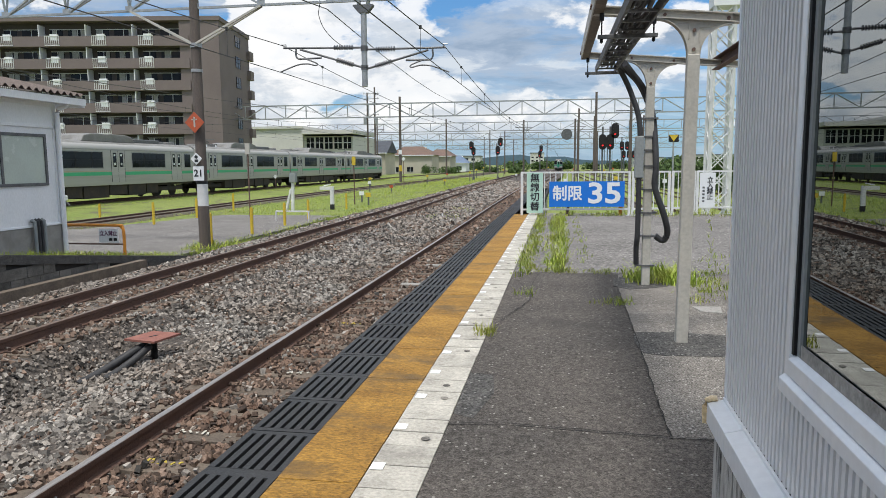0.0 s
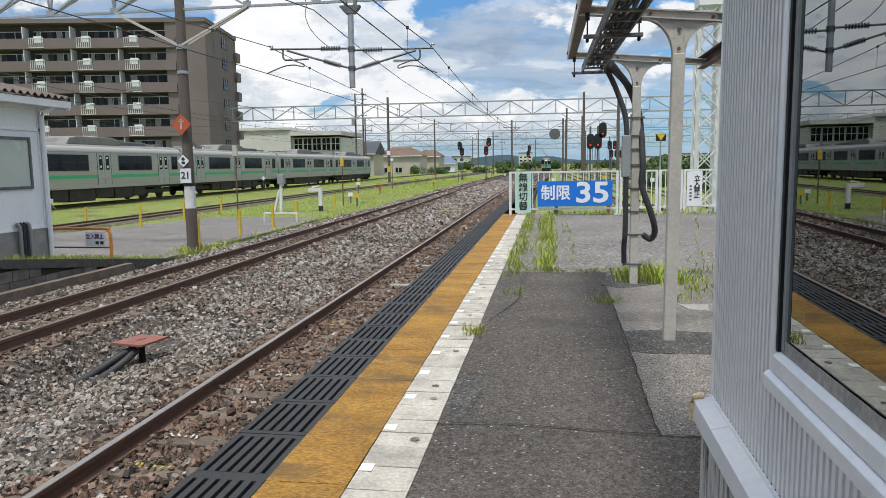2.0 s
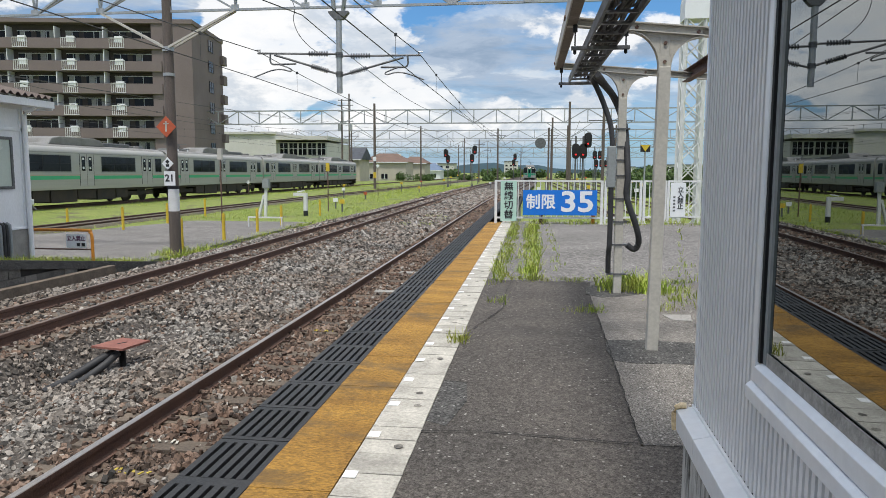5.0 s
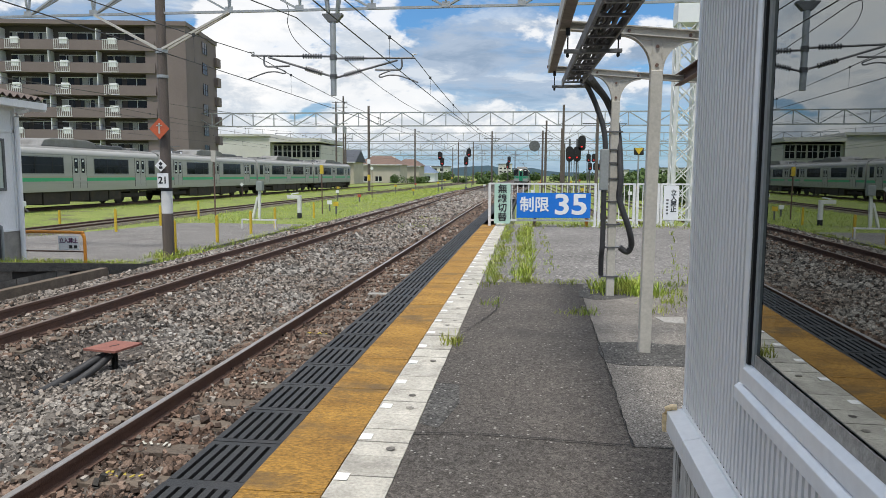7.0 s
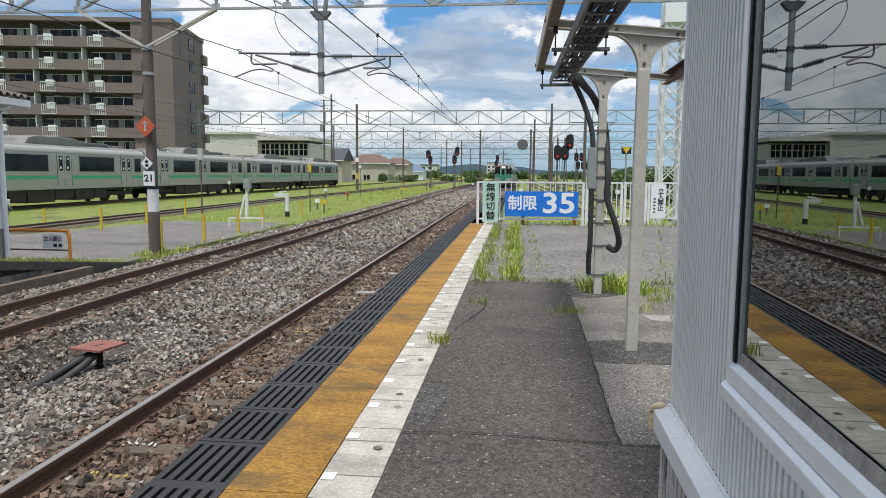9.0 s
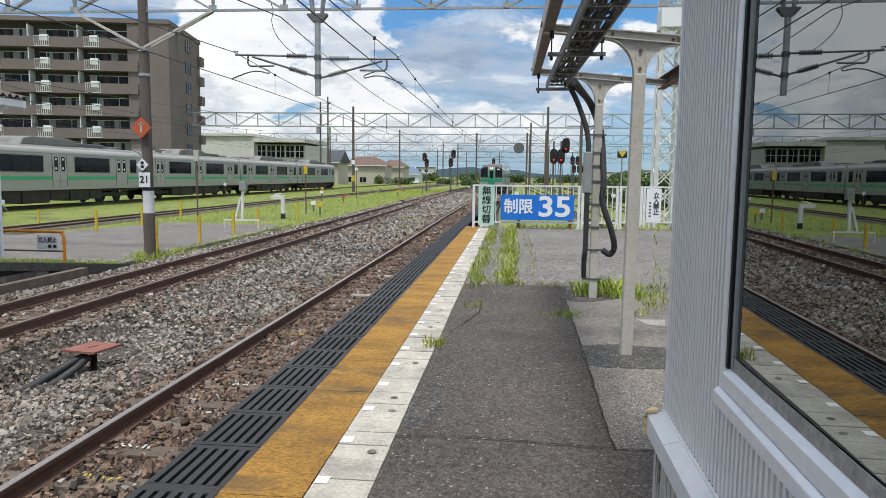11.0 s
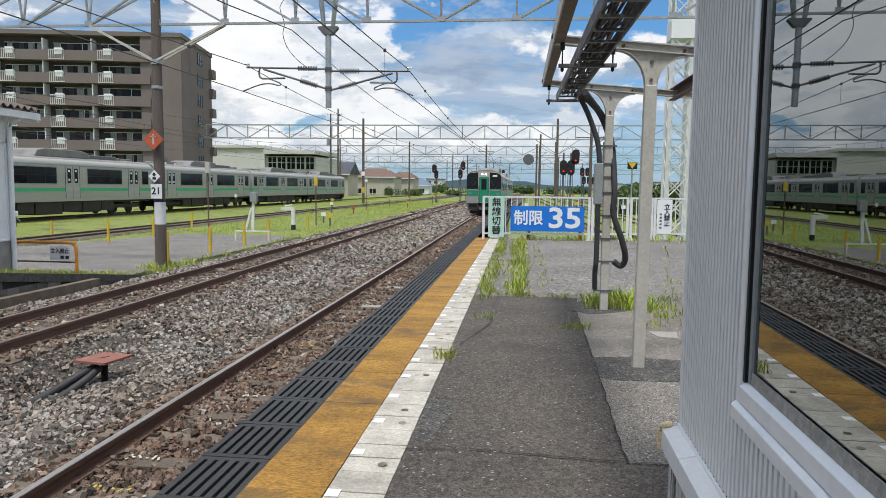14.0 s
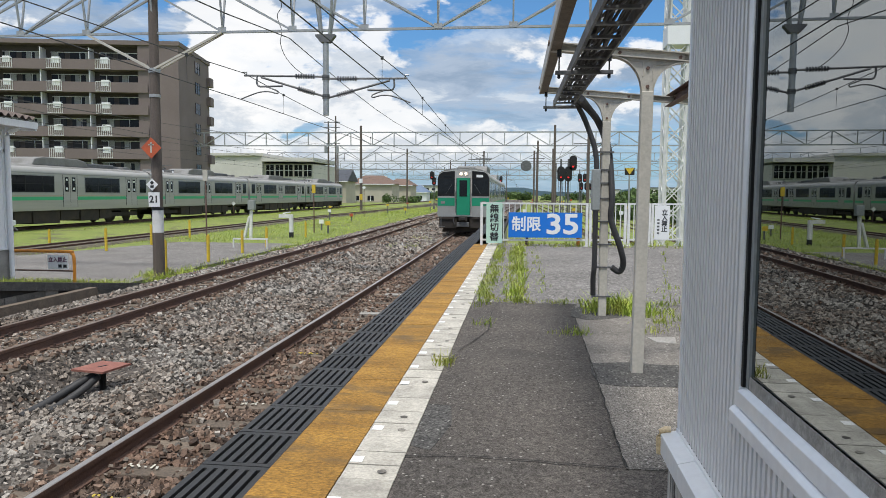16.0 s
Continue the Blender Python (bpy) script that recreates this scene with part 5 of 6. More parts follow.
def train_car(name, length, doors, label, front=0, group=""):
    """A car with its rail at z 0 and its leading end at y 0; it reaches to +y. front: 1 puts the cab at y 0, 2 at the other end."""
    ob = thing(name, (0, 0, 0), label, "train car", group)
    L = length
    body = part("body", Mb().prism(body_profile(), "y", 0.12, L - 0.12), "steel_train", ob, "ribbed stainless steel body", smooth=True)
    part("roof", Mb().prism([(-1.3, 3.30), (-1.2, 3.40), (-0.9, 3.52), (-0.5, 3.565), (0, 3.575), (0.5, 3.565), (0.9, 3.52), (1.2, 3.40), (1.3, 3.30)], "y", 0.1, L - 0.1), "train_roof", ob, "grey roof", smooth=True)
    for s in (-1, 1):
        x = s * 1.4
        a, b = sorted((x, x + s * 0.006))
        part("green_stripe", Mb().box(a, 0.14, 1.53, b, L - 0.14, 1.73), "stripe_light", ob, "bright green stripe")
        part("cream_stripe", Mb().box(a, 0.14, 1.745, b, L - 0.14, 1.80), "stripe_cream", ob, "cream stripe")
        part("roof_gutter", Mb().box(min(x, x + s * 0.02), 0.12, 3.02, max(x, x + s * 0.02), L - 0.12, 3.06), "train_grey", ob)
        for d in doors:
            dr = part("door", Mb().box(min(x, x + s * 0.012), d - 0.64, 1.13, max(x, x + s * 0.012), d - 0.01, 3.0).box(min(x, x + s * 0.012), d + 0.01, 1.13, max(x, x + s * 0.012), d + 0.64, 3.0), "steel_train", ob, "double sliding door")
            part("door_joint", Mb().box(min(x, x + s * 0.014), d - 0.010, 1.13, max(x, x + s * 0.014), d + 0.010, 3.0)
                 .box(min(x, x + s * 0.014), d - 0.67, 1.13, max(x, x + s * 0.014), d - 0.645, 3.0).box(min(x, x + s * 0.014), d + 0.645, 1.13, max(x, x + s * 0.014), d + 0.67, 3.0), "black_seal", dr)
            for e in (-0.32, 0.32):
                part("door_pane", Mb().box(min(x, x + s * 0.018), d + e - 0.16, 2.02, max(x, x + s * 0.018), d + e + 0.16, 2.86), "glass_dark", dr, "dark door window")
                part("door_notice", Mb().box(min(x, x + s * 0.02), d + e - 0.09, 2.12, max(x, x + s * 0.02), d + e + 0.07, 2.26).box(min(x, x + s * 0.02), d + e - 0.09, 2.66, max(x, x + s * 0.02), d + e + 0.07, 2.78), "sign_white", dr)
        edges = [0.55] + [v for d in doors for v in (d - 0.95, d + 0.95)] + [L - 0.55]
        for k in range(0, len(edges), 2):
            a0, a1 = edges[k], edges[k + 1]
            if a1 - a0 < 0.8:
                continue
            wa, wb = (a0 + 0.12, a1 - 0.12) if a1 - a0 < 2 else (a0 + (a1 - a0 - min(3.7, a1 - a0 - 0.3)) / 2, a1 - (a1 - a0 - min(3.7, a1 - a0 - 0.3)) / 2)
            wnd = part("window", Mb().box(min(x, x + s * 0.010), wa, 1.98, max(x, x + s * 0.010), wb, 2.88), "glass_dark", ob, "wide dark window", bevel=0.0)
            if wb - wa > 2:
                bars = Mb()
                for q in (0.36, 0.74):
                    yy = wa + (wb - wa) * q
                    bars.box(min(x, x + s * 0.014), yy - 0.03, 1.98, max(x, x + s * 0.014), yy + 0.03, 2.88)
                bars.box(min(x, x + s * 0.014), wa, 2.42, max(x, x + s * 0.014), wb, 2.45)
                part("window_bar", bars, "black_seal", wnd)
            part("window_rim", Mb().box(min(x, x + s * 0.008), wa - 0.06, 1.92, max(x, x + s * 0.008), wb + 0.06, 2.94), "train_grey", wnd)
    # roof gear
    c = L * 0.5
    part("air_conditioner", Mb().prism([(c - 2.6, 3.5), (c - 2.3, 3.86), (c - 1.6, 3.98), (c + 1.6, 3.98), (c + 2.3, 3.86), (c + 2.6, 3.5)], "x", -0.95, 0.95), "train_roof", ob, "domed roof air conditioner", bevel=0.05)
    part("air_conditioner_grille", Mb().box(-0.8, c + 2.7, 3.5, 0.8, c + 5.6, 3.78), "galv_dark", ob, bevel=0.06)
    for yy in (2.2, 4.0, L - 3.4, L - 2.0):
        part("roof_vent", Mb().box(-0.5, yy, 3.5, 0.5, yy + 0.8, 3.72), "train_roof", ob, bevel=0.04)
    # underframe
    for y0, y1, z0 in ((4.7, 6.0, 0.30), (6.15, 8.4, 0.22), (8.5, 10.2, 0.36), (10.35, 12.2, 0.26), (12.3, L - 4.75, 0.32)):
        part("equipment_box", Mb().box(-1.25, y0, z0, 1.25, y1, 0.98), "under", ob, "dark underfloor equipment")
    part("underframe", Mb().box(-1.2, 0.2, 0.8, 1.2, L - 0.2, 0.97), "under", ob)
    for yb in (2.9, L - 2.9):
        bg_ = part("bogie", Mb().box(-1.05, yb - 1.6, 0.42, -0.85, yb + 1.6, 0.68).box(0.85, yb - 1.6, 0.42, 1.05, yb + 1.6, 0.68).box(-1.0, yb - 0.3, 0.45, 1.0, yb + 0.3, 0.8), "under", ob, "dark bogie frame")
        for yw in (yb - 1.05, yb + 1.05):
            part("wheel", Mb().tube([(-0.60, yw, 0.435), (-0.50, yw, 0.435)], 0.43, 18).tube([(0.50, yw, 0.435), (0.60, yw, 0.435)], 0.43, 18).tube([(-0.5, yw, 0.435), (0.5, yw, 0.435)], 0.08, 8), "under", bg_, "steel wheel set")
    for yj, d in ((0.12, -1), (L - 0.12, 1)):
        if (front == 1 and d < 0) or (front == 2 and d > 0):
            continue
        part("gangway", Mb().box(-0.55, min(yj, yj + d * 0.3), 0.95, 0.55, max(yj, yj + d * 0.3), 3.2), "black_seal", ob, "black gangway bellows")
    if front:
        cab(ob, 0.12 if front == 1 else L - 0.12, -1 if front == 1 else 1)
    return ob


def cab(ob, yf, d):
    """The cab front at y = yf, facing d along y."""
    def slab(x0, x1, z0, z1, a, b):
        return Mb().box(x0, min(yf + d * a, yf + d * b), z0, x1, max(yf + d * a, yf + d * b), z1)

    prof = body_profile(1.4, 0.95, 3.0, 3.5)
    part("front_panel", Mb().prism(prof, "y", *sorted((yf, yf + d * 0.08))), "train_grey", ob, "grey cab front", bevel=0.02)
    part("green_band", slab(-1.39, 1.39, 1.55, 1.98, 0.08, 0.088), "train_green", ob, "dark green band")
    part("band_line", slab(-1.39, 1.39, 1.98, 2.06, 0.08, 0.086), "train_grey", ob)
    for s in (-1, 1):
        xs = sorted((s * 0.47, s * 1.33))
        poly = [(s * 0.47, 2.08), (s * 1.392, 2.08), (s * 1.392, 3.02), (s * 1.30, 3.24), (s * 1.12, 3.36), (s * 0.47, 3.42)]
        part("cab_surround", Mb().prism(poly, "y", *sorted((yf + d * 0.08, yf + d * 0.09))), "black_seal", ob, "black cab window surround")
        part("cab_window", slab(xs[0] + 0.04, xs[1] - 0.02, 2.22, 2.98, 0.09, 0.096), "glass_dark", ob, "dark cab windscreen")
        part("wiper", Mb().bar((s * 0.95, yf + d * 0.11, 2.16), (s * 0.60, yf + d * 0.11, 2.72), 0.012), "galv_dark", ob)
        part("head_light", Mb().tube([(s * 0.13, yf + d * 0.07, 3.27), (s * 0.13, yf + d * 0.12, 3.27)], 0.072, 14), "head_light", ob, "lit round headlight")
        part("tail_light", slab(s * 1.1 - 0.11, s * 1.1 + 0.11, 1.66, 1.80, 0.088, 0.10), "train_roof", ob)
        part("skirt", slab(min(s * 0.35, s * 1.3), max(s * 0.35, s * 1.3), 0.35, 0.92, -0.3, 0.02), "under", ob, "dark skirt")
        part("step_plate", slab(min(s * 0.5, s * 1.32), max(s * 0.5, s * 1.32), 0.85, 0.95, 0.0, 0.1), "under", ob)
        part("foot_step", Mb().bar((s * 1.2, yf + d * 0.08, 0.4), (s * 1.2, yf + d * 0.08, 0.92), 0.04).bar((s * 1.0, yf + d * 0.08, 0.42), (s * 1.35, yf + d * 0.08, 0.42), 0.05), "galv_dark", ob)
    part("snow_plough", Mb().prism([(-1.2, 0.12), (1.2, 0.12), (1.1, 0.42), (-1.1, 0.42)], "y", *sorted((yf - d * 0.5, yf - d * 0.4))), "under", ob)
    part("end_door_frame", slab(-0.46, 0.46, 1.0, 3.42, 0.08, 0.10), "steel_train", ob, "pale door frame", bevel=0.02)
    for e in (-0.42, 0.42):
        part("grab_rail", Mb().tube([(e, yf + d * 0.10, 1.2), (e, yf + d * 0.14, 1.25), (e, yf + d * 0.14, 2.3), (e, yf + d * 0.10, 2.35)], 0.018, 6), "galv_dark", ob)
    ed = part("end_door", slab(-0.36, 0.36, 1.06, 3.05, 0.10, 0.115), "train_green", ob, "dark green gangway door", bevel=0.02)
    part("end_door_pane", slab(-0.21, 0.21, 2.05, 2.92, 0.115, 0.12), "glass_dark", ed)
    part("end_door_joint", slab(-0.38, -0.36, 1.06, 3.05, 0.1, 0.118), "black_seal", ed)
    part("end_door_joint", slab(0.36, 0.38, 1.06, 3.05, 0.1, 0.118), "black_seal", ed)
    part("destination_box", slab(-1.05, -0.65, 3.08, 3.16, 0.09, 0.098), "glass_dark", ob)
    # maker's mark drawn as a plain white bar
    part("front_mark", slab(0.70, 1.05, 3.08, 3.22, 0.09, 0.098), "sign_white", ob)
    part("coupler", slab(-0.22, 0.22, 0.72, 1.0, -0.1, 0.38).box(-0.14, min(yf, yf + d * 0.5), 0.78, 0.14, max(yf, yf + d * 0.5), 0.95), "under", ob, "automatic coupler", bevel=0.03)
    part("coupler_guard", slab(-0.33, 0.33, 0.42, 0.68, 0.0, 0.3), "galv_dark", ob, bevel=0.03)
    part("hose", Mb().tube([(-0.5, yf + d * 0.06, 0.92), (-0.52, yf + d * 0.16, 0.7), (-0.42, yf + d * 0.2, 0.55)], 0.03, 6), "cable", ob)
    part("horn_cover", Mb().box(-0.35, min(yf - d * 0.2, yf - d * 0.9), 3.5, 0.35, max(yf - d * 0.2, yf - d * 0.9), 3.66), "train_roof", ob, bevel=0.05)


def pantograph(ob, y, up_):
    z = 3.6
    part("pantograph_base", Mb().box(-0.7, y - 0.8, z + 0.1, 0.7, y - 0.7, z + 0.18).box(-0.7, y + 0.7, z + 0.1, 0.7, y + 0.8, z + 0.18), "galv_dark", ob)
    for s in (-0.6, 0.6):
        for e in (-0.75, 0.75):
            part("roof_insulator", Mb().tube([(s, y + e, z - 0.05), (s, y + e, z + 0.12)], 0.06, 8), "sign_white", ob)
    h = 1.0 if up_ else 0.28
    arm = Mb().bar((0, y - 0.7, z + 0.16), (0, y + 0.8, z + 0.16 + h * 0.5), 0.05).bar((0, y + 0.8, z + 0.16 + h * 0.5), (0, y, z + 0.2 + h), 0.05)
    arm.bar((-0.85, y - 0.12, z + 0.22 + h), (0.85, y - 0.12, z + 0.22 + h), 0.05).bar((-0.85, y + 0.12, z + 0.22 + h), (0.85, y + 0.12, z + 0.22 + h), 0.05)
    part("pantograph_arm", arm, "galv_dark", ob)


CARL, DOORS = 18.42, (2.62, 9.2, 15.78)
first = train_car("arriving_train_car", CARL, DOORS, "leading commuter train car with green gangway door and lit headlights", 1, "arriving train")
second = train_car("arriving_train_car", CARL, DOORS, "trailing stainless commuter train car with green stripe", 2, "arriving train")
pantograph(first, 15.5, True)
PARKX = -27.7
for i in range(5):
    y0 = 103.35 - CARL * (i + 1)
    c = train_car("parked_train_car", CARL - 0.1, DOORS, "parked stainless commuter train car with green stripe", 2 if i == 0 else 0, "parked train")
    c.location = (PARKX, y0, -0.89)
    if i in (0, 2):
        pantograph(c, 4.0, False)

# ---- apartment block ----
AA = Vector((-44.5, 88.9, 0))
e1 = Vector((-0.9864, -0.1645, 0))   # along the front, away from the corner
e2 = Vector((-0.1645, 0.9864, 0))    # into the depth
apt = thing("apartment_block", (AA.x - 20, AA.y + 5, GROUND), "taupe seven-storey apartment block with open balconies", "apartment block")
AM = Matrix((( e1.x, e2.x, 0, AA.x), (e1.y, e2.y, 0, AA.y), (0, 0, 1, 0), (0, 0, 0, 1)))


class Tb(Mb):
    """Builds in the block's own directions: x along the front, y into the depth."""

    def box(self, x0, y0, z0, x1, y1, z1):
        return self.add([AM @ Vector((x, y, z)) for z in (z0, z1) for y in (y0, y1) for x in (x0, x1)],
                        [(0, 2, 3, 1), (4, 5, 7, 6), (0, 1, 5, 4), (2, 6, 7, 3), (0, 4, 6, 2), (1, 3, 7, 5)])


FH, TOP, NF = 2.87, 20.75, 7
part("wall", Tb().box(0, 1.6, GROUND, 44, 14.5, TOP - 0.5), "facade", apt, "taupe tiled wall")
part("wall", Tb().box(0, 0, GROUND, 5.2, 1.6, TOP - 0.5), "facade", apt)
part("roof_parapet", Tb().box(-0.15, -0.15, TOP - 0.55, 44, 14.6, TOP), "facade", apt)
part("back_wall", Tb().box(5.2, 1.45, GROUND, 44, 1.62, TOP - 0.6), "facade_shaded", apt, "recessed balcony wall with its shade in the colour")
zf = [TOP - 0.62 - FH * (k + 1) for k in range(NF)]
rail_mat = "white_paint"
for f, z in enumerate(zf):
    part("balcony", Tb().box(3.9, -0.25, z - 0.32, 44, -0.1, z + 0.98).box(3.9, -0.1, z - 0.32, 44, 1.5, z - 0.12), "facade", apt, "taupe balcony front")
    x = 5.2
    b = 0
    while x < 43:
        part("party_wall", Tb().box(x - 0.05, -0.08, z - 0.1, x + 0.05, 1.5, z + 2.5), "sign_white", apt, "pale partition") if b else None
        wd = part("window", Tb().box(x + 0.5, 1.40, z, x + 3.0, 1.46, z + 2.1).box(x + 3.7, 1.40, z, x + 5.4, 1.46, z + 2.1), "glass_dark", apt, "dark sliding window")
        part("window_frame", Tb().box(x + 1.7, 1.37, z, x + 1.78, 1.41, z + 2.1).box(x + 4.5, 1.37, z, x + 4.58, 1.41, z + 2.1).box(x + 0.45, 1.37, z + 2.08, x + 5.45, 1.41, z + 2.16), "sign_white", wd)
        for xa in [x + k for k in (0.55, 1.85, 3.75, 4.62) if random.random() < 0.45]:
            part("curtain", Tb().box(xa, 1.385, z + 0.1, xa + random.uniform(0.5, 0.8), 1.40, z + 2.05), "curtain", wd, "pale curtain")
        # the air conditioner stands in a white grille in the balcony front
        xg = x + 3.4
        gl = Tb()
        for k in range(8):
            gl.box(xg + k * 0.26, -0.34, z - 0.22, xg + k * 0.26 + 0.05, -0.29, z + 1.02)
        gl.box(xg - 0.05, -0.34, z - 0.24, xg + 1.9, -0.29, z - 0.16).box(xg - 0.05, -0.34, z + 0.96, xg + 1.9, -0.29, z + 1.04)
        part("grille", gl, "white_paint", apt, "white balcony grille")
        part("air_conditioner", Tb().box(xg + 0.2, -0.28, z + 0.45, xg + 1.2, -0.02, z + 1.25), "sign_white", apt, "white air conditioner box")
        x += 6.15
        b += 1
    sw = part("side_window", Tb().box(-0.06, 7.3, z + 0.75, 0.0, 9.4, z + 2.25), "glass_dark", apt, "dark side window")
    part("window_frame", Tb().box(-0.09, 7.25, z + 0.7, -0.02, 7.35, z + 2.3).box(-0.09, 9.35, z + 0.7, -0.02, 9.45, z + 2.3).box(-0.09, 8.3, z + 0.7, -0.02, 8.38, z + 2.3).box(-0.09, 7.3, z + 1.4, -0.02, 9.4, z + 1.47), "black_seal", sw)
    part("rear_balcony", Tb().box(-0.55, 13.2, z - 0.3, -0.0, 15.0, z + 1.0), "facade", apt)

# ---- buildings behind the yard ----


def hall():
    ob = thing("school_hall", (-50, 150, GROUND), "long low white concrete hall with flat roof", "hall")
    part("wall", Mb().box(-68, 140, GROUND, -52.5, 160, 8.8), "hall_white", ob, "white stained wall")
    part("roof", Mb().box(-68.4, 139.6, 8.8, -52.2, 160, 9.3), "hall_white", ob, "flat roof edge")
    part("wing", Mb().box(-52.5, 141, GROUND, -42, 158, 7.2), "hall_white", ob)
    part("roof", Mb().box(-52.5, 139.4, 7.6, -41.6, 158, 8.4), "hall_white", ob)
    for i in range(5):
        x = -52.0 + i * 2.0
        w_ = part("window", Mb().box(x, 140.9, 4.6, x + 1.6, 141.0, 7.0), "glass_dark", ob, "dark windows")
        part("window_frame", Mb().box(x + 0.75, 140.84, 4.6, x + 0.85, 140.9, 7.0).box(x, 140.84, 5.8, x + 1.6, 140.9, 5.9), "sign_white", w_)
    for i in range(5):
        part("railing", Mb().bar((-66 + i * 3, 140, 9.25), (-66 + i * 3, 140, 10.2), 0.08), "galv", ob)


hall()


def house(x, y, w, dep, h, ridge, wall, roof, label, turn=0.0):
    ob = thing("house", (x, y, GROUND), label, "house", "houses")
    z0 = GROUND
    part("wall", Mb().box(x - w / 2, y - dep / 2, z0, x + w / 2, y + dep / 2, h), wall, ob)
    part("gable", Mb().prism([(y - dep / 2, h), (y + dep / 2, h), (y, ridge - 0.2)], "x", x - w / 2 + (0 if turn else w * 0.2), x + w / 2 - (0 if turn else w * 0.2)), wall, ob)
    o = 0.6
    rx = w * 0.28 if not turn else -o
    vs = [(x - w / 2 - o, y - dep / 2 - o, h - 0.1), (x + w / 2 + o, y - dep / 2 - o, h - 0.1), (x + w / 2 + o, y + dep / 2 + o, h - 0.1), (x - w / 2 - o, y + dep / 2 + o, h - 0.1), (x - w / 2 + rx, y, ridge), (x + w / 2 - rx, y, ridge)]
    part("roof", Mb().add(vs, [(0, 1, 5, 4), (2, 3, 4, 5), (1, 2, 5), (3, 0, 4), (3, 2, 1, 0)]), roof, ob, "pitched tiled roof")
    part("eave_board", Mb().box(x - w / 2 - o, y - dep / 2 - o, h - 0.3, x + w / 2 + o, y - dep / 2 - o + 0.15, h - 0.1), "sign_white", ob)
    fl = (1.0, 3.9) if h > 4 else (0.6,)
    for f in fl:
        for k in range(int(w // 4)):
            wx = x - w / 2 + 1.3 + k * 4
            w_ = part("window", Mb().box(wx, y - dep / 2 - 0.05, z0 + f, wx + 1.7, y - dep / 2, z0 + f + 1.3), "glass_dark", ob, "dark window")
            part("window_frame", Mb().box(wx - 0.08, y - dep / 2 - 0.09, z0 + f - 0.08, wx + 1.78, y - dep / 2 - 0.05, z0 + f).box(wx + 0.8, y - dep / 2 - 0.09, z0 + f, wx + 0.9, y - dep / 2 - 0.05, z0 + f + 1.3), "sign_white", w_)
    return ob


house(-45, 168, 8.5, 10, 4.2, 7.0, "house_cream", "roof_dark", "grey house with dark slate gable roof", 1)
house(-39.5, 190, 12, 11, 3.9, 6.2, "house_cream", "roof_brown", "cream two-storey house with brown hipped roof")
house(-34.5, 206, 7, 11, 3.8, 5.7, "house_cream", "roof_brown", "cream house with reddish brown roof")
house(-35.0, 238, 8.5, 9, 1.9, 4.3, "sign_white", "roof_blue", "small white house with blue metal roof")
for x, y, w, h in ((-60, 420, 26, 6), (-20, 640, 12, 11), (60, 500, 20, 5), (-95, 380, 22, 6), (95, 460, 26, 6)):
    bl = thing("distant_building", (x, y, GROUND), "pale distant town building", "building", "town buildings")
    part("wall", Mb().box(x - w / 2, y, GROUND, x + w / 2, y + 15, h), "hall_white", bl)
    part("roof", Mb().box(x - w / 2 - 0.4, y - 0.4, h, x + w / 2 + 0.4, y + 15, h + 0.6), "galv_dark", bl)
    for f in range(int(h // 3)):
        for k in range(int(w // 4)):
            part("window", Mb().box(x - w / 2 + 1 + k * 4, y - 0.06, f * 3 + 0.6, x - w / 2 + 3 + k * 4, y, f * 3 + 2), "glass_dark", bl)
hl = Mb()
prev = None
for i in range(60):
    x = -1900 + i * 62
    z = 26 + 34 * noise.noise(Vector((i * 0.16, 2.0, 0))) + 10 * noise.noise(Vector((i * 0.6, 5.0, 0)))
    hl.v += [(x, 3000, -20), (x, 3000, max(6, z)), (x, 3300, -20)]
    if i:
        a = 3 * i
        hl.f += [(a - 3, a, a + 1, a - 2), (a - 2, a + 1, a + 2, a - 1)]
solid("backdrop_hills", hl, "hill", "hazy blue line of distant hills", "hills", kind="structure")

# ---- trees and bushes ----


def tree(x, y, h, w, name="tree", label="dark green broad-leaved tree with uneven crown", trunk=True):
    ob = thing(name, (x, y, GROUND), label, name, "far trees")
    if trunk:
        tm = Mb().tube([(x, y, GROUND - 0.1), (x + 0.1, y, GROUND + h * 0.35), (x, y, GROUND + h * 0.7)], 0.03 * h, 8, 0.01 * h)
        for k in range(4):
            a = k * 1.6
            tm.tube([(x, y, GROUND + h * 0.35), (x + math.cos(a) * w * 0.35, y + math.sin(a) * w * 0.35, GROUND + h * 0.7)], 0.014 * h, 5, 0.005 * h)
        part("trunk", tm, "bark", ob)
    n = int(900 + 60 * h)
    vs, fs = [], []
    lobes = [(random.gauss(0, w * 0.27), random.gauss(0, w * 0.27), random.uniform(0.35 if trunk else 0.2, 0.85) * h, random.uniform(0.18, 0.30) * w) for _ in range(9)]
    for _ in range(n):
        lx, ly, lz, r = random.choice(lobes)
        v = Vector((random.gauss(0, 1), random.gauss(0, 1), random.gauss(0, 0.8))).normalized() * r * random.uniform(0.55, 1.1)
        c = Vector((x + lx, y + ly, GROUND + lz)) + v
        s = 0.05 * w * random.uniform(0.6, 1.4)
        a, b = Vector((random.gauss(0, 1), random.gauss(0, 1), random.gauss(0, 1))).normalized() * s, Vector((random.gauss(0, 1), random.gauss(0, 1), random.gauss(0, 1))).normalized() * s
        o = len(vs)
        vs += [c - a, c + b, c + a, c - b]
        fs.append((o, o + 1, o + 2, o + 3))
    part("crown", Mb().add(vs, fs), "foliage", ob, "dense dark green leaves")


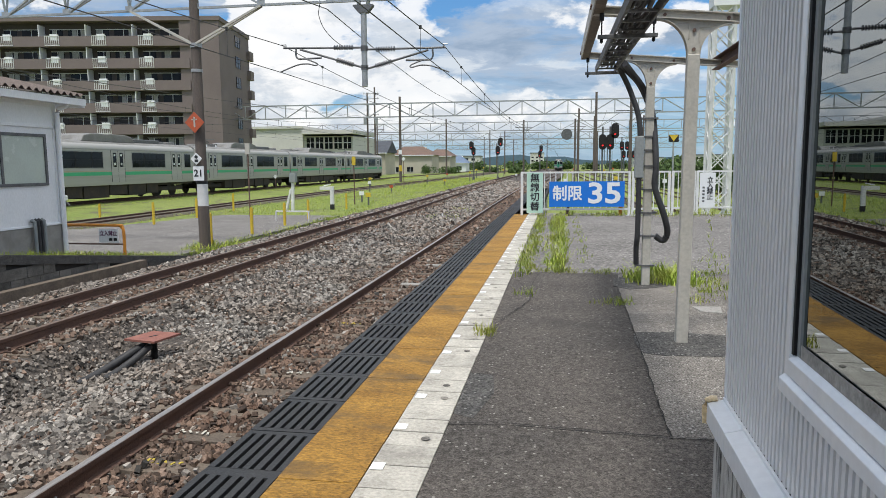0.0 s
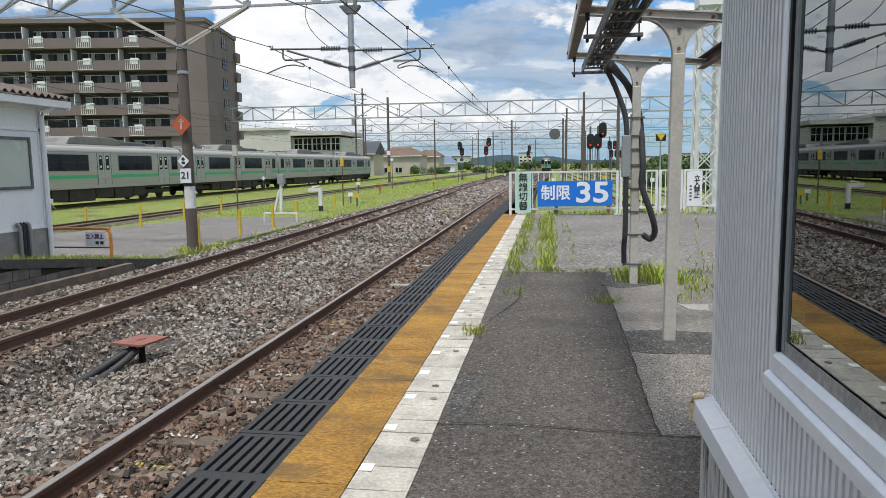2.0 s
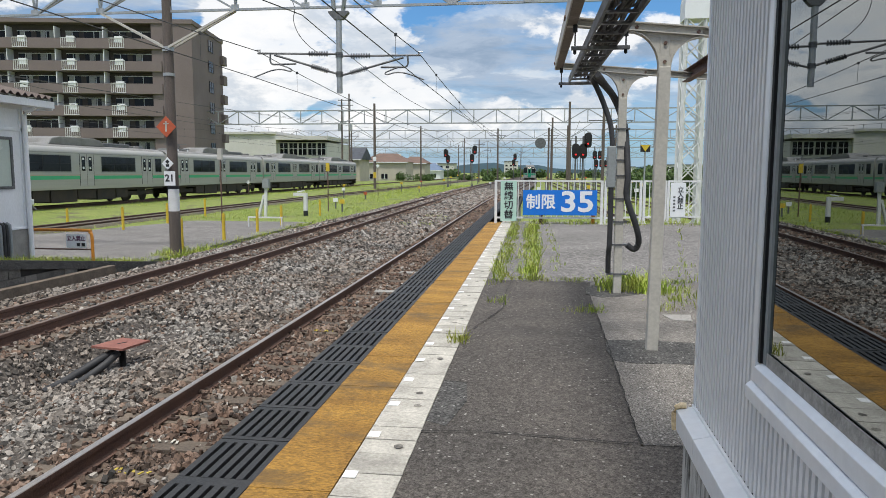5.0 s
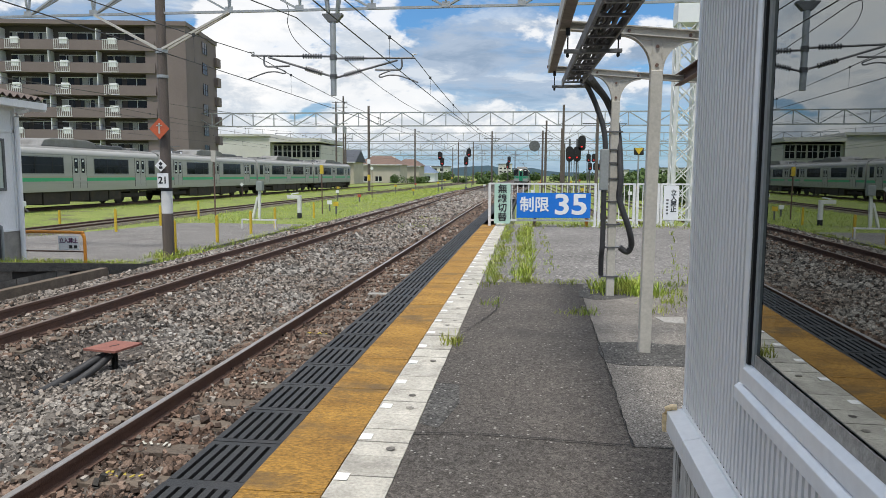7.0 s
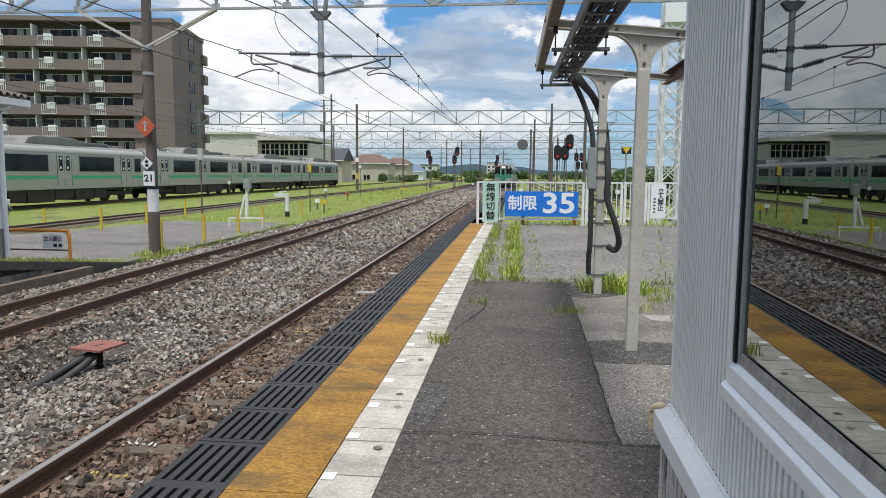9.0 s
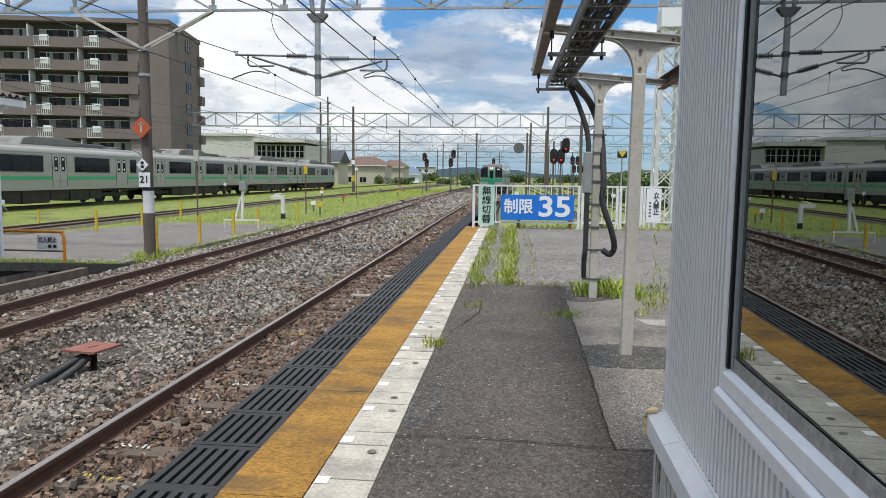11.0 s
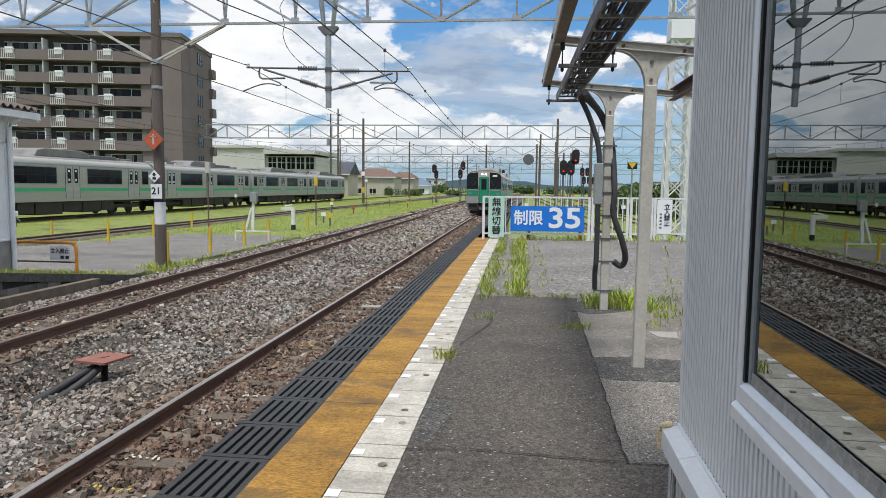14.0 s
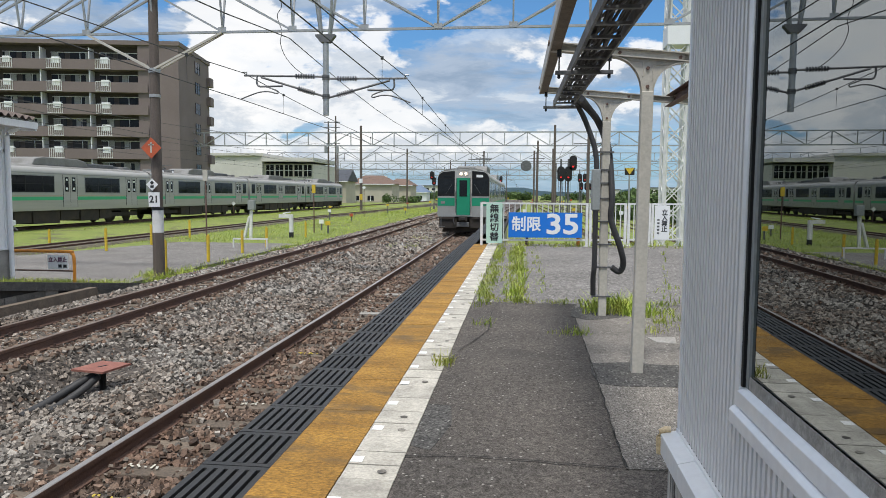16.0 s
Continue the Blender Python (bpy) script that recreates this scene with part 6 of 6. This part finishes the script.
for x, y, h, w in ((30, 175, 8.5, 9), (36, 180, 7, 9), (44, 170, 7.5, 10), (53, 175, 7, 10), (17, 150, 5, 7), (62, 180, 8, 11), (-34, 182, 3.5, 5), (-20, 215, 4.5, 6), (-28, 178, 3.2, 5), (-9, 330, 8, 10), (-22, 360, 9, 12),
                   (2, 340, 8, 12), (14, 330, 7, 11), (26, 340, 8, 12), (-40, 330, 8, 12), (70, 300, 9, 14), (48, 320, 8, 14), (-4, 420, 9, 14), (-70, 330, 9, 14), (84, 300, 9, 15)):
    tree(x, y, h * (0.48 if y < 200 else 0.34), w * 0.7)
for x, y, h, w in ((15, 104, 1.8, 5), (20, 110, 2.6, 6), (26, 115, 2.6, 6), (-12, 190, 1.2, 4), (13, 60, 1.0, 3), (10.5, 70, 1.2, 3)):
    tree(x, y, h, w, "bush", "low green bush beside the tracks", False)

# ---- signals, mast and small posts ----


def signal(x, y, z, h, heads, label="railway signal with red light on a dark post"):
    ob = thing("signal", (x, y, GROUND), label, "signal", "signals")
    part("post", Mb().tube([(x, y + 0.15, GROUND), (x, y + 0.15, z + h)], 0.06, 8).box(x - 0.18, y, GROUND, x + 0.18, y + 0.3, GROUND + 0.5), "galv_dark", ob)
    part("ladder", Mb().bar((x - 0.14, y + 0.3, GROUND), (x - 0.14, y + 0.3, z), 0.03).bar((x + 0.14, y + 0.3, GROUND), (x + 0.14, y + 0.3, z), 0.03), "galv_dark", ob)
    for dx, dz in heads:
        k = h / 2
        pts = [(x + dx + math.cos(a) * k * 0.5, z + dz + (k * 0.5 if math.sin(a) >= 0 else -k * 0.5) + math.sin(a) * k * 0.5) for a in [2 * math.pi * i / 24 for i in range(24)]]
        hd = part("head", Mb().prism(pts, "y", y - 0.05, y + 0.02), "signal_black", ob, "black rounded signal head")
        part("red_light", Mb().tube([(x + dx, y - 0.05, z + dz - k * 0.45), (x + dx, y - 0.10, z + dz - k * 0.45)], k * 0.12, 12), "red_light", hd, "lit red lamp")
        part("hood", Mb().tube([(x + dx, y - 0.05, z + dz + k * 0.35), (x + dx, y - 0.16, z + dz + k * 0.35)], k * 0.28, 10).tube([(x + dx, y - 0.05, z + dz - k * 0.1), (x + dx, y - 0.16, z + dz - k * 0.1)], k * 0.28, 10), "signal_black", hd)


signal(2.63, 45, 2.46, 0.95, ((0, 0),))
signal(3.09, 45, 2.46, 0.95, ((0, 0), (0.28, 0.68)))
signal(6.33, 75, 2.95, 0.9, ((0.0, 0), (0.53, 0.0)))
signal(6.52, 75, 2.07, 0.8, ((0.0, 0), (0.5, 0.0), (1.0, 0)))
signal(-13.3, 110, 3.2, 1.3, ((0, 0), (-0.35, 0.9)))
signal(-9.5, 110, 3.3, 1.4, ((0, 0), (0.42, 1.3)))
signal(-4.1, 150, 3.2, 1.4, ((0, 0), (0.25, 1.2)))
disc = thing("disc_board", (1.1, 72, GROUND), "grey round board on a post, seen edge against sky", "sign")
part("disc", Mb().tube([(0.68, 71.8, 4.06), (0.68, 71.85, 4.06)], 0.55, 20), "galv_dark", disc)
part("post", Mb().tube([(1.5, 72, GROUND), (1.5, 72, 5.6)], 0.09, 8).tube([(1.85, 72, GROUND), (1.85, 72, 6.6)], 0.09, 8), "pole", disc)
ys_ = thing("yellow_triangle_sign", (5.34, 35, GROUND), "black board with yellow triangle on a grey post", "sign")
part("post", Mb().tube([(5.34, 35.05, GROUND), (5.34, 35.05, 2.3)], 0.04, 8), "galv", ys_)
part("board", Mb().box(5.11, 35, 2.12, 5.57, 35.03, 2.46), "signal_black", ys_)
part("triangle", Mb().prism([(5.13, 2.45), (5.55, 2.45), (5.34, 2.14)], "y", 34.985, 34.998), "yellow_paint", ys_, "yellow triangle")

mast = thing("lattice_mast", (5.47, 26, GROUND), "white painted steel lattice mast", "mast")
MX, MY, MW = 5.47, 26.0, 0.34
for sx in (-1, 1):
    for sy in (-1, 1):
        part("leg", Mb().bar((MX + sx * MW, MY + sy * MW, GROUND), (MX + sx * MW * 0.9, MY + sy * MW * 0.9, 11), 0.11), "white_paint", mast)
for k in range(17):
    z0, z1 = GROUND + k * 0.70, GROUND + (k + 1) * 0.70
    for sy in (-1, 1):
        part("cross_brace", Mb().bar((MX - MW, MY + sy * MW, z0), (MX + MW, MY + sy * MW, z1), 0.075, 0.03).bar((MX + MW, MY + sy * MW, z0), (MX - MW, MY + sy * MW, z1), 0.075, 0.03), "white_paint", mast)
    for sx in (-1, 1):
        part("cross_brace", Mb().bar((MX + sx * MW, MY - MW, z0), (MX + sx * MW, MY + MW, z1), 0.03, 0.07), "white_paint", mast)
part("platform_box", Mb().box(MX - 0.40, MY - 0.42, 6.38, MX + 0.55, MY + 0.42, 7.03), "sign_white", mast, "white box round the mast")

for x, y, h in ((-20.45, 28.66, 0.65), (-16.2, 26.06, 0.87), (-16.22, 29.54, 0.86), (-10.21, 19.35, 0.91), (-17.21, 35.23, 0.86), (-10.41, 22.63, 0.88), (-10.61, 26.06, 0.85), (-10.82, 29.27, 0.83), (-11.34, 36.55, 0.79)):
    bo = thing("yellow_bollard", (x, y, -1.22), "slim yellow painted bollard post in the yard", "bollard", "yellow bollards")
    part("shaft", Mb().tube([(x, y, -1.25), (x, y, -1.2 + h)], 0.055, 10), "yellow_paint", bo, smooth=True)
    part("cap", Mb().tube([(x, y, -1.2 + h), (x, y, -1.16 + h)], 0.035, 10), "yellow_paint", bo)
solid("low_white_rail", Mb().bar((-10.4, 28.3, -0.80), (-11.9, 28.3, -0.80), 0.06).bar((-11.9, 28.3, -0.8), (-11.9, 28.3, -1.25), 0.05).bar((-10.45, 28.3, -0.8), (-10.45, 28.3, -1.25), 0.05), "white_paint", "low white painted guard rail", "rail", at=(-11, 28.3, -1.25))

bar_ = thing("pipe_barrier", (-10.8, 14.8, ramp_z(14.8)), "orange bent pipe barrier with white no entry notice", "barrier")
zb = ramp_z(14.8)
part("pipe", Mb().tube(smooth_pts([(-9.98, 14.8, zb - 0.05), (-9.98, 14.8, zb + 0.55), (-10.04, 14.8, zb + 0.66), (-10.16, 14.8, zb + 0.70), (-11.9, 14.8, zb + 0.70)], 6), 0.036, 10), "orange_paint", bar_, smooth=True)
part("cross_pipe", Mb().tube([(-9.98, 14.8, zb + 0.26), (-11.9, 14.8, zb + 0.26)], 0.018, 8), "rust_beam", bar_)
nb = part("notice", Mb().box(-10.58, 14.74, zb + 0.30, -10.08, 14.755, zb + 0.62), "sign_white", bar_, "white notice board")
lettering("立入禁止", 0.125, pose(-10.33, 14.735, zb + 0.51) @ FACING, "ink_red", nb, wide=0.9)
part("writing_bar", Mb().box(-10.32, 14.733, zb + 0.34, -10.24, 14.739, zb + 0.41).box(-10.20, 14.733, zb + 0.34, -10.12, 14.739, zb + 0.41), "ink", nb)

wl_ = thing("relay_post", (-13.9, 35.3, -1.2), "white relay box on a leaning white post", "post")
part("shaft", Mb().bar((-13.9, 35.3, -1.25), (-13.85, 35.3, 0.3), 0.13).bar((-14.3, 35.4, -1.25), (-13.95, 35.3, -0.1), 0.12), "white_paint", wl_)
part("box", Mb().box(-14.0, 35.15, 0.25, -13.65, 35.45, 0.75), "grey_box", wl_, bevel=0.02)
wl_ = thing("stop_marker", (-12.1, 36.3, -1.2), "white marker post with a short side arm", "post")
part("shaft", Mb().tube([(-12.05, 36.3, -1.25), (-12.05, 36.3, 0.0)], 0.12, 12), "white_paint", wl_, smooth=True)
part("black_foot", Mb().tube([(-12.05, 36.3, -1.26), (-12.05, 36.3, -0.95)], 0.125, 12), "ink", wl_)
part("arm", Mb().box(-12.7, 36.2, -0.18, -12.1, 36.4, 0.0).bar((-12.5, 36.3, 0.05), (-12.1, 36.3, 0.12), 0.06), "white_paint", wl_)
for x, y, h in ((-11.2, 40.5, 0.5), (-12.6, 44, 0.45), (-14.5, 60, 0.4), (-16, 85, 0.9), (-17.5, 110, 0.8), (-13, 80, 0.5), (-12, 95, 1.2), (-14, 120, 1.4), (-11, 140, 1.2), (-6, 100, 0.8), (-5, 125, 1.3), (0.5, 60, 0.9), (1.5, 85, 1.3), (4.5, 58, 1.1), (7.4, 52, 1.0), (9.5, 64, 1.2), (2.2, 110, 1.5), (-2.5, 165, 1.5), (-16, 150, 1.6), (5.8, 95, 1.4), (11, 80, 1.3), (8, 110, 1.5), (-20.5, 75, 0.8), (-17, 62, 0.7)):
    sm = thing("trackside_marker", (x, y, GROUND), "small trackside marker on a short stake", "marker", "trackside markers")
    part("stake", Mb().tube([(x, y, GROUND - 0.03), (x, y, GROUND + h)], 0.05, 8), "galv_dark", sm)
    part("plate", Mb().box(x - 0.15, y - 0.06, GROUND + h, x + 0.15, y - 0.03, GROUND + h + 0.25), random.choice(("orange_sign", "sign_white", "yellow_paint")), sm)
for x, y, h, c in ((-14.0, 30.3, 3.4, "cream_paint"), (-12.2, 41.0, 2.9, "yellow_paint"), (-15.6, 70, 3.0, "sign_white"), (-26, 62, 1.4, "sign_white")):
    sm = thing("trackside_sign", (x, y, GROUND), "small sign on a thin dark pole beside the track", "sign", "trackside signs")
    part("pole", Mb().tube([(x, y, GROUND - 0.03), (x, y, GROUND + h)], 0.035, 8), "rust_beam", sm)
    part("plate", diamond(x, y - 0.06, GROUND + h, 0.2) if c == "sign_white" else Mb().box(x - 0.1, y - 0.08, GROUND + h - 0.5, x + 0.1, y + 0.05, GROUND + h), c, sm)
for x, y in ((-24.0, 31), (-31, 34)):
    sm = thing("point_lever", (x, y, GROUND), "small grey point lever stand beside the siding", "lever")
    part("stand", Mb().tube([(x, y, GROUND), (x, y, GROUND + 0.8)], 0.07, 8).bar((x, y, GROUND + 0.75), (x + 0.3, y, GROUND + 0.5), 0.05), "galv_dark", sm)
    part("head", Mb().box(x - 0.12, y - 0.12, GROUND + 0.75, x + 0.12, y + 0.12, GROUND + 1.0), "sign_white", sm, bevel=0.03)

# cable lid between the tracks
lid = thing("cable_hatch", (-5.08, 7.98, -1.3), "rust red steel lid with black hose in the ballast", "lid")
part("plate", Mb().prism([(-5.34, 7.79), (-4.88, 7.71), (-4.79, 8.17), (-5.22, 8.24)], "z", -1.045, -1.02), "red_plate", lid, "rust red plate")
part("slot", Mb().obox(pose(-5.05, 7.98, -1.019, 0, 0, 60), 0.12, 0.022, 0.006), "ink", lid)
part("stand", Mb().tube([(-5.08, 8.02, -1.5), (-5.08, 8.02, -1.045)], 0.04, 10), "crack", lid)
part("hose", Mb().tube(smooth_pts([(-5.10, 7.90, -1.12), (-5.18, 7.75, -1.16), (-5.27, 7.55, -1.24), (-5.36, 7.3, -1.32), (-5.42, 7.0, -1.37)], 6), 0.05, 10), "cable", lid, "thick black hose", smooth=True)
part("hose", Mb().tube(smooth_pts([(-5.04, 7.86, -1.12), (-5.08, 7.68, -1.20), (-5.16, 7.45, -1.30), (-5.22, 7.2, -1.36)], 6), 0.045, 10), "cable", lid, smooth=True)
for x, y in ((-6.4, 24.5), (-5.0, 30)):
    solid("white_stake", Mb().bar((x, y, -1.3), (x, y, -0.98), 0.05), "white_paint", "short white survey stake in the ballast", "stake", "survey stakes", at=(x, y, -1.26))

# ---- loose stones and weeds ----


def rubble(name, material, label, spots):
    """Many small angular stones as one mesh; spots: rows of x, y, z, size."""
    rng = np.random.default_rng(5 + len(spots))
    s = np.array(spots)
    n = len(s)
    cube = np.array([(x, y, z) for z in (-1, 1) for y in (-1, 1) for x in (-1, 1)], float)
    v = cube[None] * rng.uniform(0.6, 1.0, (n, 8, 3))
    v *= rng.uniform(0.42, 1.3, (n, 1, 3))
    q = rng.normal(size=(n, 4))
    q /= np.linalg.norm(q, axis=1)[:, None]
    w, x, y, z = q.T
    rot = np.stack([1 - 2 * (y * y + z * z), 2 * (x * y - z * w), 2 * (x * z + y * w), 2 * (x * y + z * w), 1 - 2 * (x * x + z * z), 2 * (y * z - x * w),
                    2 * (x * z - y * w), 2 * (y * z + x * w), 1 - 2 * (x * x + y * y)], 1).reshape(n, 3, 3)
    v = np.einsum("nij,nkj->nki", rot, v) * (s[:, 3] / 2)[:, None, None] + s[:, None, :3]
    f = np.array([(0, 2, 3, 1), (4, 5, 7, 6), (0, 1, 5, 4), (2, 6, 7, 3), (0, 4, 6, 2), (1, 3, 7, 5)])
    faces = (f[None] + (np.arange(n) * 8)[:, None, None]).reshape(-1)
    me = bpy.data.meshes.new(name)
    me.vertices.add(n * 8)
    me.vertices.foreach_set("co", v.reshape(-1))
    me.loops.add(len(faces))
    me.loops.foreach_set("vertex_index", faces)
    me.polygons.add(n * 6)
    me.polygons.foreach_set("loop_start", np.arange(n * 6) * 4)
    me.update(calc_edges=True)
    me.shade_flat()
    me.materials.append(M[material])
    return tagged(new(name, me), label, "ballast", kind="stuff")


grey, rusty = [], []
for ya, yb, dens, size in ((3.2, 9.5, 640, 0.051), (9.5, 15.0, 430, 0.058), (15.0, 24.0, 190, 0.075), (24.0, 48.0, 70, 0.115), (48.0, 95.0, 24, 0.19)):
    n = int((yb - ya) * 8.6 * dens)
    for _ in range(n):
        y = random.uniform(ya, yb)
        x = random.uniform(-10.0 if y < 28 else -9.5, -1.35)
        e = bed_edges(y)
        if x < e[0][0]:
            continue
        z = float(np.interp(x, [p[0] for p in e], [p[1] for p in e]))
        c1, c2 = along(T1_KNOTS, y), along(T2_KNOTS, y)
        red = False
        for c, zr in ((c1, RAIL1), (c2, RAIL2)):
            d = abs(x - c)
            if abs(d - 0.566) < 0.075:
                z = -9
            if d < 1.02:
                red = random.random() < (0.85 if c == c1 else 0.55)
                base = 0.5 if c == c1 else 4
                k = (y - base) % 0.61
                if min(k, 0.61 - k) < 0.13:
                    z = zr - 0.155 if random.random() < 0.12 else -9
                else:
                    z = zr - 0.180
        if z < -5 or (abs(x + 5.1) < 0.12 and abs(y - 7.95) < 0.14):
            continue
        z += 0.045 * noise.noise(Vector((x * 1.3, y * 1.3, 3))) + 0.02 * noise.noise(Vector((x * 5, y * 5, 7)))
        (rusty if red or random.random() < 0.10 else grey).append((x, y, z + random.uniform(-0.012, 0.022), size * random.uniform(0.6, 1.35)))
for _ in range(9000):
    y = 3.2 + 16.0 * random.random() ** 1.4
    x = along(T1_KNOTS, y) + random.uniform(-1.05, 1.15)
    d = abs(x - along(T1_KNOTS, y))
    k = (y - 0.5) % 0.61
    if abs(d - 0.566) > 0.08 and (min(k, 0.61 - k) > 0.10 or random.random() < 0.07):
        on = min(k, 0.61 - k) < 0.12 and d < 1.0
        rusty.append((x, y, RAIL1 - (0.152 if on else 0.185) + random.uniform(-0.01, 0.02), random.uniform(0.028, 0.062)))
rubble("grey_ballast", "stone", "loose crushed grey ballast stones between the tracks", grey)
rubble("rusty_ballast", "stone_red", "loose rust-stained brown ballast stones between the rails", rusty)


def blades(name, spots, label, category="weeds", kind="stuff"):
    """Tufts of thin bent leaves; spots: x, y, z, height, spread, count."""
    vs, fs = [], []
    for x, y, z, h, sp, n in spots:
        for _ in range(n):
            a = random.uniform(0, 2 * math.pi)
            r = sp * math.sqrt(random.random())
            bx, by = x + r * math.cos(a), y + r * math.sin(a)
            hh = h * random.uniform(0.45, 1.1)
            lean = random.uniform(0.25, 1.2) * hh
            la = random.uniform(0, 2 * math.pi)
            wx, wy = math.cos(la + 1.57) * 0.03 * h + 0.0012, math.sin(la + 1.57) * 0.03 * h
            o = len(vs)
            mx, my = bx + math.cos(la) * lean * 0.4, by + math.sin(la) * lean * 0.4
            vs += [(bx - wx, by - wy, z), (bx + wx, by + wy, z), (mx + wx * 0.8, my + wy * 0.8, z + hh * 0.65), (mx - wx * 0.8, my - wy * 0.8, z + hh * 0.65), (bx + math.cos(la) * lean, by + math.sin(la) * lean, z + hh)]
            fs += [(o, o + 1, o + 2, o + 3), (o + 3, o + 2, o + 4)]
    return solid(name, Mb().add(vs, fs), "leaf", label, category, kind=kind)


R = random.uniform
w1 = [(-0.36 + R(-0.08, 0.10), R(6.9, 15.2), -0.01, R(0.03, 0.11), 0.06, 12) for _ in range(170)]
w1 += [(-0.02 + R(-0.10, 0.12), R(7.3, 15.2), -0.01, R(0.03, 0.14), 0.08, 13) for _ in range(190)]
w1 += [(0.32 + R(-0.05, 0.05), R(8, 15.0), -0.01, R(0.03, 0.09), 0.06, 6) for _ in range(40)]
w1 += [(R(-0.3, 2.4), 7.28 + R(-0.09, 0.14), -0.005, R(0.03, 0.08), 0.09, 12) for _ in range(80)]
w1 += [(R(0.7, 1.25), R(6.55, 7.2), 0.0, R(0.07, 0.18), 0.09, 16) for _ in range(60)]
w1 += [(R(1.0, 1.7), R(5.6, 6.9), 0.0, R(0.04, 0.10), 0.08, 14) for _ in range(45)]
w1 += [(R(0.28, 0.6), 5.62 + R(-0.05, 0.08), 0.0, R(0.03, 0.08), 0.06, 10) for _ in range(14)]
w1 += [(-0.27 + R(-0.08, 0.06), 5.95 + R(-0.1, 0.1), 0.0, R(0.03, 0.08), 0.05, 9) for _ in range(8)]
w1 += [(R(-0.6, 4.0), 15.5 + R(-0.25, 0.7), -0.01, R(0.05, 0.16), 0.12, 9) for _ in range(110)]
w1 += [(R(1.5, 4.0), R(7.3, 9), -0.01, R(0.04, 0.12), 0.12, 9) for _ in range(50)]
blades("platform_weeds", w1, "green and yellowing weeds growing from platform joints")
blades("coping_weed", [(-0.47 + R(-0.05, 0.05), 4.52 + R(-0.06, 0.06), 0.0, R(0.05, 0.10), 0.04, 9) for _ in range(12)], "small green weed in the coping joint", "weed")
blades("tall_weed", [(1.38 + R(-0.02, 0.02), 6.75 + R(-0.02, 0.02), z * 0.07, 0.085, 0.018, 6) for z in range(10)], "tall thin green weed beside the shelter", "weed")
w2 = []
for _ in range(15000):
    y = 14 + 110 * random.random() ** 1.9
    x = R(-26.0, -8.8) if random.random() < 0.8 else R(-34, -26)
    if x > along(T2_KNOTS, y) - 2.2 or (17 < y < 31.6 and -17.5 < x < -10.35) or (y < 17 and x > -18):
        continue
    if min(abs(x - along(k, y)) for k in (T3, T4, T5)) < 0.9 and random.random() < 0.8:
        continue
    w2.append((x, y, GROUND + (0.2 if x < -24 else 0.0), R(0.05, 0.13) * (1 + y / 90), 0.25 + y / 200, 8))
for _ in range(260):
    y = R(11.5, 17.2)
    w2.append((R(-10.5, -9.7), y, ramp_z(y) - 0.02, R(0.05, 0.16), 0.10, 9))
w2 += [(-10.0 + R(-0.5, 0.9), GY + R(-0.8, 1.2), GROUND + 0.02, R(0.1, 0.25), 0.12, 9) for _ in range(90)]
w2 += [(R(-10.2, -9.4), R(17, 31), GROUND + 0.02, R(0.07, 0.2), 0.12, 8) for _ in range(160)]
w2 += [(-4.9 + R(-0.7, 0.7), R(29, 37), -1.2, R(0.08, 0.2), 0.15, 8) for _ in range(70)]
w2 += [(R(4, 20), R(19, 80), GROUND, R(0.12, 0.3), 0.4, 8) for _ in range(1500)]
blades("yard_grass", w2, "bright green grass and weeds between the sidings")
for mx, ym, c in ((-3.08, 5.41, 'chalk'), (-3.01, 4.8, 'chalk_y'), (-2.97, 9.68, 'chalk_y'), (-2.87, 7.24, 'chalk'), (-2.98, 13.34, 'chalk')):
    mk = Mb()
    for i in range(6):
        x = mx - 0.15 + i * 0.055
        mk.bar((x, ym - R(0.0, 0.05), RAIL1 - 0.140), (x + R(-0.05, 0.05), ym + R(0.01, 0.06), RAIL1 - 0.140), 0.020, 0.006)
    solid("paint_mark", mk, c, "hand-brushed paint mark on a sleeper", "paint mark", "paint marks", "stuff", at=(mx, ym, RAIL1 - 0.15))
for y in (13.0, 15.6):
    solid("pale_sleeper_plate", Mb().box(-3.0, y, -1.215, -2.2, y + 0.2, -1.165), "concrete", "pale concrete slab laid between the rails", "slab", "slabs", at=(-2.6, y, -1.2), bevel=0.01)


# ---- what moves ----
def motions():
    """The arriving train runs down the platform track and slows."""
    known = ((0, 249.3), (3, 197.6), (6.5, 148.5), (8, 128.7), (9, 115.7), (11.5, 84.5), (12.5, 72.8), (13.5, 61.7), (14.5, 51.4), (16, 37.7))
    fit_ = np.polyfit([k[0] for k in known], [math.log(k[1]) for k in known], 3)
    for car, gap in ((first, 0.0), (second, CARL + 0.35)):
        rows = []
        for i in range(33):
            t = i * 0.5
            y = math.exp(float(np.polyval(fit_, t))) + gap
            a = Vector((along(T1_KNOTS, y + 2.9), y + 2.9, RAIL1))
            b = Vector((along(T1_KNOTS, y + CARL - 2.9), y + CARL - 2.9, RAIL1))
            d = (b - a).normalized()
            p = a - d * 2.9
            rows.append((t, pose(p.x, p.y, p.z, 0, 0, math.degrees(math.atan2(-d.x, d.y)))))
        walk(car, rows)


motions()
